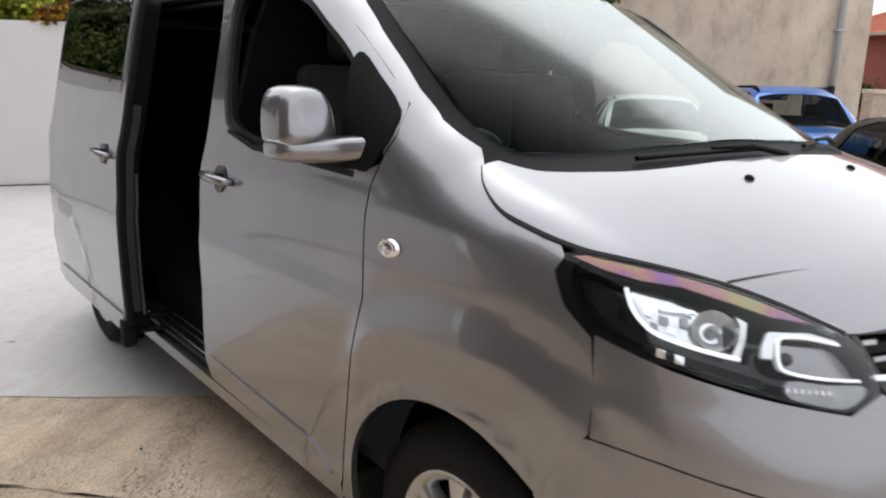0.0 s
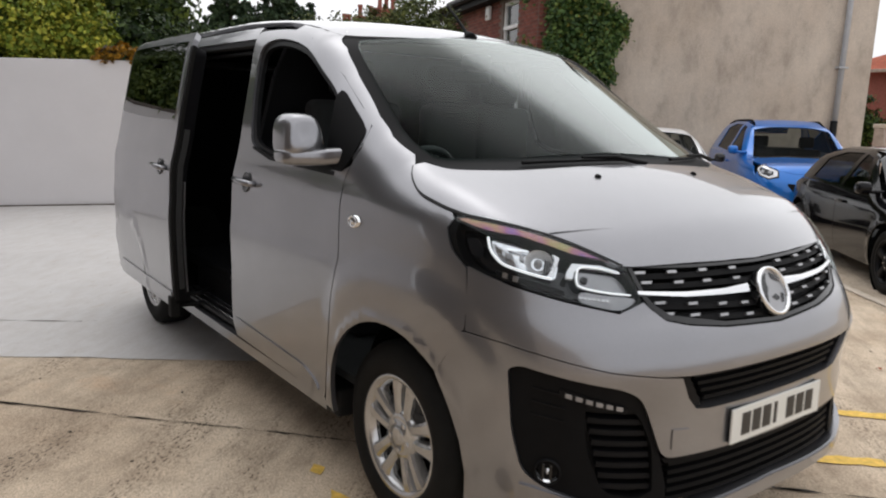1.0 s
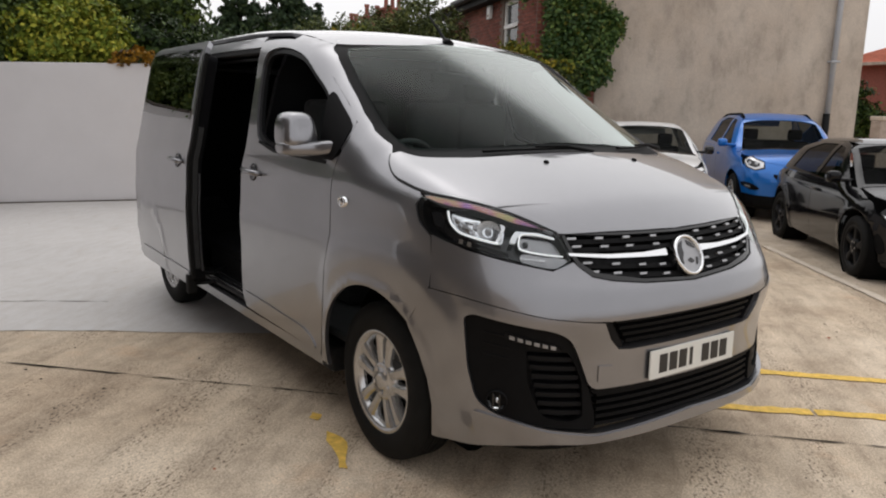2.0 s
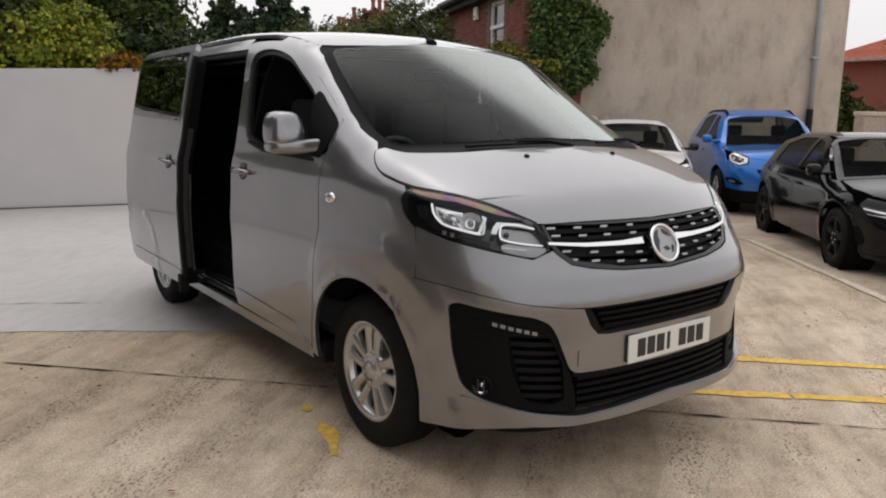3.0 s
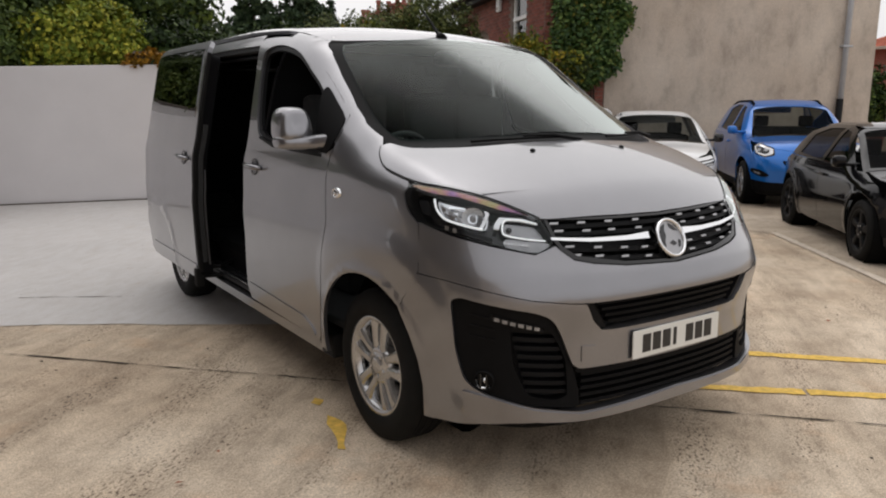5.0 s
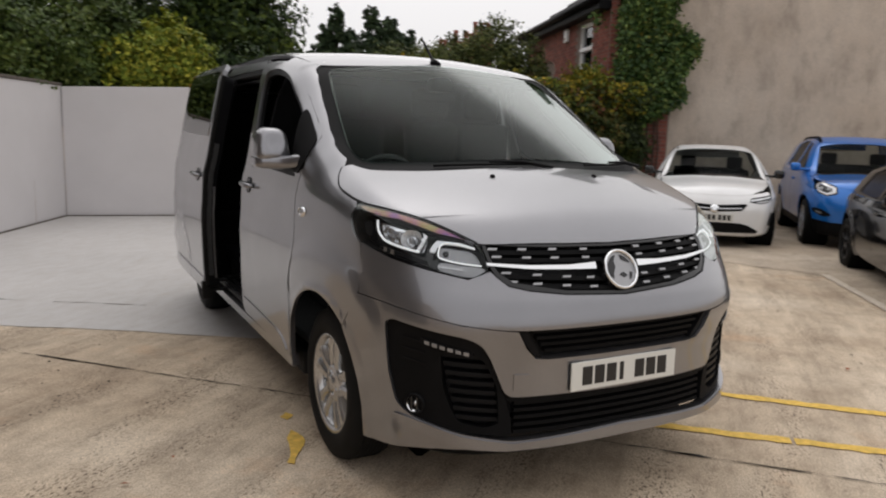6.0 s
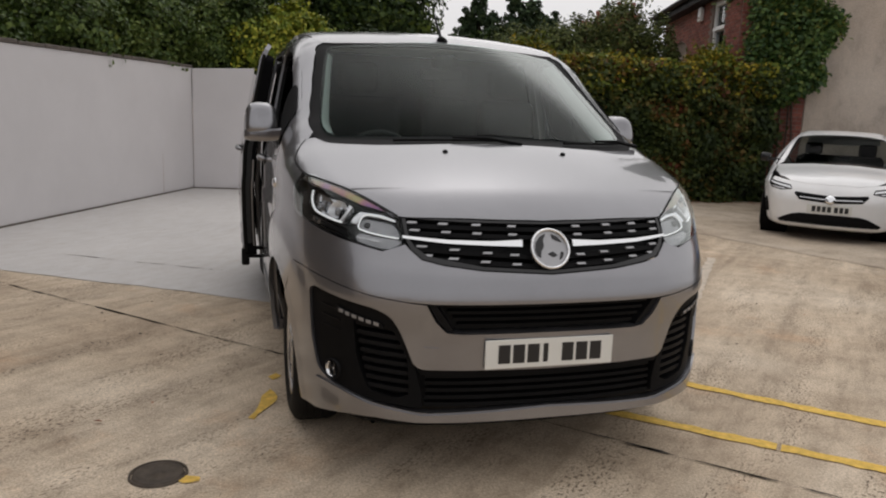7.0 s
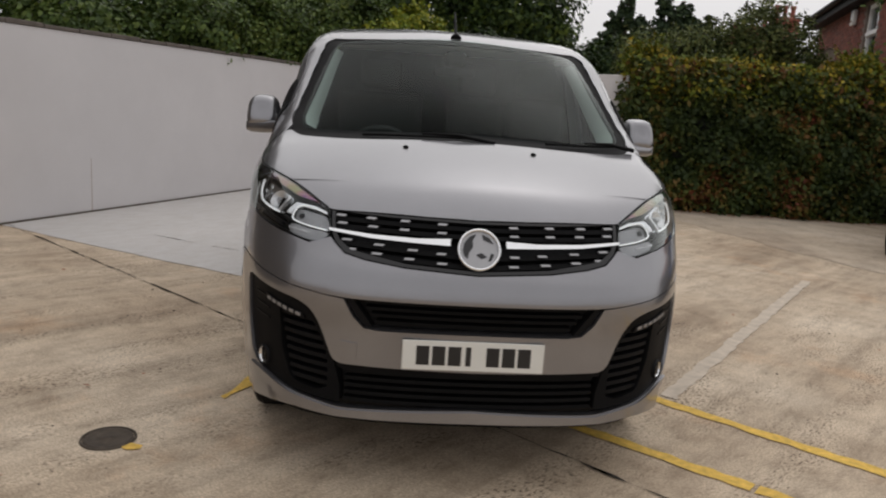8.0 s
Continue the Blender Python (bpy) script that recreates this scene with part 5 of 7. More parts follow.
panel("roof_lining", VS, "top", [(-.66, 2.30), (.66, 2.30), (.66, 4.45), (-.66, 4.45)], M["shaded_cargo"], van, off=-.06, thick=.02, step=.1)
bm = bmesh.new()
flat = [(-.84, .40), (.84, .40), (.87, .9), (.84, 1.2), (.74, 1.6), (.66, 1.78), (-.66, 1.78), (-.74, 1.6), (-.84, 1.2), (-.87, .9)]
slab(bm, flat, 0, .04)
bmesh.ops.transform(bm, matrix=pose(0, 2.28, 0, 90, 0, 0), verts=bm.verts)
part("bulkhead", bm, M["shaded_cargo"], van)
lined("rear_lining", (-.70, 4.40, .5), (.70, 4.44, 1.72), M["shaded_cargo"])
lined("cab_floor", (-.86, .55, .40), (.86, 2.26, .44), M["interior"])
lined("underbody", (-.62, .30, .20), (.62, 4.45, .38), M["void_black"])
lined("side_rail", (-.86, 1.36, .22), (-.60, 3.40, .34), M["void_black"])
lined("side_rail", (.60, 1.36, .22), (.86, 3.40, .34), M["void_black"])
lined("engine_bay", (-.55, .25, .34), (.55, .80, .98), M["void_black"])
lined("cab_wall", (-.86, .78, .44), (.86, .84, 1.15), M["interior"])
lined("headlining", (-.64, 1.74, 1.755), (.64, 2.25, 1.785), M["interior_pale"])
for s in (-1, 1):
    edge = flowing([(.700, .950), (.728, .985), (.738, 1.07), (.716, 1.229), (.698, 1.329), (.668, 1.50), (.644, 1.605)], 4, False)
    on = VS.meet("top", np.array(edge), s) - np.array((0, 0, .016))
    bm = bmesh.new()
    rows = []
    for i, q in enumerate(on):
        k = min(1.0, .25 + i / 8) * (1 - .45 * i / len(on))
        q = Vector(q)
        rows.append([bm.verts.new(q), bm.verts.new(q + Vector((-s * .058 * k, .135 * k, -.010))), bm.verts.new(q + Vector((-s * .040 * k, .17 * k, -.03)))])
    for a, b in zip(rows, rows[1:]):
        for j in range(2):
            bm.faces.new((a[j], a[j + 1], b[j + 1], b[j]))
    part("pillar_trim", smooth(bm), M["interior_pale"], van, "pale grey pillar lining")
bm = bmesh.new()
rings = []
for i in range(25):
    x = -.80 + 1.6 * i / 24
    c = .22 * (x / .8) ** 2
    hump = .035 * math.exp(-((x + .38) / .2) ** 2)
    rings.append([bm.verts.new((x, y, z)) for y, z in ((.92 + c * .6, 1.16), (.95 + c * .6, 1.222), (1.15 + c * .3, 1.235 + hump), (1.33, 1.22 + hump), (1.40, 1.17), (1.38, 1.0), (1.25, .80))])
for a, b in zip(rings, rings[1:]):
    for i in range(6):
        bm.faces.new((a[i], b[i], b[i + 1], a[i + 1]))
bmesh.ops.recalc_face_normals(bm, faces=bm.faces)
part("dashboard", smooth(bm), M["interior"], van, "dark plastic dashboard")
wheel_m = pose(-.38, 1.55, 1.14, -62, 0, 0)
steer = new("steering_wheel")
steer.parent = van
steer.matrix_basis = wheel_m
bm = bmesh.new()
tube(bm, [(.185 * math.cos(t), .185 * math.sin(t), 0) for t in [2 * math.pi * i / 36 for i in range(36)]], .016, 10, True)
part("rim", smooth(bm), M["interior"], steer)
bm = bmesh.new()
box(bm, (-.07, -.06, -.03), (.07, .06, .015), .02, 3)
for a in (200, 340, 270):
    box(bm, (.05, -.02, -.012), (.18, .02, .004), .006, 2, pose(0, 0, 0, 0, 0, a))
part("hub", smooth(bm), M["interior"], steer)
for x0, x1 in ((-.66, -.14), (.0, .36), (.36, .74)):
    seat = new("front_seat")
    seat.parent = van
    for nm, lo, hi, m in (("cushion", (x0, 1.58, .82), (x1, 2.08, .97), None), ("backrest", (x0 + .01, 2.02, .92), (x1 - .01, 2.14, 1.50), pose(0, 0, 0))):
        bm = bmesh.new()
        box(bm, lo, hi, .045, 4)
        part(nm, smooth(bm), M["seat_cloth"], seat)
    bm = bmesh.new()
    c = (x0 + x1) / 2
    box(bm, (c - .12, 2.06, 1.52), (c + .12, 2.15, 1.70), .04, 4)
    part("headrest", smooth(bm), M["seat_cloth"], seat)
    bm = bmesh.new()
    box(bm, (x0 + .05, 1.65, .44), (x1 - .05, 2.05, .83), .02)
    part("seat_base", bm, M["interior"], seat)
bm = bmesh.new()
box(bm, (-.06, 1.58, 1.655), (.06, 1.70, 1.735), .03, 3)
part("camera_pod", smooth(bm), M["dark_trim"], van)
bm = bmesh.new()
box(bm, (-.12, 1.66, 1.60), (.12, 1.69, 1.66), .02, 3)
part("rear_view_mirror", smooth(bm), M["dark_trim"], van)
# roof aerial
bm = bmesh.new()
tube(bm, [(0, 1.69, 1.80), (0, 1.705, 1.815), (0, 1.72, 1.830), (0, 1.73, 1.838), (0, 1.80, 1.902), (0, 1.875, 1.968)], [.034, .028, .016, .009, .007, .0055], 10)
part("aerial", smooth(bm), M["black_plastic"], van)
# wheels in dark wells
for y in AXLES:
    for s in (-1, 1):
        wheel(van, (s * .795, y, .335), .335, .215, .215, s, M["alloy"])
        bm = bmesh.new()
        n = 24
        for i in range(n):
            a0, a1 = math.pi * 1.28 * i / n - .44, math.pi * 1.28 * (i + 1) / n - .44
            r = .40
            q = [(s * min(x, .80 if y < 2 else .85), (ARCH_Y if y < 2 else y) + r * math.cos(a), ARCH_Z + r * math.sin(a)) for x, a in ((.52, a0), (.85, a0), (.85, a1), (.52, a1))]
            bm.faces.new([bm.verts.new(p) for p in q])
        bm.faces.new([bm.verts.new((s * .54, (ARCH_Y if y < 2 else y) + .40 * math.cos(a), ARCH_Z + .40 * math.sin(a))) for a in [2 * math.pi * i / 24 for i in range(24)]])
        part("wheel_well", bm, M["wheel_well"], van)


# ---- leaves ----
def leaf_mesh(name, centres, sizes, seed, outward=None, droop=0.3):
    """One mesh of many small folded leaves, each an island of its own."""
    rng = np.random.default_rng(seed)
    n = len(centres)
    a = rng.normal(size=(n, 3))
    if outward is not None:
        a = a * 0.75 + outward * 1.1
    a[:, 2] += 0.25
    nrm = a / np.linalg.norm(a, axis=1)[:, None]
    d = rng.normal(size=(n, 3))
    d[:, 2] -= droop
    d -= nrm * (d * nrm).sum(1)[:, None]
    d /= np.maximum(np.linalg.norm(d, axis=1), 1e-6)[:, None]
    w = np.cross(nrm, d)
    s = sizes[:, None]
    tip, tail = centres + d * s * 0.6, centres - d * s * 0.5
    l, r = centres + w * s * 0.32 + nrm * s * 0.12, centres - w * s * 0.32 + nrm * s * 0.12
    v = np.stack([tail, r, tip, l], 1).reshape(-1, 3)
    base = (np.arange(n) * 4)[:, None]
    tris = np.concatenate([base + np.array([0, 1, 2]), base + np.array([0, 2, 3])], 1).reshape(-1)
    me = bpy.data.meshes.new(name)
    me.vertices.add(len(v))
    me.vertices.foreach_set("co", v.ravel())
    me.loops.add(len(tris))
    me.loops.foreach_set("vertex_index", tris.astype(np.int32))
    me.polygons.add(n * 2)
    me.polygons.foreach_set("loop_start", (np.arange(n * 2) * 3).astype(np.int32))
    me.update(calc_edges=True)
    return me


def blob_points(rng, centre, radii, count, clump=14, depth=0.45):
    """Points in clumps near the uneven surface of an ellipsoid."""
    k = max(1, count // clump)
    u = rng.normal(size=(k, 3))
    u /= np.linalg.norm(u, axis=1)[:, None]
    bump = 1 + 0.16 * np.sin(u[:, 0] * 5 + centre[0]) + 0.14 * np.sin(u[:, 2] * 7 + u[:, 1] * 4 + centre[1]) + rng.normal(size=k) * 0.07
    rad = (1 - depth * rng.random(k) ** 1.8) * bump
    c = u * rad[:, None] * np.array(radii) + np.array(centre)
    pts = np.repeat(c, clump, 0) + rng.normal(size=(k * clump, 3)) * np.array(radii).mean() * 0.085
    return pts, np.repeat(u, clump, 0)


def crown(name, blobs, leaf, material, parent, seed):
    rng = np.random.default_rng(seed)
    ps, us = zip(*[blob_points(rng, c, r, n) for c, r, n in blobs])
    p, u = np.concatenate(ps), np.concatenate(us)
    me = leaf_mesh(name, p, leaf * rng.uniform(0.6, 1.35, len(p)), seed, u)
    return place(name, me, material, parent)


def limbs(blobs, foot, spread=0.05):
    """A tapered trunk with limbs that reach into each mass of leaves."""
    bm = bmesh.new()
    foot = Vector(foot)
    mid = sum((Vector(c) for c, r, n in blobs), Vector()) / len(blobs)
    fork = foot.lerp(Vector((mid.x, mid.y, max(foot.z + 0.6, mid.z * 0.55))), 0.75)
    tube(bm, [foot, foot.lerp(fork, 0.5) + Vector((spread, -spread, 0)), fork], [0.16, 0.13, 0.11], 9)
    for i, (c, r, n) in enumerate(blobs):
        c = Vector(c)
        for j in range(3):
            tip = c + Vector((math.sin(i * 2.1 + j * 2.1) * r[0] * 0.6, math.cos(i * 1.7 + j * 2.1) * r[1] * 0.6, r[2] * (0.5 - 0.25 * j)))
            tube(bm, [fork, fork.lerp(tip, 0.5) + Vector((0, 0, 0.15)), tip], [0.06, 0.035, 0.012], 6)
    return bm


F = {
    "laurel": foliage("laurel", [(0.0, (0.0225, 0.04, 0.01125)), (0.4, (0.0525, 0.0875, 0.02)), (0.75, (0.1025, 0.14, 0.0325)), (1.0, (0.1875, 0.2063, 0.05))], 0.45, 0.4),
    "golden": foliage("golden", [(0.0, (0.0875, 0.1375, 0.01875)), (0.5, (0.2, 0.25, 0.03125)), (1.0, (0.4, 0.375, 0.05))]),
    "dark_green": foliage("dark_green", [(0.0, (0.0075, 0.01875, 0.005)), (0.5, (0.01875, 0.04, 0.00875)), (1.0, (0.05625, 0.0875, 0.0175))]),
    "mid_green": foliage("mid_green", [(0.0, (0.01, 0.0225, 0.005)), (0.5, (0.0275, 0.0525, 0.01125)), (1.0, (0.0875, 0.125, 0.0225))]),
    "deep": foliage("deep", [(0.0, (0.0175, 0.0325, 0.0175)), (0.6, (0.0375, 0.065, 0.0325)), (1.0, (0.075, 0.1125, 0.05))]),
    "ivy": foliage("ivy", [(0.0, (0.0175, 0.0425, 0.0125)), (0.5, (0.0525, 0.1, 0.0275)), (0.9, (0.125, 0.1812, 0.05)), (1.0, (0.15, 0.1375, 0.025))], 0.4),
    "hedge": foliage("hedge", [(0.0, (0.01, 0.0175, 0.00625)), (0.45, (0.0275, 0.04375, 0.01)), (0.62, (0.05625, 0.06875, 0.01375)), (0.76, (0.1187, 0.065, 0.0175)), (0.88, (0.1063, 0.025, 0.01375)), (1.0, (0.04375, 0.0425, 0.01125))], 0.55, 0.6),
    "hedge_tip": foliage("hedge_tip", [(0.0, (0.025, 0.0475, 0.00625)), (0.5, (0.0875, 0.1125, 0.0125)), (1.0, (0.375, 0.25, 0.0225))], 0.55, 0.5),
    "feather": foliage("feather", [(0.0, (0.0375, 0.0525, 0.0175)), (0.5, (0.08125, 0.1063, 0.035)), (1.0, (0.1625, 0.175, 0.05625))]),
    "copper": foliage("copper", [(0.0, (0.015, 0.0175, 0.0075)), (0.5, (0.04375, 0.0325, 0.0125)), (0.85, (0.1125, 0.0375, 0.0175)), (1.0, (0.1875, 0.06875, 0.0225))], 0.55, 0.5),
    "orange": foliage("orange", [(0.0, (0.1, 0.0625, 0.0125)), (0.5, (0.3125, 0.1625, 0.01875)), (1.0, (0.525, 0.25, 0.025))]),
}


def tree(name, label, category, blobs, foot, leaf, fol, seed, group=""):
    t = thing(name, pose(*foot), label, category, group)
    inv = Vector(foot)
    local = [(tuple(Vector(c) - inv), r, n) for c, r, n in blobs]
    part("trunk", limbs(local, (0, 0, -0.05)), M["bark"], t)
    crown("crown", local, leaf, F[fol], t, seed)
    return t


# shrubs and trees behind the white walls
tree("laurel_bush", "bright green laurel bush leaning over the wall coping", "bush",
     [((-3.3, 9.1, 2.2), (0.85, 0.8, 0.6), 14000), ((-2.6, 10.7, 2.4), (1.0, 0.8, 0.75), 18000), ((-4.2, 7.4, 2.0), (0.8, 0.8, 0.40), 8000)], (-3.4, 9.8, 0), 0.078, "laurel", 11)
tree("laurel_bush", "bright green laurel bush behind the end wall", "bush",
     [((-1.9, 11.8, 2.4), (0.9, 0.6, 0.8), 16000), ((-1.0, 12.3, 2.6), (0.8, 0.6, 0.9), 13000)], (-1.4, 12.2, 0), 0.078, "laurel", 12)
tree("golden_shrub", "yellow-green feathery shrub behind the end wall", "shrub",
     [((-0.5, 11.9, 2.3), (0.6, 0.5, 0.65), 6500), ((0.1, 12.0, 2.5), (0.45, 0.5, 0.65), 5500), ((0.45, 11.9, 2.4), (0.35, 0.4, 0.55), 3200), ((-0.1, 12.0, 2.9), (0.35, 0.3, 0.4), 1800)], (0.0, 12.0, 0), 0.08, "golden", 13)
tree("dark_shrub", "dark green shrub in shade behind the end wall", "shrub",
     [((1.3, 12.6, 2.2), (0.9, 0.6, 0.75), 6500), ((2.3, 12.5, 2.0), (0.9, 0.6, 0.7), 5000)], (1.7, 12.6, 0), 0.10, "dark_green", 22)
tree("leafy_tree", "tall dark green leafy tree behind the end wall", "tree",
     [((3.9, 24.0, 4.6), (2.2, 1.8, 2.3), 11000), ((3.0, 24.5, 7.4), (2.6, 2.0, 2.2), 9000), ((1.5, 24.0, 3.6), (2.2, 1.6, 2.0), 8000), ((4.6, 23.6, 2.9), (1.7, 1.4, 1.6), 7000)], (2.8, 24.2, 0), 0.19, "mid_green", 14)
tree("leafy_tree", "tall dark green leafy tree over the yard wall", "tree",
     [((-1.6, 20.0, 4.4), (2.4, 1.6, 2.4), 11000), ((-4.6, 20.5, 5.2), (2.6, 1.6, 2.6), 9000), ((-1.6, 20.5, 7.6), (2.6, 1.8, 2.0), 7000), ((-4.0, 19.0, 3.0), (2.0, 1.4, 1.6), 6000)], (-2.6, 20.2, 0), 0.17, "dark_green", 15)
tree("leafy_tree", "thin olive-green tree behind the long wall with sky between its twigs", "tree",
     [((-5.9, 10.0, 2.7), (1.1, 0.9, 1.1), 3500), ((-7.2, 8.4, 2.6), (1.0, 0.9, 1.0), 4500), ((-5.2, 12.0, 3.2), (1.2, 1.0, 1.2), 5000)], (-6.1, 10.2, 0), 0.10, "dark_green", 16)
for label_no, (fx, tops) in enumerate(((9.4, ((8.8, 5.2), (9.6, 6.5), (10.4, 5.6))), (12.2, ((11.4, 6.7), (12.2, 6.3), (13.0, 5.8), (13.8, 4.9))))):
    blobs = []
    for tx, tz_ in tops:
        for q in range(6):
            blobs.append(((tx + 0.18 * math.sin(q * 2.3 + tx), 30, tz_ - 0.25 - 0.62 * q), (0.34 + 0.20 * q, 0.3 + 0.15 * q, 0.48), 700 + 330 * q))
    tree("conifer", "dark evergreen tree far behind the yard", "tree", blobs, (fx, 30, 0), 0.17, "deep", 17 + label_no)
tree("trailing_creeper", "orange autumn creeper hanging over the white wall", "creeper",
     [((0.5, 10.22, 2.10), (0.26, 0.15, 0.14), 900), ((0.25, 10.27, 2.08), (0.16, 0.12, 0.10), 350)], (0.45, 10.4, 1.6), 0.07, "orange", 19)
tree("feathery_shrub", "feathery green shrub standing before the brick house", "shrub",
     [((7.1, 12.7, 3.1), (0.75, 0.6, 0.85), 8000), ((7.9, 12.5, 2.85), (0.5, 0.5, 0.75), 4500), ((6.2, 12.9, 2.75), (0.8, 0.6, 0.75), 7000), ((5.2, 13.2, 2.6), (0.8, 0.6, 0.75), 5000)], (6.5, 12.9, 0), 0.07, "feather", 20)
tree("copper_beech", "tall dark tree with copper-red leaves behind the long wall", "tree",
     [((-7.4, 13.2, 5.6), (2.6, 2.4, 2.2), 9000), ((-9.6, 10.0, 5.4), (2.4, 2.4, 2.2), 7000), ((-8.4, 11.6, 8.2), (2.8, 2.6, 2.2), 8000), ((-10.6, 6.4, 5.8), (2.4, 2.4, 2.6), 7000), ((-10.0, 8.0, 8.4), (2.4, 2.6, 2.0), 6000)], (-9.0, 10.6, 0), 0.17, "copper", 23)
tree("leafy_tree", "bushy green tree beyond the hedge", "tree",
     [((5.0, 16.0, 2.4), (1.2, 0.9, 0.9), 6000), ((6.6, 16.4, 2.2), (1.2, 0.9, 0.9), 6000), ((3.7, 15.0, 2.3), (0.9, 0.8, 0.7), 4500)], (5.2, 16.2, 0), 0.11, "dark_green", 21)


# the hedge: a near-black core, inner shade put into its colour, under leaves
def hedge(a, b, depth, height, seed):
    a, b = Vector((*a, 0)), Vector((*b, 0))
    d = (b - a)
    base = ground_z((a.x + b.x) / 2)
    m = Matrix.Translation((a.x, a.y, base)) @ Matrix.Rotation(math.atan2(d.y, d.x), 4, "Z")
    h = thing("hedge", m, "tall clipped hedge with green, yellow and red autumn leaves", "hedge")
    L = d.length
    rng = np.random.default_rng(seed)
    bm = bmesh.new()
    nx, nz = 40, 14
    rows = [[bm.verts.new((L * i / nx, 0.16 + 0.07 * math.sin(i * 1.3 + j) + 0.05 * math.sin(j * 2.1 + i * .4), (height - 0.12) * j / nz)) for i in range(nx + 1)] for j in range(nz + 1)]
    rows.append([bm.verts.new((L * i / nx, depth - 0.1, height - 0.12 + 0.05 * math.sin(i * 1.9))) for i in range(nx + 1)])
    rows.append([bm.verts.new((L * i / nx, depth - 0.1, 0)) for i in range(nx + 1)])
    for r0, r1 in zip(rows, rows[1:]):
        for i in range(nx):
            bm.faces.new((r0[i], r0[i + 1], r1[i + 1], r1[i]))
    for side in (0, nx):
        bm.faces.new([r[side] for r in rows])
    part("shaded_core", bm, M["shaded_core"], h)

    def coat(n, fol, z0, z1, seed2, leaf):
        r = np.random.default_rng(seed2)
        k = n // 8
        x, z = r.uniform(0, L, k), r.uniform(z0, z1, k)
        y = 0.06 + 0.13 * np.sin(x * 2.3 + z * 3) * np.sin(z * 4.4 + x) + 0.10 * np.sin(x * 6.1 - z * 5) + r.normal(size=k) * 0.08
        p = np.repeat(np.c_[x, y, z], 8, 0) + r.normal(size=(k * 8, 3)) * 0.07
        p[:, 2] = np.clip(p[:, 2], 0.03, height + 0.12)
        me = leaf_mesh("leaves", p, leaf * r.uniform(0.6, 1.4, len(p)), seed2, np.tile((0, -1, 0.35), (len(p), 1)))
        place("leaves", me, F[fol], h)

    coat(46000, "hedge", 0.03, height, seed + 1, 0.085)
    coat(5000, "hedge_tip", height - 0.45, height + 0.06, seed + 2, 0.085)
    r = np.random.default_rng(seed + 3)
    p = np.c_[r.uniform(0, L, 9000), r.uniform(0.0, depth, 9000), height - 0.02 + 0.07 * r.normal(size=9000)]
    p[:, 2] += 0.09 * np.sin(p[:, 0] * 2.1) + 0.07 * np.sin(p[:, 0] * 5.3) + 0.12 * np.abs(r.normal(size=9000)) * (np.sin(p[:, 0] * 3.7) > 0.2)
    place("leaves", leaf_mesh("leaves", p, 0.07 * r.uniform(0.6, 1.4, 9000), seed + 3), F["hedge_tip"], h)
    return h


hedge((3.42, 9.56), (8.3, 9.02), 0.8, 2.34, 40)


# ---- the rendered gable, the brick house, and their pipe and creeper ----
Q, GX, BY = Vector((7.9, 9.68, 0.0)), Vector((0.829, -0.559, 0)), Vector((0.342, 0.94, 0))
GM = Matrix.Translation(Q) @ Matrix.Rotation(math.atan2(GX.y, GX.x), 4, "Z")
BM = Matrix.Translation(Q) @ Matrix.Rotation(math.atan2(BY.y, BY.x), 4, "Z")
brick_mat, nt, b = shader("brick")
put_in(b, Roughness=0.85)
oi = nt.nodes.new("ShaderNodeObjectInfo")
g = nt.nodes.new("ShaderNodeNewGeometry")
pick = blend(nt, oi.outputs["Random"], g.outputs["Random Per Island"], 0.5)
tone = ramp(nt, pick, [(0.2, (0.1625, 0.05625, 0.0425)), (0.5, (0.25, 0.0825, 0.0625)), (0.8, (0.325, 0.1125, 0.08125))])
soot = noise_node(nt, 20, 4)
nt.links.new(blend(nt, tone.outputs[0], ramp(nt, soot.outputs["Fac"], [(0.35, (0.55, 0.5, 0.5)), (0.65, (1.1, 1.05, 1.0))]).outputs[0], 0.8, "MULTIPLY"), b.inputs["Base Color"])
bumped(nt, b, soot.outputs["Fac"], 0.3, 0.006)
M["brick"] = brick_mat


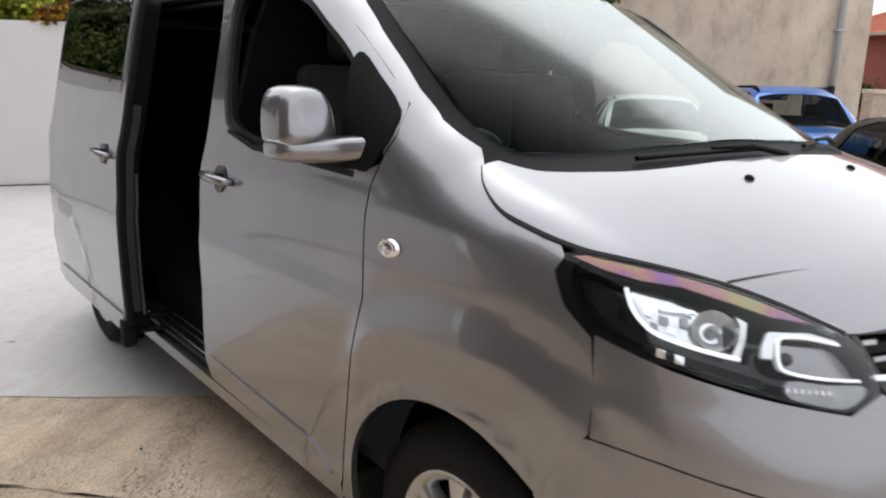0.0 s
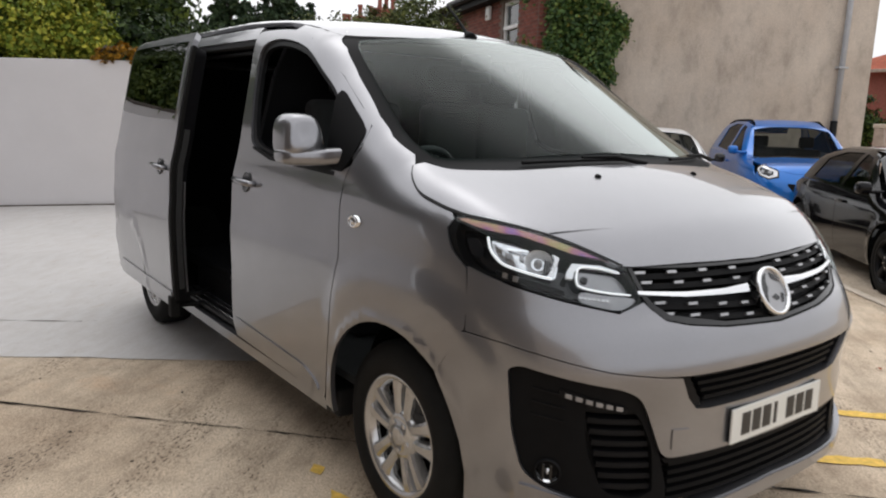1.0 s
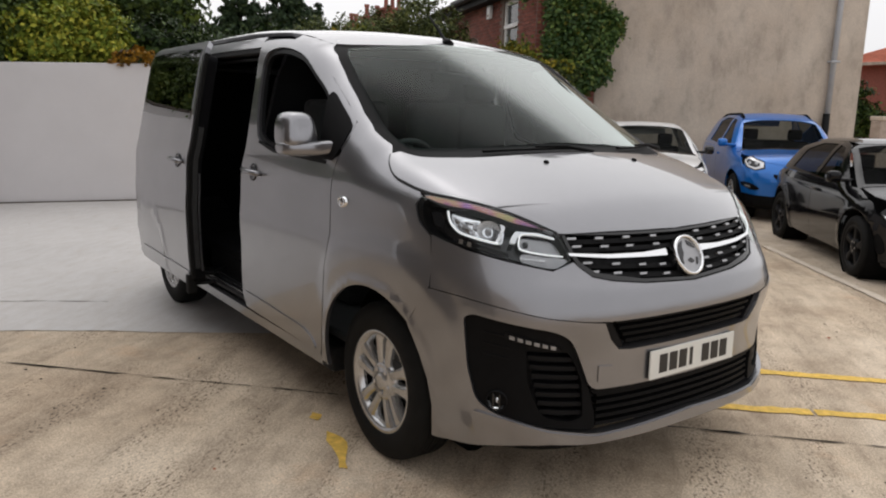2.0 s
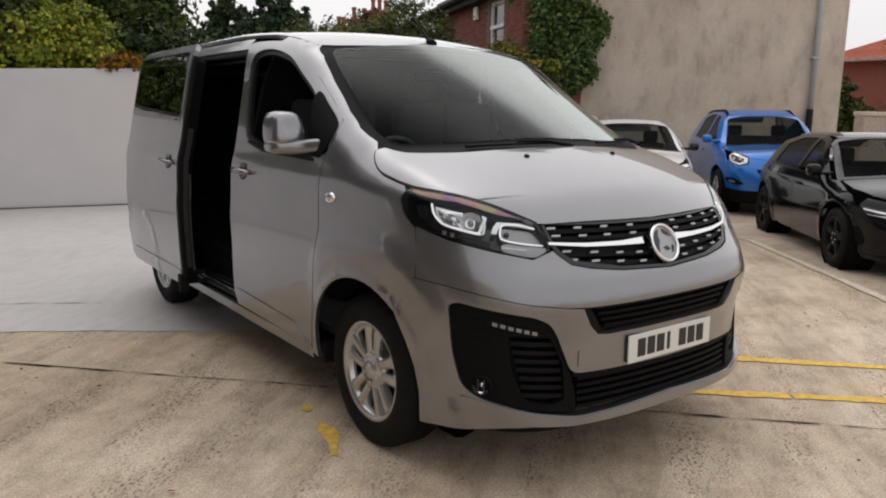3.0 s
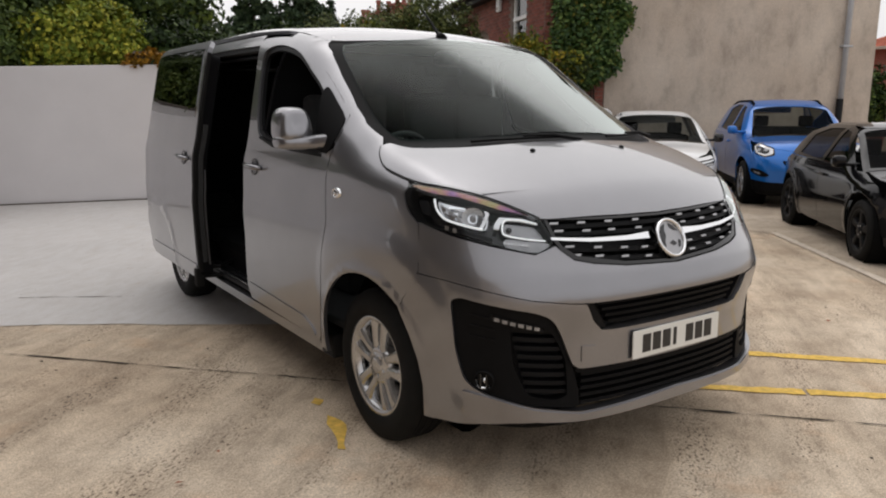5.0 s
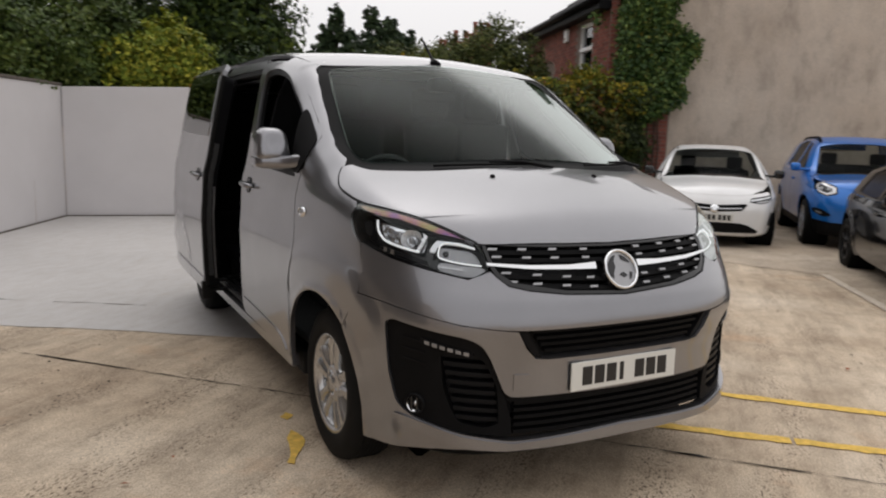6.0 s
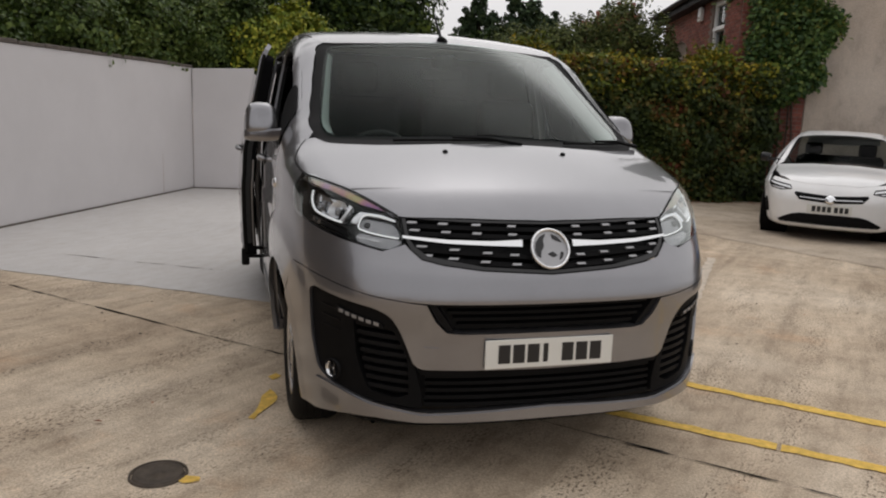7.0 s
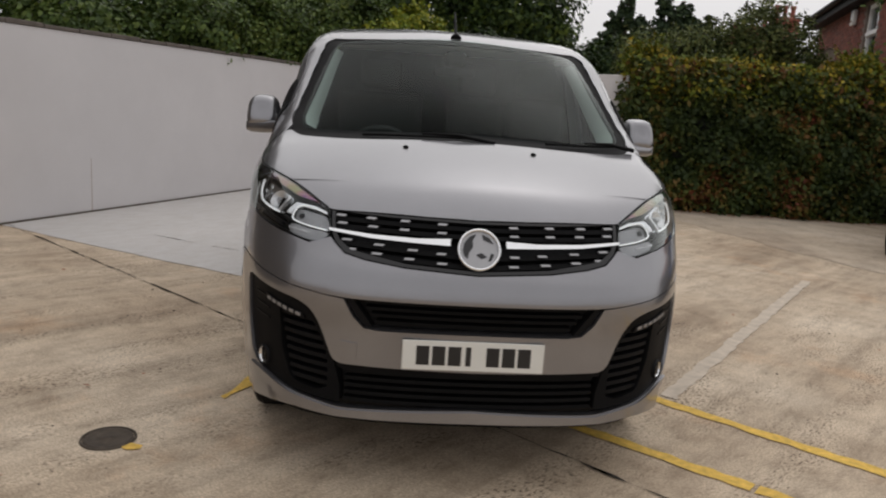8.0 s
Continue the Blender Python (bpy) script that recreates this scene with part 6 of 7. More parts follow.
def brick_courses(name, m, x0, x1, z0, z1, parent, openings=(), face=-1, size=(0.225, 0.075), single=None):
    """Courses of bricks, joined into one mesh, each proud of its mortar joints; openings in (x0, z0, x1, z1)."""
    bw, bh = size
    verts, faces = [], []
    rnd = random.Random(7)
    if single:  # one mesh shared by all the bricks that are pieces of their own
        bm = bmesh.new()
        box(bm, (-bw / 2 + 0.005, -0.01, -bh / 2 + 0.005), (bw / 2 - 0.005, 0.01, bh / 2 - 0.005), 0.002, 1)
        bmesh.ops.translate(bm, vec=(0, -0.01 * face, 0), verts=bm.verts)
        whole = bpy.data.meshes.new("brick")
        bm.to_mesh(whole)
        bm.free()
    for j in range(int((z1 - z0) / bh)):
        z = z0 + j * bh
        x = x0 - (bw / 2 if j % 2 else 0)
        while x < x1:
            a, c = max(x, x0) + 0.005, min(x + bw, x1) - 0.005
            x += bw
            if c - a < 0.03 or any(a < o[2] and c > o[0] and z < o[3] and z + bh > o[1] for o in openings):
                continue
            y = face * rnd.uniform(0.006, 0.011)
            if single and c - a > bw - 0.02 and single[0] < a < single[2] and single[1] < z < single[3]:
                ob = place("brick", whole, M["brick"], parent)
                ob.matrix_basis = m @ Matrix.Translation(((a + c) / 2, y, z + bh / 2))
                continue
            k = len(verts)
            for yy, e in ((face * -0.004, 0.0), (y, 0.002)):
                verts += [(a + e, yy, z + 0.005 + e), (c - e, yy, z + 0.005 + e), (c - e, yy, z + bh - 0.005 - e), (a + e, yy, z + bh - 0.005 - e)]
            order = [(4, 5, 6, 7), (0, 1, 5, 4), (1, 2, 6, 5), (2, 3, 7, 6), (3, 0, 4, 7)]
            faces += [tuple(k + i for i in (f if face < 0 else f[::-1])) for f in order]
    me = bpy.data.meshes.new(name)
    me.from_pydata([m @ Vector(v) for v in verts], [], faces)
    ob = place(name, me, M["brick"], parent)
    ob["kind"] = "stuff"
    return ob


house = thing("brick_house", pose(0, 0, 0), "old red-brick house with a slate roof and a beige rendered gable", "house")
bm = bmesh.new()
box(bm, (1.235, 0, -0.2), (6.63, 0.3, 5.6), 0.01, 1, GM)
part("gable_wall", bm, M["render"], house, "beige cement-rendered gable wall, stained")
bm = bmesh.new()
box(bm, (0.0, 0.012, -0.2), (1.23, 0.3, 5.6), 0.004, 1, GM)
part("quoin", bm, M["mortar"], house)
brick_courses("quoin_bricks", GM @ Matrix.Translation((0, 0.012, 0)), 0.0, 1.23, 0.0, 4.6, house)
# side wall of brick with a window opening: local x runs away from the corner, the face looks to +y
WX0, WX1, WZ0, WZ1 = 1.02, 1.92, 2.1, 3.84
for lo, hi in (((0.0, -0.3, -0.2), (WX0, 0, 4.05)), ((WX1, -0.3, -0.2), (6.4, 0, 4.05)), ((WX0, -0.3, -0.2), (WX1, 0, WZ0)), ((WX0, -0.3, WZ1), (WX1, 0, 4.05))):
    bm = bmesh.new()
    box(bm, lo, hi, 0, 1, BM)
    part("side_wall", bm, M["mortar"], house)
brick_courses("side_bricks", BM, 0.0, 6.4, 1.2, 4.0, house, [(WX0, WZ0, WX1, WZ1)], 1, single=(0.0, 2.45, 3.6, 4.0))
win = new("sash_window")
win.parent = house
win.matrix_basis = BM
for lo, hi in (((WX0, -0.12, WZ0), (WX0 + .07, -0.04, WZ1)), ((WX1 - .07, -0.12, WZ0), (WX1, -0.04, WZ1)), ((WX0, -0.12, WZ1 - .08), (WX1, -0.04, WZ1)), ((WX0, -0.11, 3.26), (WX1, -0.02, 3.34)), ((WX0, -0.12, WZ0), (WX1, 0.03, WZ0 + .07))):
    bm = bmesh.new()
    box(bm, lo, hi, 0.008)
    part("frame", bm, M["white_frame"], win)
bm = bmesh.new()
box(bm, (WX0 + .05, -0.10, WZ0 + .05), (WX1 - .05, -0.094, WZ1 - .05))
part("pane", bm, M["window_glass"], win)
bm = bmesh.new()
box(bm, (WX0 - .3, -1.2, WZ0 - .3), (WX1 + .3, -0.35, WZ1 + .3))
part("dark_room", bm, M["void_black"], win)
bm = bmesh.new()
for i in range(7):
    for j in range(8):
        x0, x1 = i - 0.0, i + 1.0
        a = Vector((x0, 0.28 - j * 0.5, 4.09 + j * 0.33))
        box(bm, (x0 + .005, a.y - .52, a.z + .012 * (7 - j) * 0), (x1 - .005, a.y, a.z + .05), 0, 1, BM)
part("roof", bm, M["slate"], house)
bm = bmesh.new()
tube(bm, [BM @ Vector((x, 0.32, 4.09)) for x in (-0.1, 3, 5, 6.6)], 0.06, 10)
part("gutter", smooth(bm), M["black_plastic"], house)
bm = bmesh.new()
box(bm, (-0.05, 0.01, 3.9), (6.6, 0.26, 4.06), 0.005, 1, BM)
part("soffit", bm, M["black_plastic"], house)
tagged(house)
alarm = thing("alarm_box", BM @ Matrix.Translation((2.7, 0.012, 3.56)), "weathered cream alarm box on the brick wall", "alarm box")
bm = bmesh.new()
box(bm, (-.11, 0, 0), (.11, .08, .30), .02, 3)
part("case", smooth(bm), M["white_frame"], alarm)
bm = bmesh.new()
box(bm, (-.05, .078, .05), (.05, .086, .10), .004)
part("sounder", bm, M["dish_grey"], alarm)
dish = thing("satellite_dish", BM @ Matrix.Translation((2.95, 0.35, 2.88)) @ pose(0, 0, 0, 10, 0, 25), "rusty brown satellite dish on the brick wall", "satellite dish")
bm = bmesh.new()
lathe(bm, [(0.06, .26), (0.055, .265), (0.03, .2), (0.0, .1), (-.01, .001)], 28, "y")
part("reflector", smooth(bm), M["dish_grey"], dish)
bm = bmesh.new()
tube(bm, [(0, -.02, 0), (0, -.2, -.05), (0, -.34, -.05)], .02, 8)
tube(bm, [(0, .0, -.2), (0, .2, -.16), (0, .3, -.02)], .012, 6)
part("bracket", bm, M["pipe_grey"], dish)
bm = bmesh.new()
lathe(bm, [(0.26, .001), (.26, .04), (.34, .045), (.34, .001)], 12, "y")
part("receiver", smooth(bm), M["terracotta"], dish)

pipe = thing("downpipe", GM @ Matrix.Translation((5.98, -0.09, 0)), "grey plastic downpipe on the rendered wall with a dark iron foot", "downpipe")
bm = bmesh.new()
tube(bm, [(0, 0, 1.55), (0.02, 0, 4), (0.035, 0, 5.5)], .055, 12)
part("pipe", smooth(bm), M["pipe_grey"], pipe)
bm = bmesh.new()
tube(bm, [(-.01, 0, 0.0), (-.01, 0, 1.6)], .068, 12)
part("shoe", smooth(bm), M["dark_trim"], pipe)
for z in (2.6, 4.4):
    bm = bmesh.new()
    box(bm, (-.08, -.07, z), (.11, .09, z + .04), .01)
    part("bracket", bm, M["pipe_grey"], pipe)

# ivy over the corner
ivy = thing("ivy", GM, "thick green ivy climbing the corner of the house", "ivy")
rng = np.random.default_rng(77)
k = 4200
z = rng.uniform(1.55, 7.5, k)
edge = 0.30 + 0.20 * np.sin(z * 2.7) + 0.15 * np.sin(z * 6.1 + 1)
edge = np.where(z < 2.2, edge - 0.6 * np.clip((2.2 - z) / 0.7, 0, 1), edge)
edge = edge + 1.05
s = edge - rng.random(k) ** 1.1 * (edge - 0.2)
p1 = np.c_[s, -0.10 - 0.20 * rng.random(k), z]
k2 = 60
z2 = rng.uniform(1.2, 7.0, k2)
u2 = (0.16 + 0.08 * np.sin(z2 * 2.1) + 0.06 * np.sin(z2 * 5.3)) * rng.random(k2)
inv = GM.inverted()
side_pts = np.array([tuple(inv @ (BM @ Vector((u, 0.08 + 0.25 * f, q)))) for u, q, f in zip(u2, z2, rng.random(k2))])
p = np.repeat(np.concatenate([p1, side_pts]), 9, 0)
p = p + rng.normal(size=p.shape) * 0.07
place("leaves", leaf_mesh("leaves", p, 0.085 * rng.uniform(0.6, 1.4, len(p)), 78, np.tile((-0.3, -1, 0.3), (len(p), 1))), F["ivy"], ivy)
bm = bmesh.new()
for i in range(9):
    x = 0.42 + 0.075 * i
    tube(bm, [(x, -0.03, 0.0), (x + 0.05 * math.sin(i), -0.04, 1.2), (x * 0.9 + 0.08 * math.sin(i * 2), -0.05, 3.0), (x, -0.05, 6.5)], [0.02, 0.016, 0.012, 0.006], 6)
part("woody_stem", bm, M["bark"], ivy)

# chimneys of the terrace behind
row = thing("terrace_house", pose(14.5, 24.6, 0), "far terraced houses with brick chimneys and red pots", "house")
bm = bmesh.new()
box(bm, (-3.0, 0, -0.4), (6, 5, 3.2))
part("wall", bm, M["brick"], row)
bm = bmesh.new()
vs = [bm.verts.new(p) for p in ((-3.2, -.2, 3.2), (6.2, -.2, 3.2), (6.2, 2.4, 4.3), (-3.2, 2.4, 4.3), (6.2, 5.2, 3.2), (-3.2, 5.2, 3.2))]
bm.faces.new(vs[:4])
bm.faces.new((vs[3], vs[2], vs[4], vs[5]))
part("roof", bm, M["slate"], row)
for x, w, top, pots in ((-2.45, .45, 4.6, 2), (-1.65, .72, 5.0, 2), (-0.72, .85, 5.4, 3)):
    c = new("chimney")
    c.parent = row
    c.matrix_basis = Matrix.Translation((x, 0, 0))
    bm = bmesh.new()
    box(bm, (-w / 2, -.3, 3.0), (w / 2, .3, top), .01)
    box(bm, (-w / 2 - .05, -.35, top - .12), (w / 2 + .05, .35, top), .01)
    part("shaft", bm, M["brick"], c)
    for i in range(pots):
        bm = bmesh.new()
        lathe(bm, [(top, .11), (top + .1, .085), (top + .32, .075), (top + .36, .10), (top + .44, .10), (top + .44, .07)], 12, "z", (lerp(-w / 2 + .13, w / 2 - .13, i / max(1, pots - 1)), 0, 0))
        part("pot", smooth(bm), M["pot_clay"], c)

# the red-roofed house beyond the gable, its garden wall and tree
far = thing("red_roofed_house", pose(28.5, 15.2, -0.3), "far brick house with an orange-red tiled hip roof", "house")
bm = bmesh.new()
box(bm, (-1.5, -9, 0), (6, -2.1, 3.95), .02)
part("wall", bm, M["brick"], far)
bm = bmesh.new()
vs = [bm.verts.new(p) for p in ((-2.0, -9.5, 3.9), (6.5, -9.5, 3.9), (6.5, -1.6, 3.9), (-2.0, -1.6, 3.9), (2.2, -7, 5.3), (2.2, -3.9, 5.3))]
for f in ((0, 1, 4), (1, 2, 5, 4), (2, 3, 5), (3, 0, 4, 5)):
    bm.faces.new([vs[i] for i in f])
bmesh.ops.solidify(bm, geom=bm.faces[:], thickness=0.12)
part("roof", bm, M["terracotta"], far)
bm = bmesh.new()
box(bm, (-2.05, -9.6, 3.80), (-1.9, -1.5, 3.91), .01)
part("gutter", bm, M["dish_grey"], far)
garden = thing("garden_wall", pose(19.3, 7.6, -0.3), "low stained stone garden wall beside the gable", "wall")
bm = bmesh.new()
box(bm, (-1.2, 0, 0), (9, .25, 1.80), .02)
part("wall", bm, M["dish_grey"], garden)
bm = bmesh.new()
box(bm, (-1.2, -.04, 1.80), (9, .29, 1.91), .02)
part("coping", bm, M["render"], garden)
tree("garden_tree", "small dark green garden tree behind a low wall", "tree",
     [((23.3, 11.3, 1.9), (0.9, .9, .75), 4000), ((24.0, 10.9, 1.4), (1.5, .9, .5), 3500), ((23.4, 11.3, 2.4), (.5, .6, .45), 1600)], (23.5, 11.4, -.3), 0.13, "mid_green", 31)


# ---- the parked cars ----
def hatchback(name, label, m, paint, top, wide, length, half, belt, ride, wheel_r, rim, wheel_mat, lamps, dark_low=0.0, roof_mat=None, rails=False, group="parked cars"):
    """A small five-door car. top: (y, z) along its middle; belt: the foot of its windows; ride: its sill."""
    tz = profile([p[0] for p in top], [p[1] for p in top])
    wd = profile([p[0] for p in wide], [p[1] for p in wide])
    nose = profile([.10, .20, .32, .55, .70, .80, .95], [.12, .03, 0, .0, .035, .10, .22])
    tail = profile([.10, .30, .60, .90, 1.2, 1.6], [.10, .02, 0, .05, .22, .55])
    taper = profile([-.2, .1, .3, .5, .8, 1.2, length - .9, length - .4, length], [.42, .22, .13, .07, .02, 0, 0, .04, .14])
    ax = (.82, .82 + 2.56)
    k = top[3][1] / .94

    def inside(x, y, z):
        a = np.abs(x)
        yy = y - .22 * a ** 2 - .05 * a ** 4
        f = smax((z - tz(yy)) * .8 + .06 * a ** 2, nose(z / k) - y + .30 * a ** 2 + .1 * a ** 4, .10)
        side = a - wd(z) + taper(y)
        for c in ax:
            r = np.sqrt((y - c) ** 2 + (z - wheel_r) ** 2)
            side = side - .018 * np.exp(-((r - wheel_r - .07) / .05) ** 2)
        f = smax(f, side, .12)
        f = smax(f, y - length + tail(z / k) + .12 * a ** 2, .12)
        return smax(f, ride - z, .06)

    S = Shell(inside, .9)
    car = thing(name, m, label, "car", group)
    R = wheel_r + .055

    def arc(c, a0, a1):
        return [(c + R * math.cos(radians(lerp(a0, a1, i / 16))), wheel_r + .01 + R * math.sin(radians(lerp(a0, a1, i / 16)))) for i in range(17)]

    zb = lambda y: float(tz(np.array([y]))[0])
    hood = zb(.30)
    for s in (-1, 1):
        panel("flank", S, "side", [(.50, ride + .06), (.46, hood * .82), (.62, zb(.35) - .05), (1.06, belt - .02), (length - .55, belt + .03), (length - .22, belt - .08), (length - .12, .55), (length - .2, ride + .06)] + arc(ax[1], 0, 180) + [(ax[1] - R - .01, ride + .04), (ax[0] + R + .01, ride + .04)] + arc(ax[0], 0, 180), paint, car, step=.06, side=s)
        if dark_low:
            panel("sill_cladding", S, "side", [(ax[0] + R + .02, ride + .02), (ax[0] + R + .02, ride + dark_low), (ax[1] - R - .02, ride + dark_low), (ax[1] - R - .02, ride + .02)], M["black_plastic"], car, off=.008, step=.08, side=s)
        r1 = zb(2.0)
        w1 = [(1.36, belt + .02), (1.93, r1 - .115), (2.12, r1 - .085), (2.14, belt + .03)]
        w2 = [(2.24, belt + .03), (2.22, r1 - .075), (2.7, zb(2.7) - .085), (3.05, zb(3.05) - .15), (3.12, belt + .07)]
        panel("glasshouse", S, "side", [(1.17, belt - .015), (1.26, belt + .04), (1.86, r1 - .085), (2.12, r1 - .035), (2.8, zb(2.8) - .04), (3.3, zb(3.3) - .07), (length - .62, belt + .17), (length - .56, belt + .035)], roof_mat or paint, car, holes=[w1, w2], off=.0, step=.06, side=s)
        for w in (w1, w2):
            panel("side_window", S, "side", w, M["car_side"], car, off=-.008, thick=0, step=.08, side=s)
        panel("door_seam", S, "side", [(2.18, ride + .12), (2.186, ride + .12), (2.186, belt), (2.18, belt)], M["void_black"], car, off=.001, thick=.004, step=.1, side=s)
        bm = bmesh.new()
        box(bm, (-.10, -.016, 0), (.10, .016, .035), .012, 3)
        hm = on_skin(S, "side", 2.03, belt - .13, s, 0)
        bmesh.ops.transform(bm, matrix=hm, verts=bm.verts)
        part("door_handle", smooth(bm), paint, car)
        bm = bmesh.new()
        for i, q in enumerate(((half + .02, 1.24, belt + .07),)):
            box(bm, (q[0] - .02, q[1], q[2] - .06), (q[0] + .13, q[1] + .13, q[2] + .07), .045, 4)
            box(bm, (q[0] - .16, q[1] + .03, q[2] - .05), (q[0] + .02, q[1] + .09, q[2] - .01), .01)
        if s < 0:
            bmesh.ops.scale(bm, vec=(-1, 1, 1), verts=bm.verts)
            bmesh.ops.reverse_faces(bm, faces=bm.faces)
        part("wing_mirror", smooth(bm), M["gloss_black"] if paint == M["white_paint"] else paint, car)
        for y in ax:
            wheel(car, (s * (half - .11), y, wheel_r), wheel_r, rim, .20, s, wheel_mat, twin=False)
            bm = bmesh.new()
            lathe(bm, [(s * (half - .35), .01), (s * (half - .35), R - .005), (s * (half - .03), R - .005)], 32, "x", (0, y, wheel_r + .01))
            part("wheel_well", bm, M["wheel_well"], car)
        # lamps
        l0, l1, lz, lh = lamps
        panel("headlamp", S, "wrap", rounded([(l0, lz - lh * .5), (l0 + 3, lz + lh * .15), (l1, lz + lh * .8), (l1 + 1.5, lz + lh * .35), (l1 - 6, lz - lh * .45), (l0 + 8, lz - lh * .75)], .8), M["gloss_black"], car, off=.004, thick=.01, step=.04, side=s)
        if lh < .1:
            panel("light_guide", S, "wrap", [(l0 + 1, lz - lh * .40), (l1 - 3, lz + lh * .28), (l1 - 2, lz + lh * .5), (l0 + 3, lz - lh * .08)], M["lamp_white"], car, off=.007, thick=.008, step=.04, side=s)
            panel("light_guide", S, "wrap", [(l0 + 6, lz - lh * .62), (l1 - 7, lz - lh * .34), (l1 - 6, lz - lh * .20), (l0 + 6, lz - lh * .46)], M["lamp_silver"], car, off=.007, thick=.008, step=.04, side=s)
        else:
            panel("light_guide", S, "wrap", rounded([(l0 + 2, lz - lh * .40), (l0 + 4, lz + lh * .10), (l1 - 2, lz + lh * .66), (l1 - .5, lz + lh * .30), (l1 - 6.5, lz - lh * .34), (l0 + 8, lz - lh * .64)], .5), M["lamp_silver"], car,
                  holes=[[(l0 + 6, lz - lh * .26), (l0 + 7, lz + lh * .02), (l1 - 4, lz + lh * .44), (l1 - 3, lz + lh * .22), (l1 - 8, lz - lh * .22), (l0 + 9, lz - lh * .46)]], off=.007, thick=.008, step=.04, side=s)
            for u in (l0 + 10, l1 - 8):
                panel("bowl", S, "wrap", [(u - 1.6, lz - lh * .16), (u - 1.6, lz + lh * .10), (u + 1.6, lz + lh * .20), (u + 1.6, lz - lh * .10)], M["lamp_grey"], car, off=.006, thick=.008, step=.04, side=s)
            panel("fog_recess", S, "wrap", flowing([(38, .500), (44, .560), (52, .585), (60, .580), (59, .530), (52, .500), (44, .475)], 3), M["black_plastic"], car, off=.006, thick=.012, step=.04, side=s)
            panel("fog_lamp", S, "wrap", rounded([(46, .508), (47, .540), (54, .550), (54, .522)], .5), M["lamp_grey"], car, off=.010, thick=.010, step=.04, side=s)
            panel("bumper_cladding", S, "wrap", [(0, ride + .05), (0, ride + .19), (40, ride + .20), (60, ride + .22), (60, ride + .06)], M["black_plastic"], car, off=.008, thick=.012, step=.05, side=s)
        if not dark_low:
            panel("corner_vent", S, "wrap", flowing([(53, .38 * k), (54.5, .50 * k), (59, .57 * k), (61, .49 * k), (58, .35 * k)], 3), M["black_plastic"], car, off=.005, thick=.01, step=.04, side=s)
    panel("bonnet", S, "top", mirrored([(0, .13), (.3, .155), (.5, .24), (.66, .42), (.74, .70), (.74, 1.02), (.5, .96), (0, .90)]), paint, car, off=.003, step=.06)
    panel("bumper", S, "wrap", mirrored([(0, zb(.12) - .015), (24, zb(.15) - .03), (40, zb(.2) - .04), (56, zb(.25) - .03), (63, hood * .80), (60, ride + .06), (0, ride + .05)]), paint, car, off=0, step=.05)
    panel("grille", S, "wrap", mirrored([(0, .66 * k), (20, .68 * k), (27.5, .69 * k), (28, .665 * k), (23, .585 * k), (0, .56 * k)]), M["black_plastic"], car, off=.005, thick=.01, step=.04)
    panel("grille_bar", S, "wrap", mirrored([(0, .612 * k), (23, .628 * k), (23.5, .615 * k), (0, .598 * k)]), M["satin_chrome"] if not dark_low else M["gloss_black"], car, off=.012, thick=.01, step=.05)
    panel("lower_intake", S, "wrap", mirrored([(0, .40 * k), (22, .395 * k), (28, .37 * k), (39, .275 * k), (37, .245 * k), (0, .245 * k)]), M["black_plastic"], car, off=.006, thick=.01, step=.05)
    panel("lower_lip", S, "wrap", mirrored([(0, ride + .06), (56, ride + .07), (56, ride + .0), (0, ride + .0)]), M["black_plastic"] if dark_low else paint, car, off=.006, thick=.02, step=.06)
    bd = new("badge")
    bd.parent = car
    bd.matrix_basis = on_skin(S, "wrap", 0, .605 * k, 1, .014)
    bm = bmesh.new()
    lathe(bm, [(0, .06), (.01, .058), (.012, .02), (.012, .0005)], 24, "z")
    part("disc", smooth(bm), M["chrome"], bd)
    pl = new("number_plate")
    pl.parent = car
    pl.matrix_basis = on_skin(S, "wrap", 0, .475 * k, 1, .012)
    bm = bmesh.new()
    box(bm, (-.26, -.0555, -.006), (.26, .0555, .004), .002)
    part("plate", bm, M["plate_white"], pl)
    for i, x in enumerate((-.18, -.12, -.06, 0, .08, .14, .20)):
        bm = bmesh.new()
        box(bm, (x - .022, -.036, .003), (x + .022, .036, .006))
        part("bar", bm, M["plate_ink"], pl)
    panel("roof", S, "top", mirrored([(0, 1.74), (.35, 1.765), (.52, 1.82), (.56, 2.2), (.56, length - 1.05), (.5, length - .75), (0, length - .70)]), roof_mat or paint, car, off=.0, step=.08)
    panel("pillar_cover", S, "top", mirrored([(0, .93), (.5, .985), (.78, 1.06), (.75, 1.2), (.62, 1.80), (.5, 1.83), (.35, 1.78), (0, 1.755)]), roof_mat or paint, car, holes=[mirrored([(0, .975), (.5, 1.02), (.70, 1.085), (.655, 1.30), (.575, 1.715), (.35, 1.722), (0, 1.70)])], off=-.004, thick=.02, step=.06)
    panel("windscreen", S, "top", mirrored([(0, .96), (.5, 1.005), (.715, 1.08), (.59, 1.73), (.35, 1.74), (0, 1.72)]), M["car_screen"], car, off=-.008, thick=0, step=.08)
    panel("scuttle", S, "top", mirrored([(0, .93), (.5, .985), (.74, 1.06), (.70, 1.10), (.5, 1.035), (0, .99)]), M["gloss_black"], car, off=-.002, thick=.01, step=.06)
    panel("tail", S, "rear", [(-half + .12, ride + .1), (half - .12, ride + .1), (half - .15, belt - .05), (-half + .15, belt - .05)], paint, car, step=.1)
    panel("rear_window", S, "top", mirrored([(0, length - .69), (.5, length - .74), (.55, length - .42), (0, length - .40)]), M["side_glass"], car, off=-.004, thick=0, step=.08)
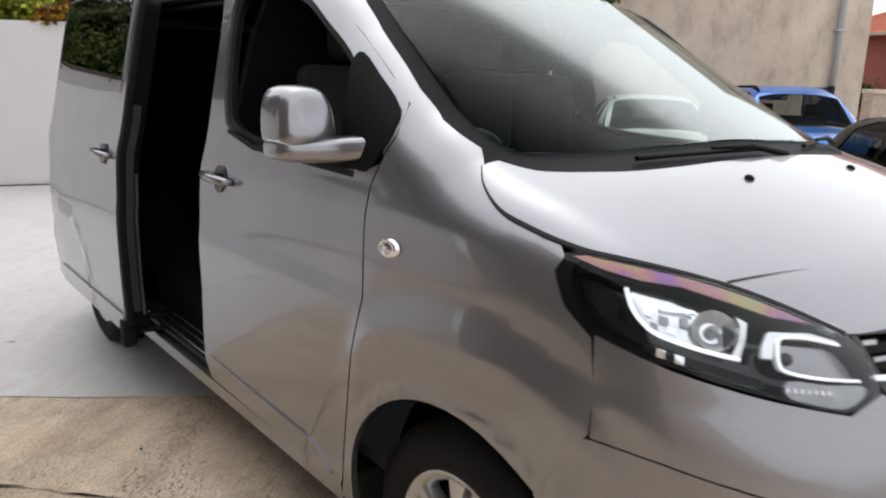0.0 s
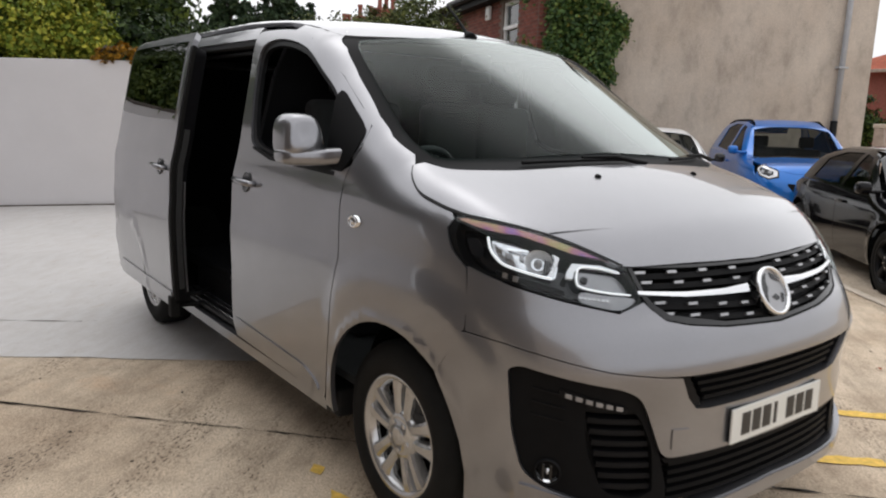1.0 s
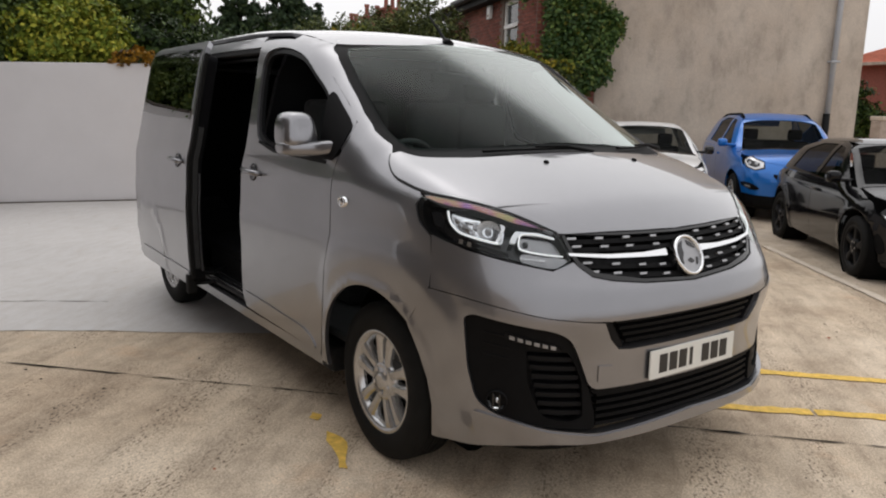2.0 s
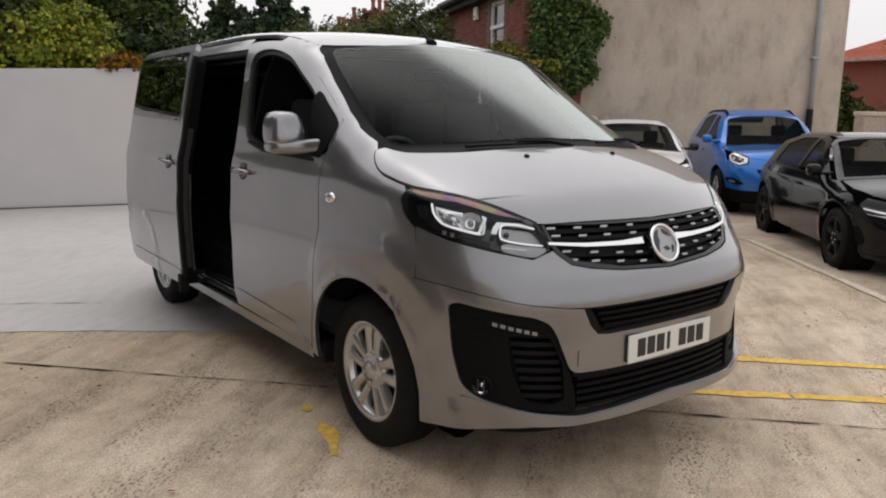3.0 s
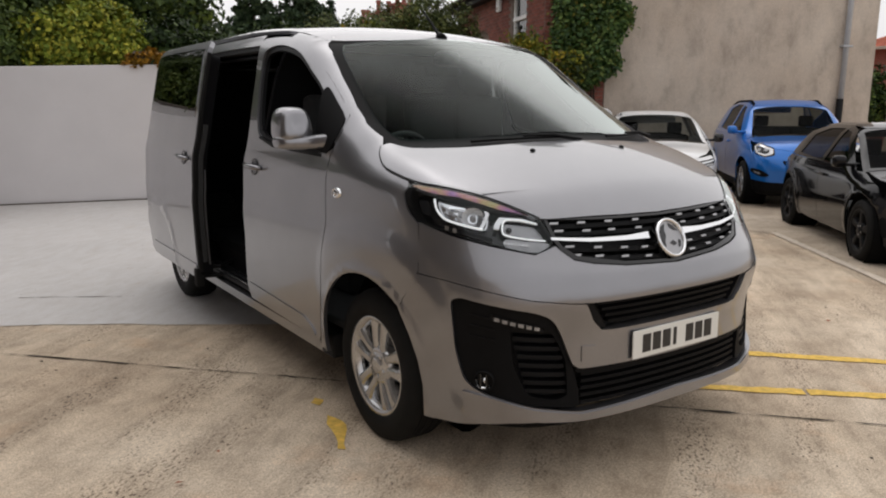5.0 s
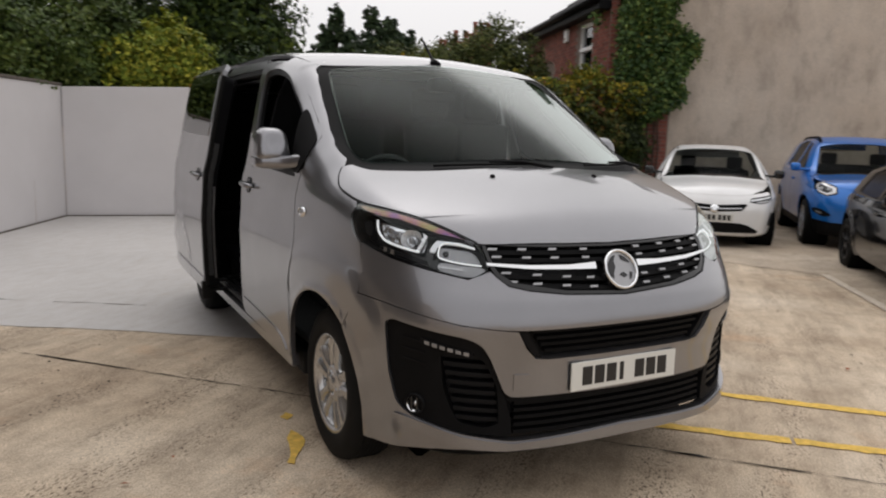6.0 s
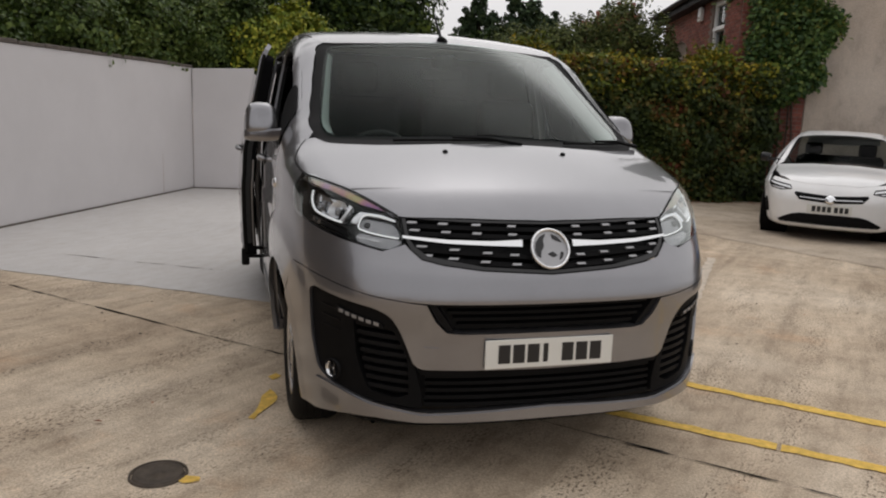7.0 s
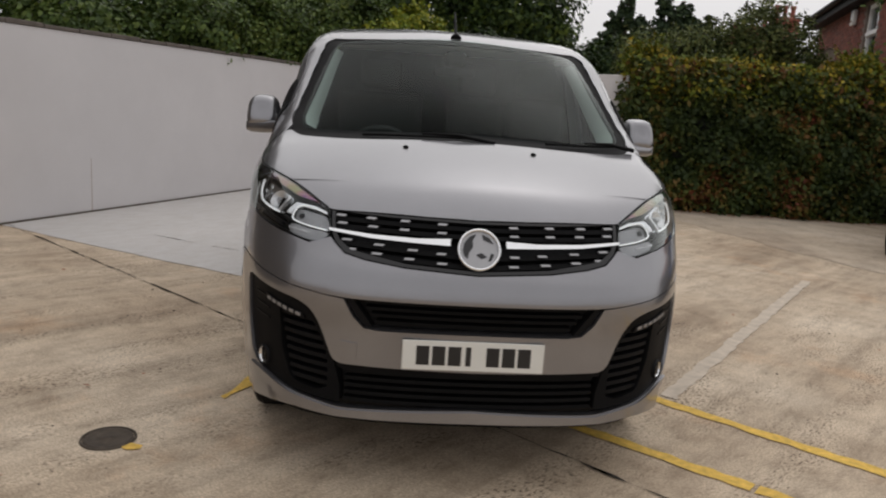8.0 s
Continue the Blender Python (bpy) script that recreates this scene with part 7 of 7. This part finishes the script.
    for nm, lo, hi, mt in (("cabin_floor", (-half + .15, .9, ride + .08), (half - .15, length - .4, ride + .16), "interior"), ("dashboard", (-.62, 1.15, belt - .35), (.62, 1.50, belt - .02), "interior"), ("engine_block", (-.45, .25, ride + .05), (.45, 1.05, hood * .85), "void_black"),
                           ("rear_seat", (-.58, 2.75, .5), (.58, 2.95, belt + .10), "seat_cloth")):
        bm = bmesh.new()
        box(bm, lo, hi, .03, 2)
        part(nm, bm, M[mt], car)
    for x in (-.36, .36):
        bm = bmesh.new()
        box(bm, (x - .23, 1.98, .5), (x + .23, 2.12, belt + .10), .05, 3)
        box(bm, (x - .12, 2.02, belt + .12), (x + .12, 2.10, belt + .30), .035, 3)
        part("front_seat", smooth(bm), M["seat_cloth"], car)
    if rails:
        for s in (-1, 1):
            bm = bmesh.new()
            pts = S.meet("side", np.array([(y, zb(y) - .06) for y in np.linspace(1.9, 3.4, 9)]), s)
            tube(bm, [Vector(q) + Vector((-.05 * s, 0, .035 if 0 < i < 8 else .015)) for i, q in enumerate(pts)], .02, 8)
            part("roof_rail", smooth(bm), M["black_plastic"], car)
    return car


HATCH = [(-.4, .50), (0, .66), (.12, .76), (.35, .86), (.9, .965), (1.02, 1.01), (1.72, 1.375), (2.1, 1.43), (2.7, 1.425), (3.3, 1.35), (3.6, 1.22), (3.9, .98), (4.06, .6)]
HWIDE = [(.15, .80), (.35, .855), (.6, .88), (.80, .875), (.95, .845), (1.15, .74), (1.38, .60), (1.5, .52)]
SUV = [(-.4, .62), (0, .80), (.12, .90), (.35, .99), (.95, 1.075), (1.08, 1.12), (1.78, 1.56), (2.15, 1.64), (3.0, 1.635), (3.5, 1.57), (3.85, 1.40), (4.1, 1.1), (4.27, .7)]
SWIDE = [(.15, .80), (.4, .86), (.7, .885), (.95, .88), (1.08, .85), (1.3, .75), (1.58, .62), (1.7, .55)]


def parked(x, y, turn, size=1.0):
    """On the level tarmac; size tells a smaller model from a larger one."""
    return pose(x, y, 0, 0, 0, turn) @ Matrix.Scale(size, 4)


hatchback("hatchback", "white five-door hatchback parked nose-out on the tarmac", parked(5.97, 5.0, -45, .96), M["white_paint"], HATCH, HWIDE, 4.06, .88, .94, .17, .315, .215, M["alloy"], (31, 58, .695, .08))
hatchback("hatchback", "glossy black hatchback with black wheels", parked(4.89, .66, -43.5, .9), M["black_paint"], HATCH, HWIDE, 4.06, .88, .94, .17, .325, .225, M["dark_trim"], (31, 58, .665, .075), rails=False)
hatchback("crossover", "bright blue crossover car with roof rails", parked(7.78, 3.84, -45, .95), M["blue_paint"], SUV, SWIDE, 4.27, .89, 1.07, .20, .34, .235, M["alloy"], (36, 61, .87, .14), dark_low=.14, rails=True)


# ---- fallen leaves and grit on the concrete ----
rng = np.random.default_rng(5)
k = 26
xy = np.c_[rng.uniform(-3.2, 3.2, k), rng.uniform(-1.6, 3.6, k)]
xy[:3] = (-1.73, 0.94), (-1.52, 1.12), (1.75, -0.35)
xy = xy[(np.abs(xy[:, 0]) > 1.05) | (xy[:, 1] < -0.1)]
pts = np.c_[xy, np.full(len(xy), 0.012)]
q = rng.random(420)
drift = np.c_[3.4 + 4.8 * q, 9.50 - 0.53 * q - np.abs(rng.normal(size=420)) * 0.16, np.full(420, 0.014)]
pts = np.concatenate([pts, drift])
me = leaf_mesh("fallen_leaves", pts, rng.uniform(0.02, 0.045, len(pts)), 6, np.tile((0, 0, 6.0), (len(pts), 1)))
tagged(place("fallen_leaves", me, M["leaf_litter"]), "fallen orange and brown leaves, thickest along the hedge", "leaves", kind="stuff")
bm = bmesh.new()
rnd = random.Random(8)
for i in range(3200):
    # loose chips everywhere, pitting in long drifts along the tyre marks
    x, y = rnd.uniform(-3.4, 3.8), rnd.uniform(-1.9, 6.5)
    if i > 260:
        x, y = rnd.uniform(-3.2, 3.6), rnd.uniform(-1.9, 2.6)
        across = (x + y) * 0.7071
        if math.sin(across * 5.1 + 0.8) + 0.6 * math.sin(across * 13.7) + 0.5 * math.sin((y - x) * 1.9) < 0.75:
            continue
    if abs(x) < 1.0 and y > 0:
        continue
    r = (rnd.uniform(0.003, 0.009) if i <= 260 else rnd.uniform(0.002, 0.0055)) * (1.8 if i % 17 == 0 else 1)
    n = rnd.randint(4, 6)
    turn = rnd.uniform(0, 6)
    low = [bm.verts.new((x + r * rnd.uniform(.6, 1.3) * math.cos(turn + 6.283 * j / n), y + r * rnd.uniform(.6, 1.3) * math.sin(turn + 6.283 * j / n), 0.001)) for j in range(n)]
    tip = bm.verts.new((x, y, r * rnd.uniform(.4, .8)))
    for j in range(n):
        bm.faces.new((low[j], low[(j + 1) % n], tip))
tagged(part("grit", bm, M["joint"]), "scattered dark grit and chips on the concrete", "grit", kind="stuff")
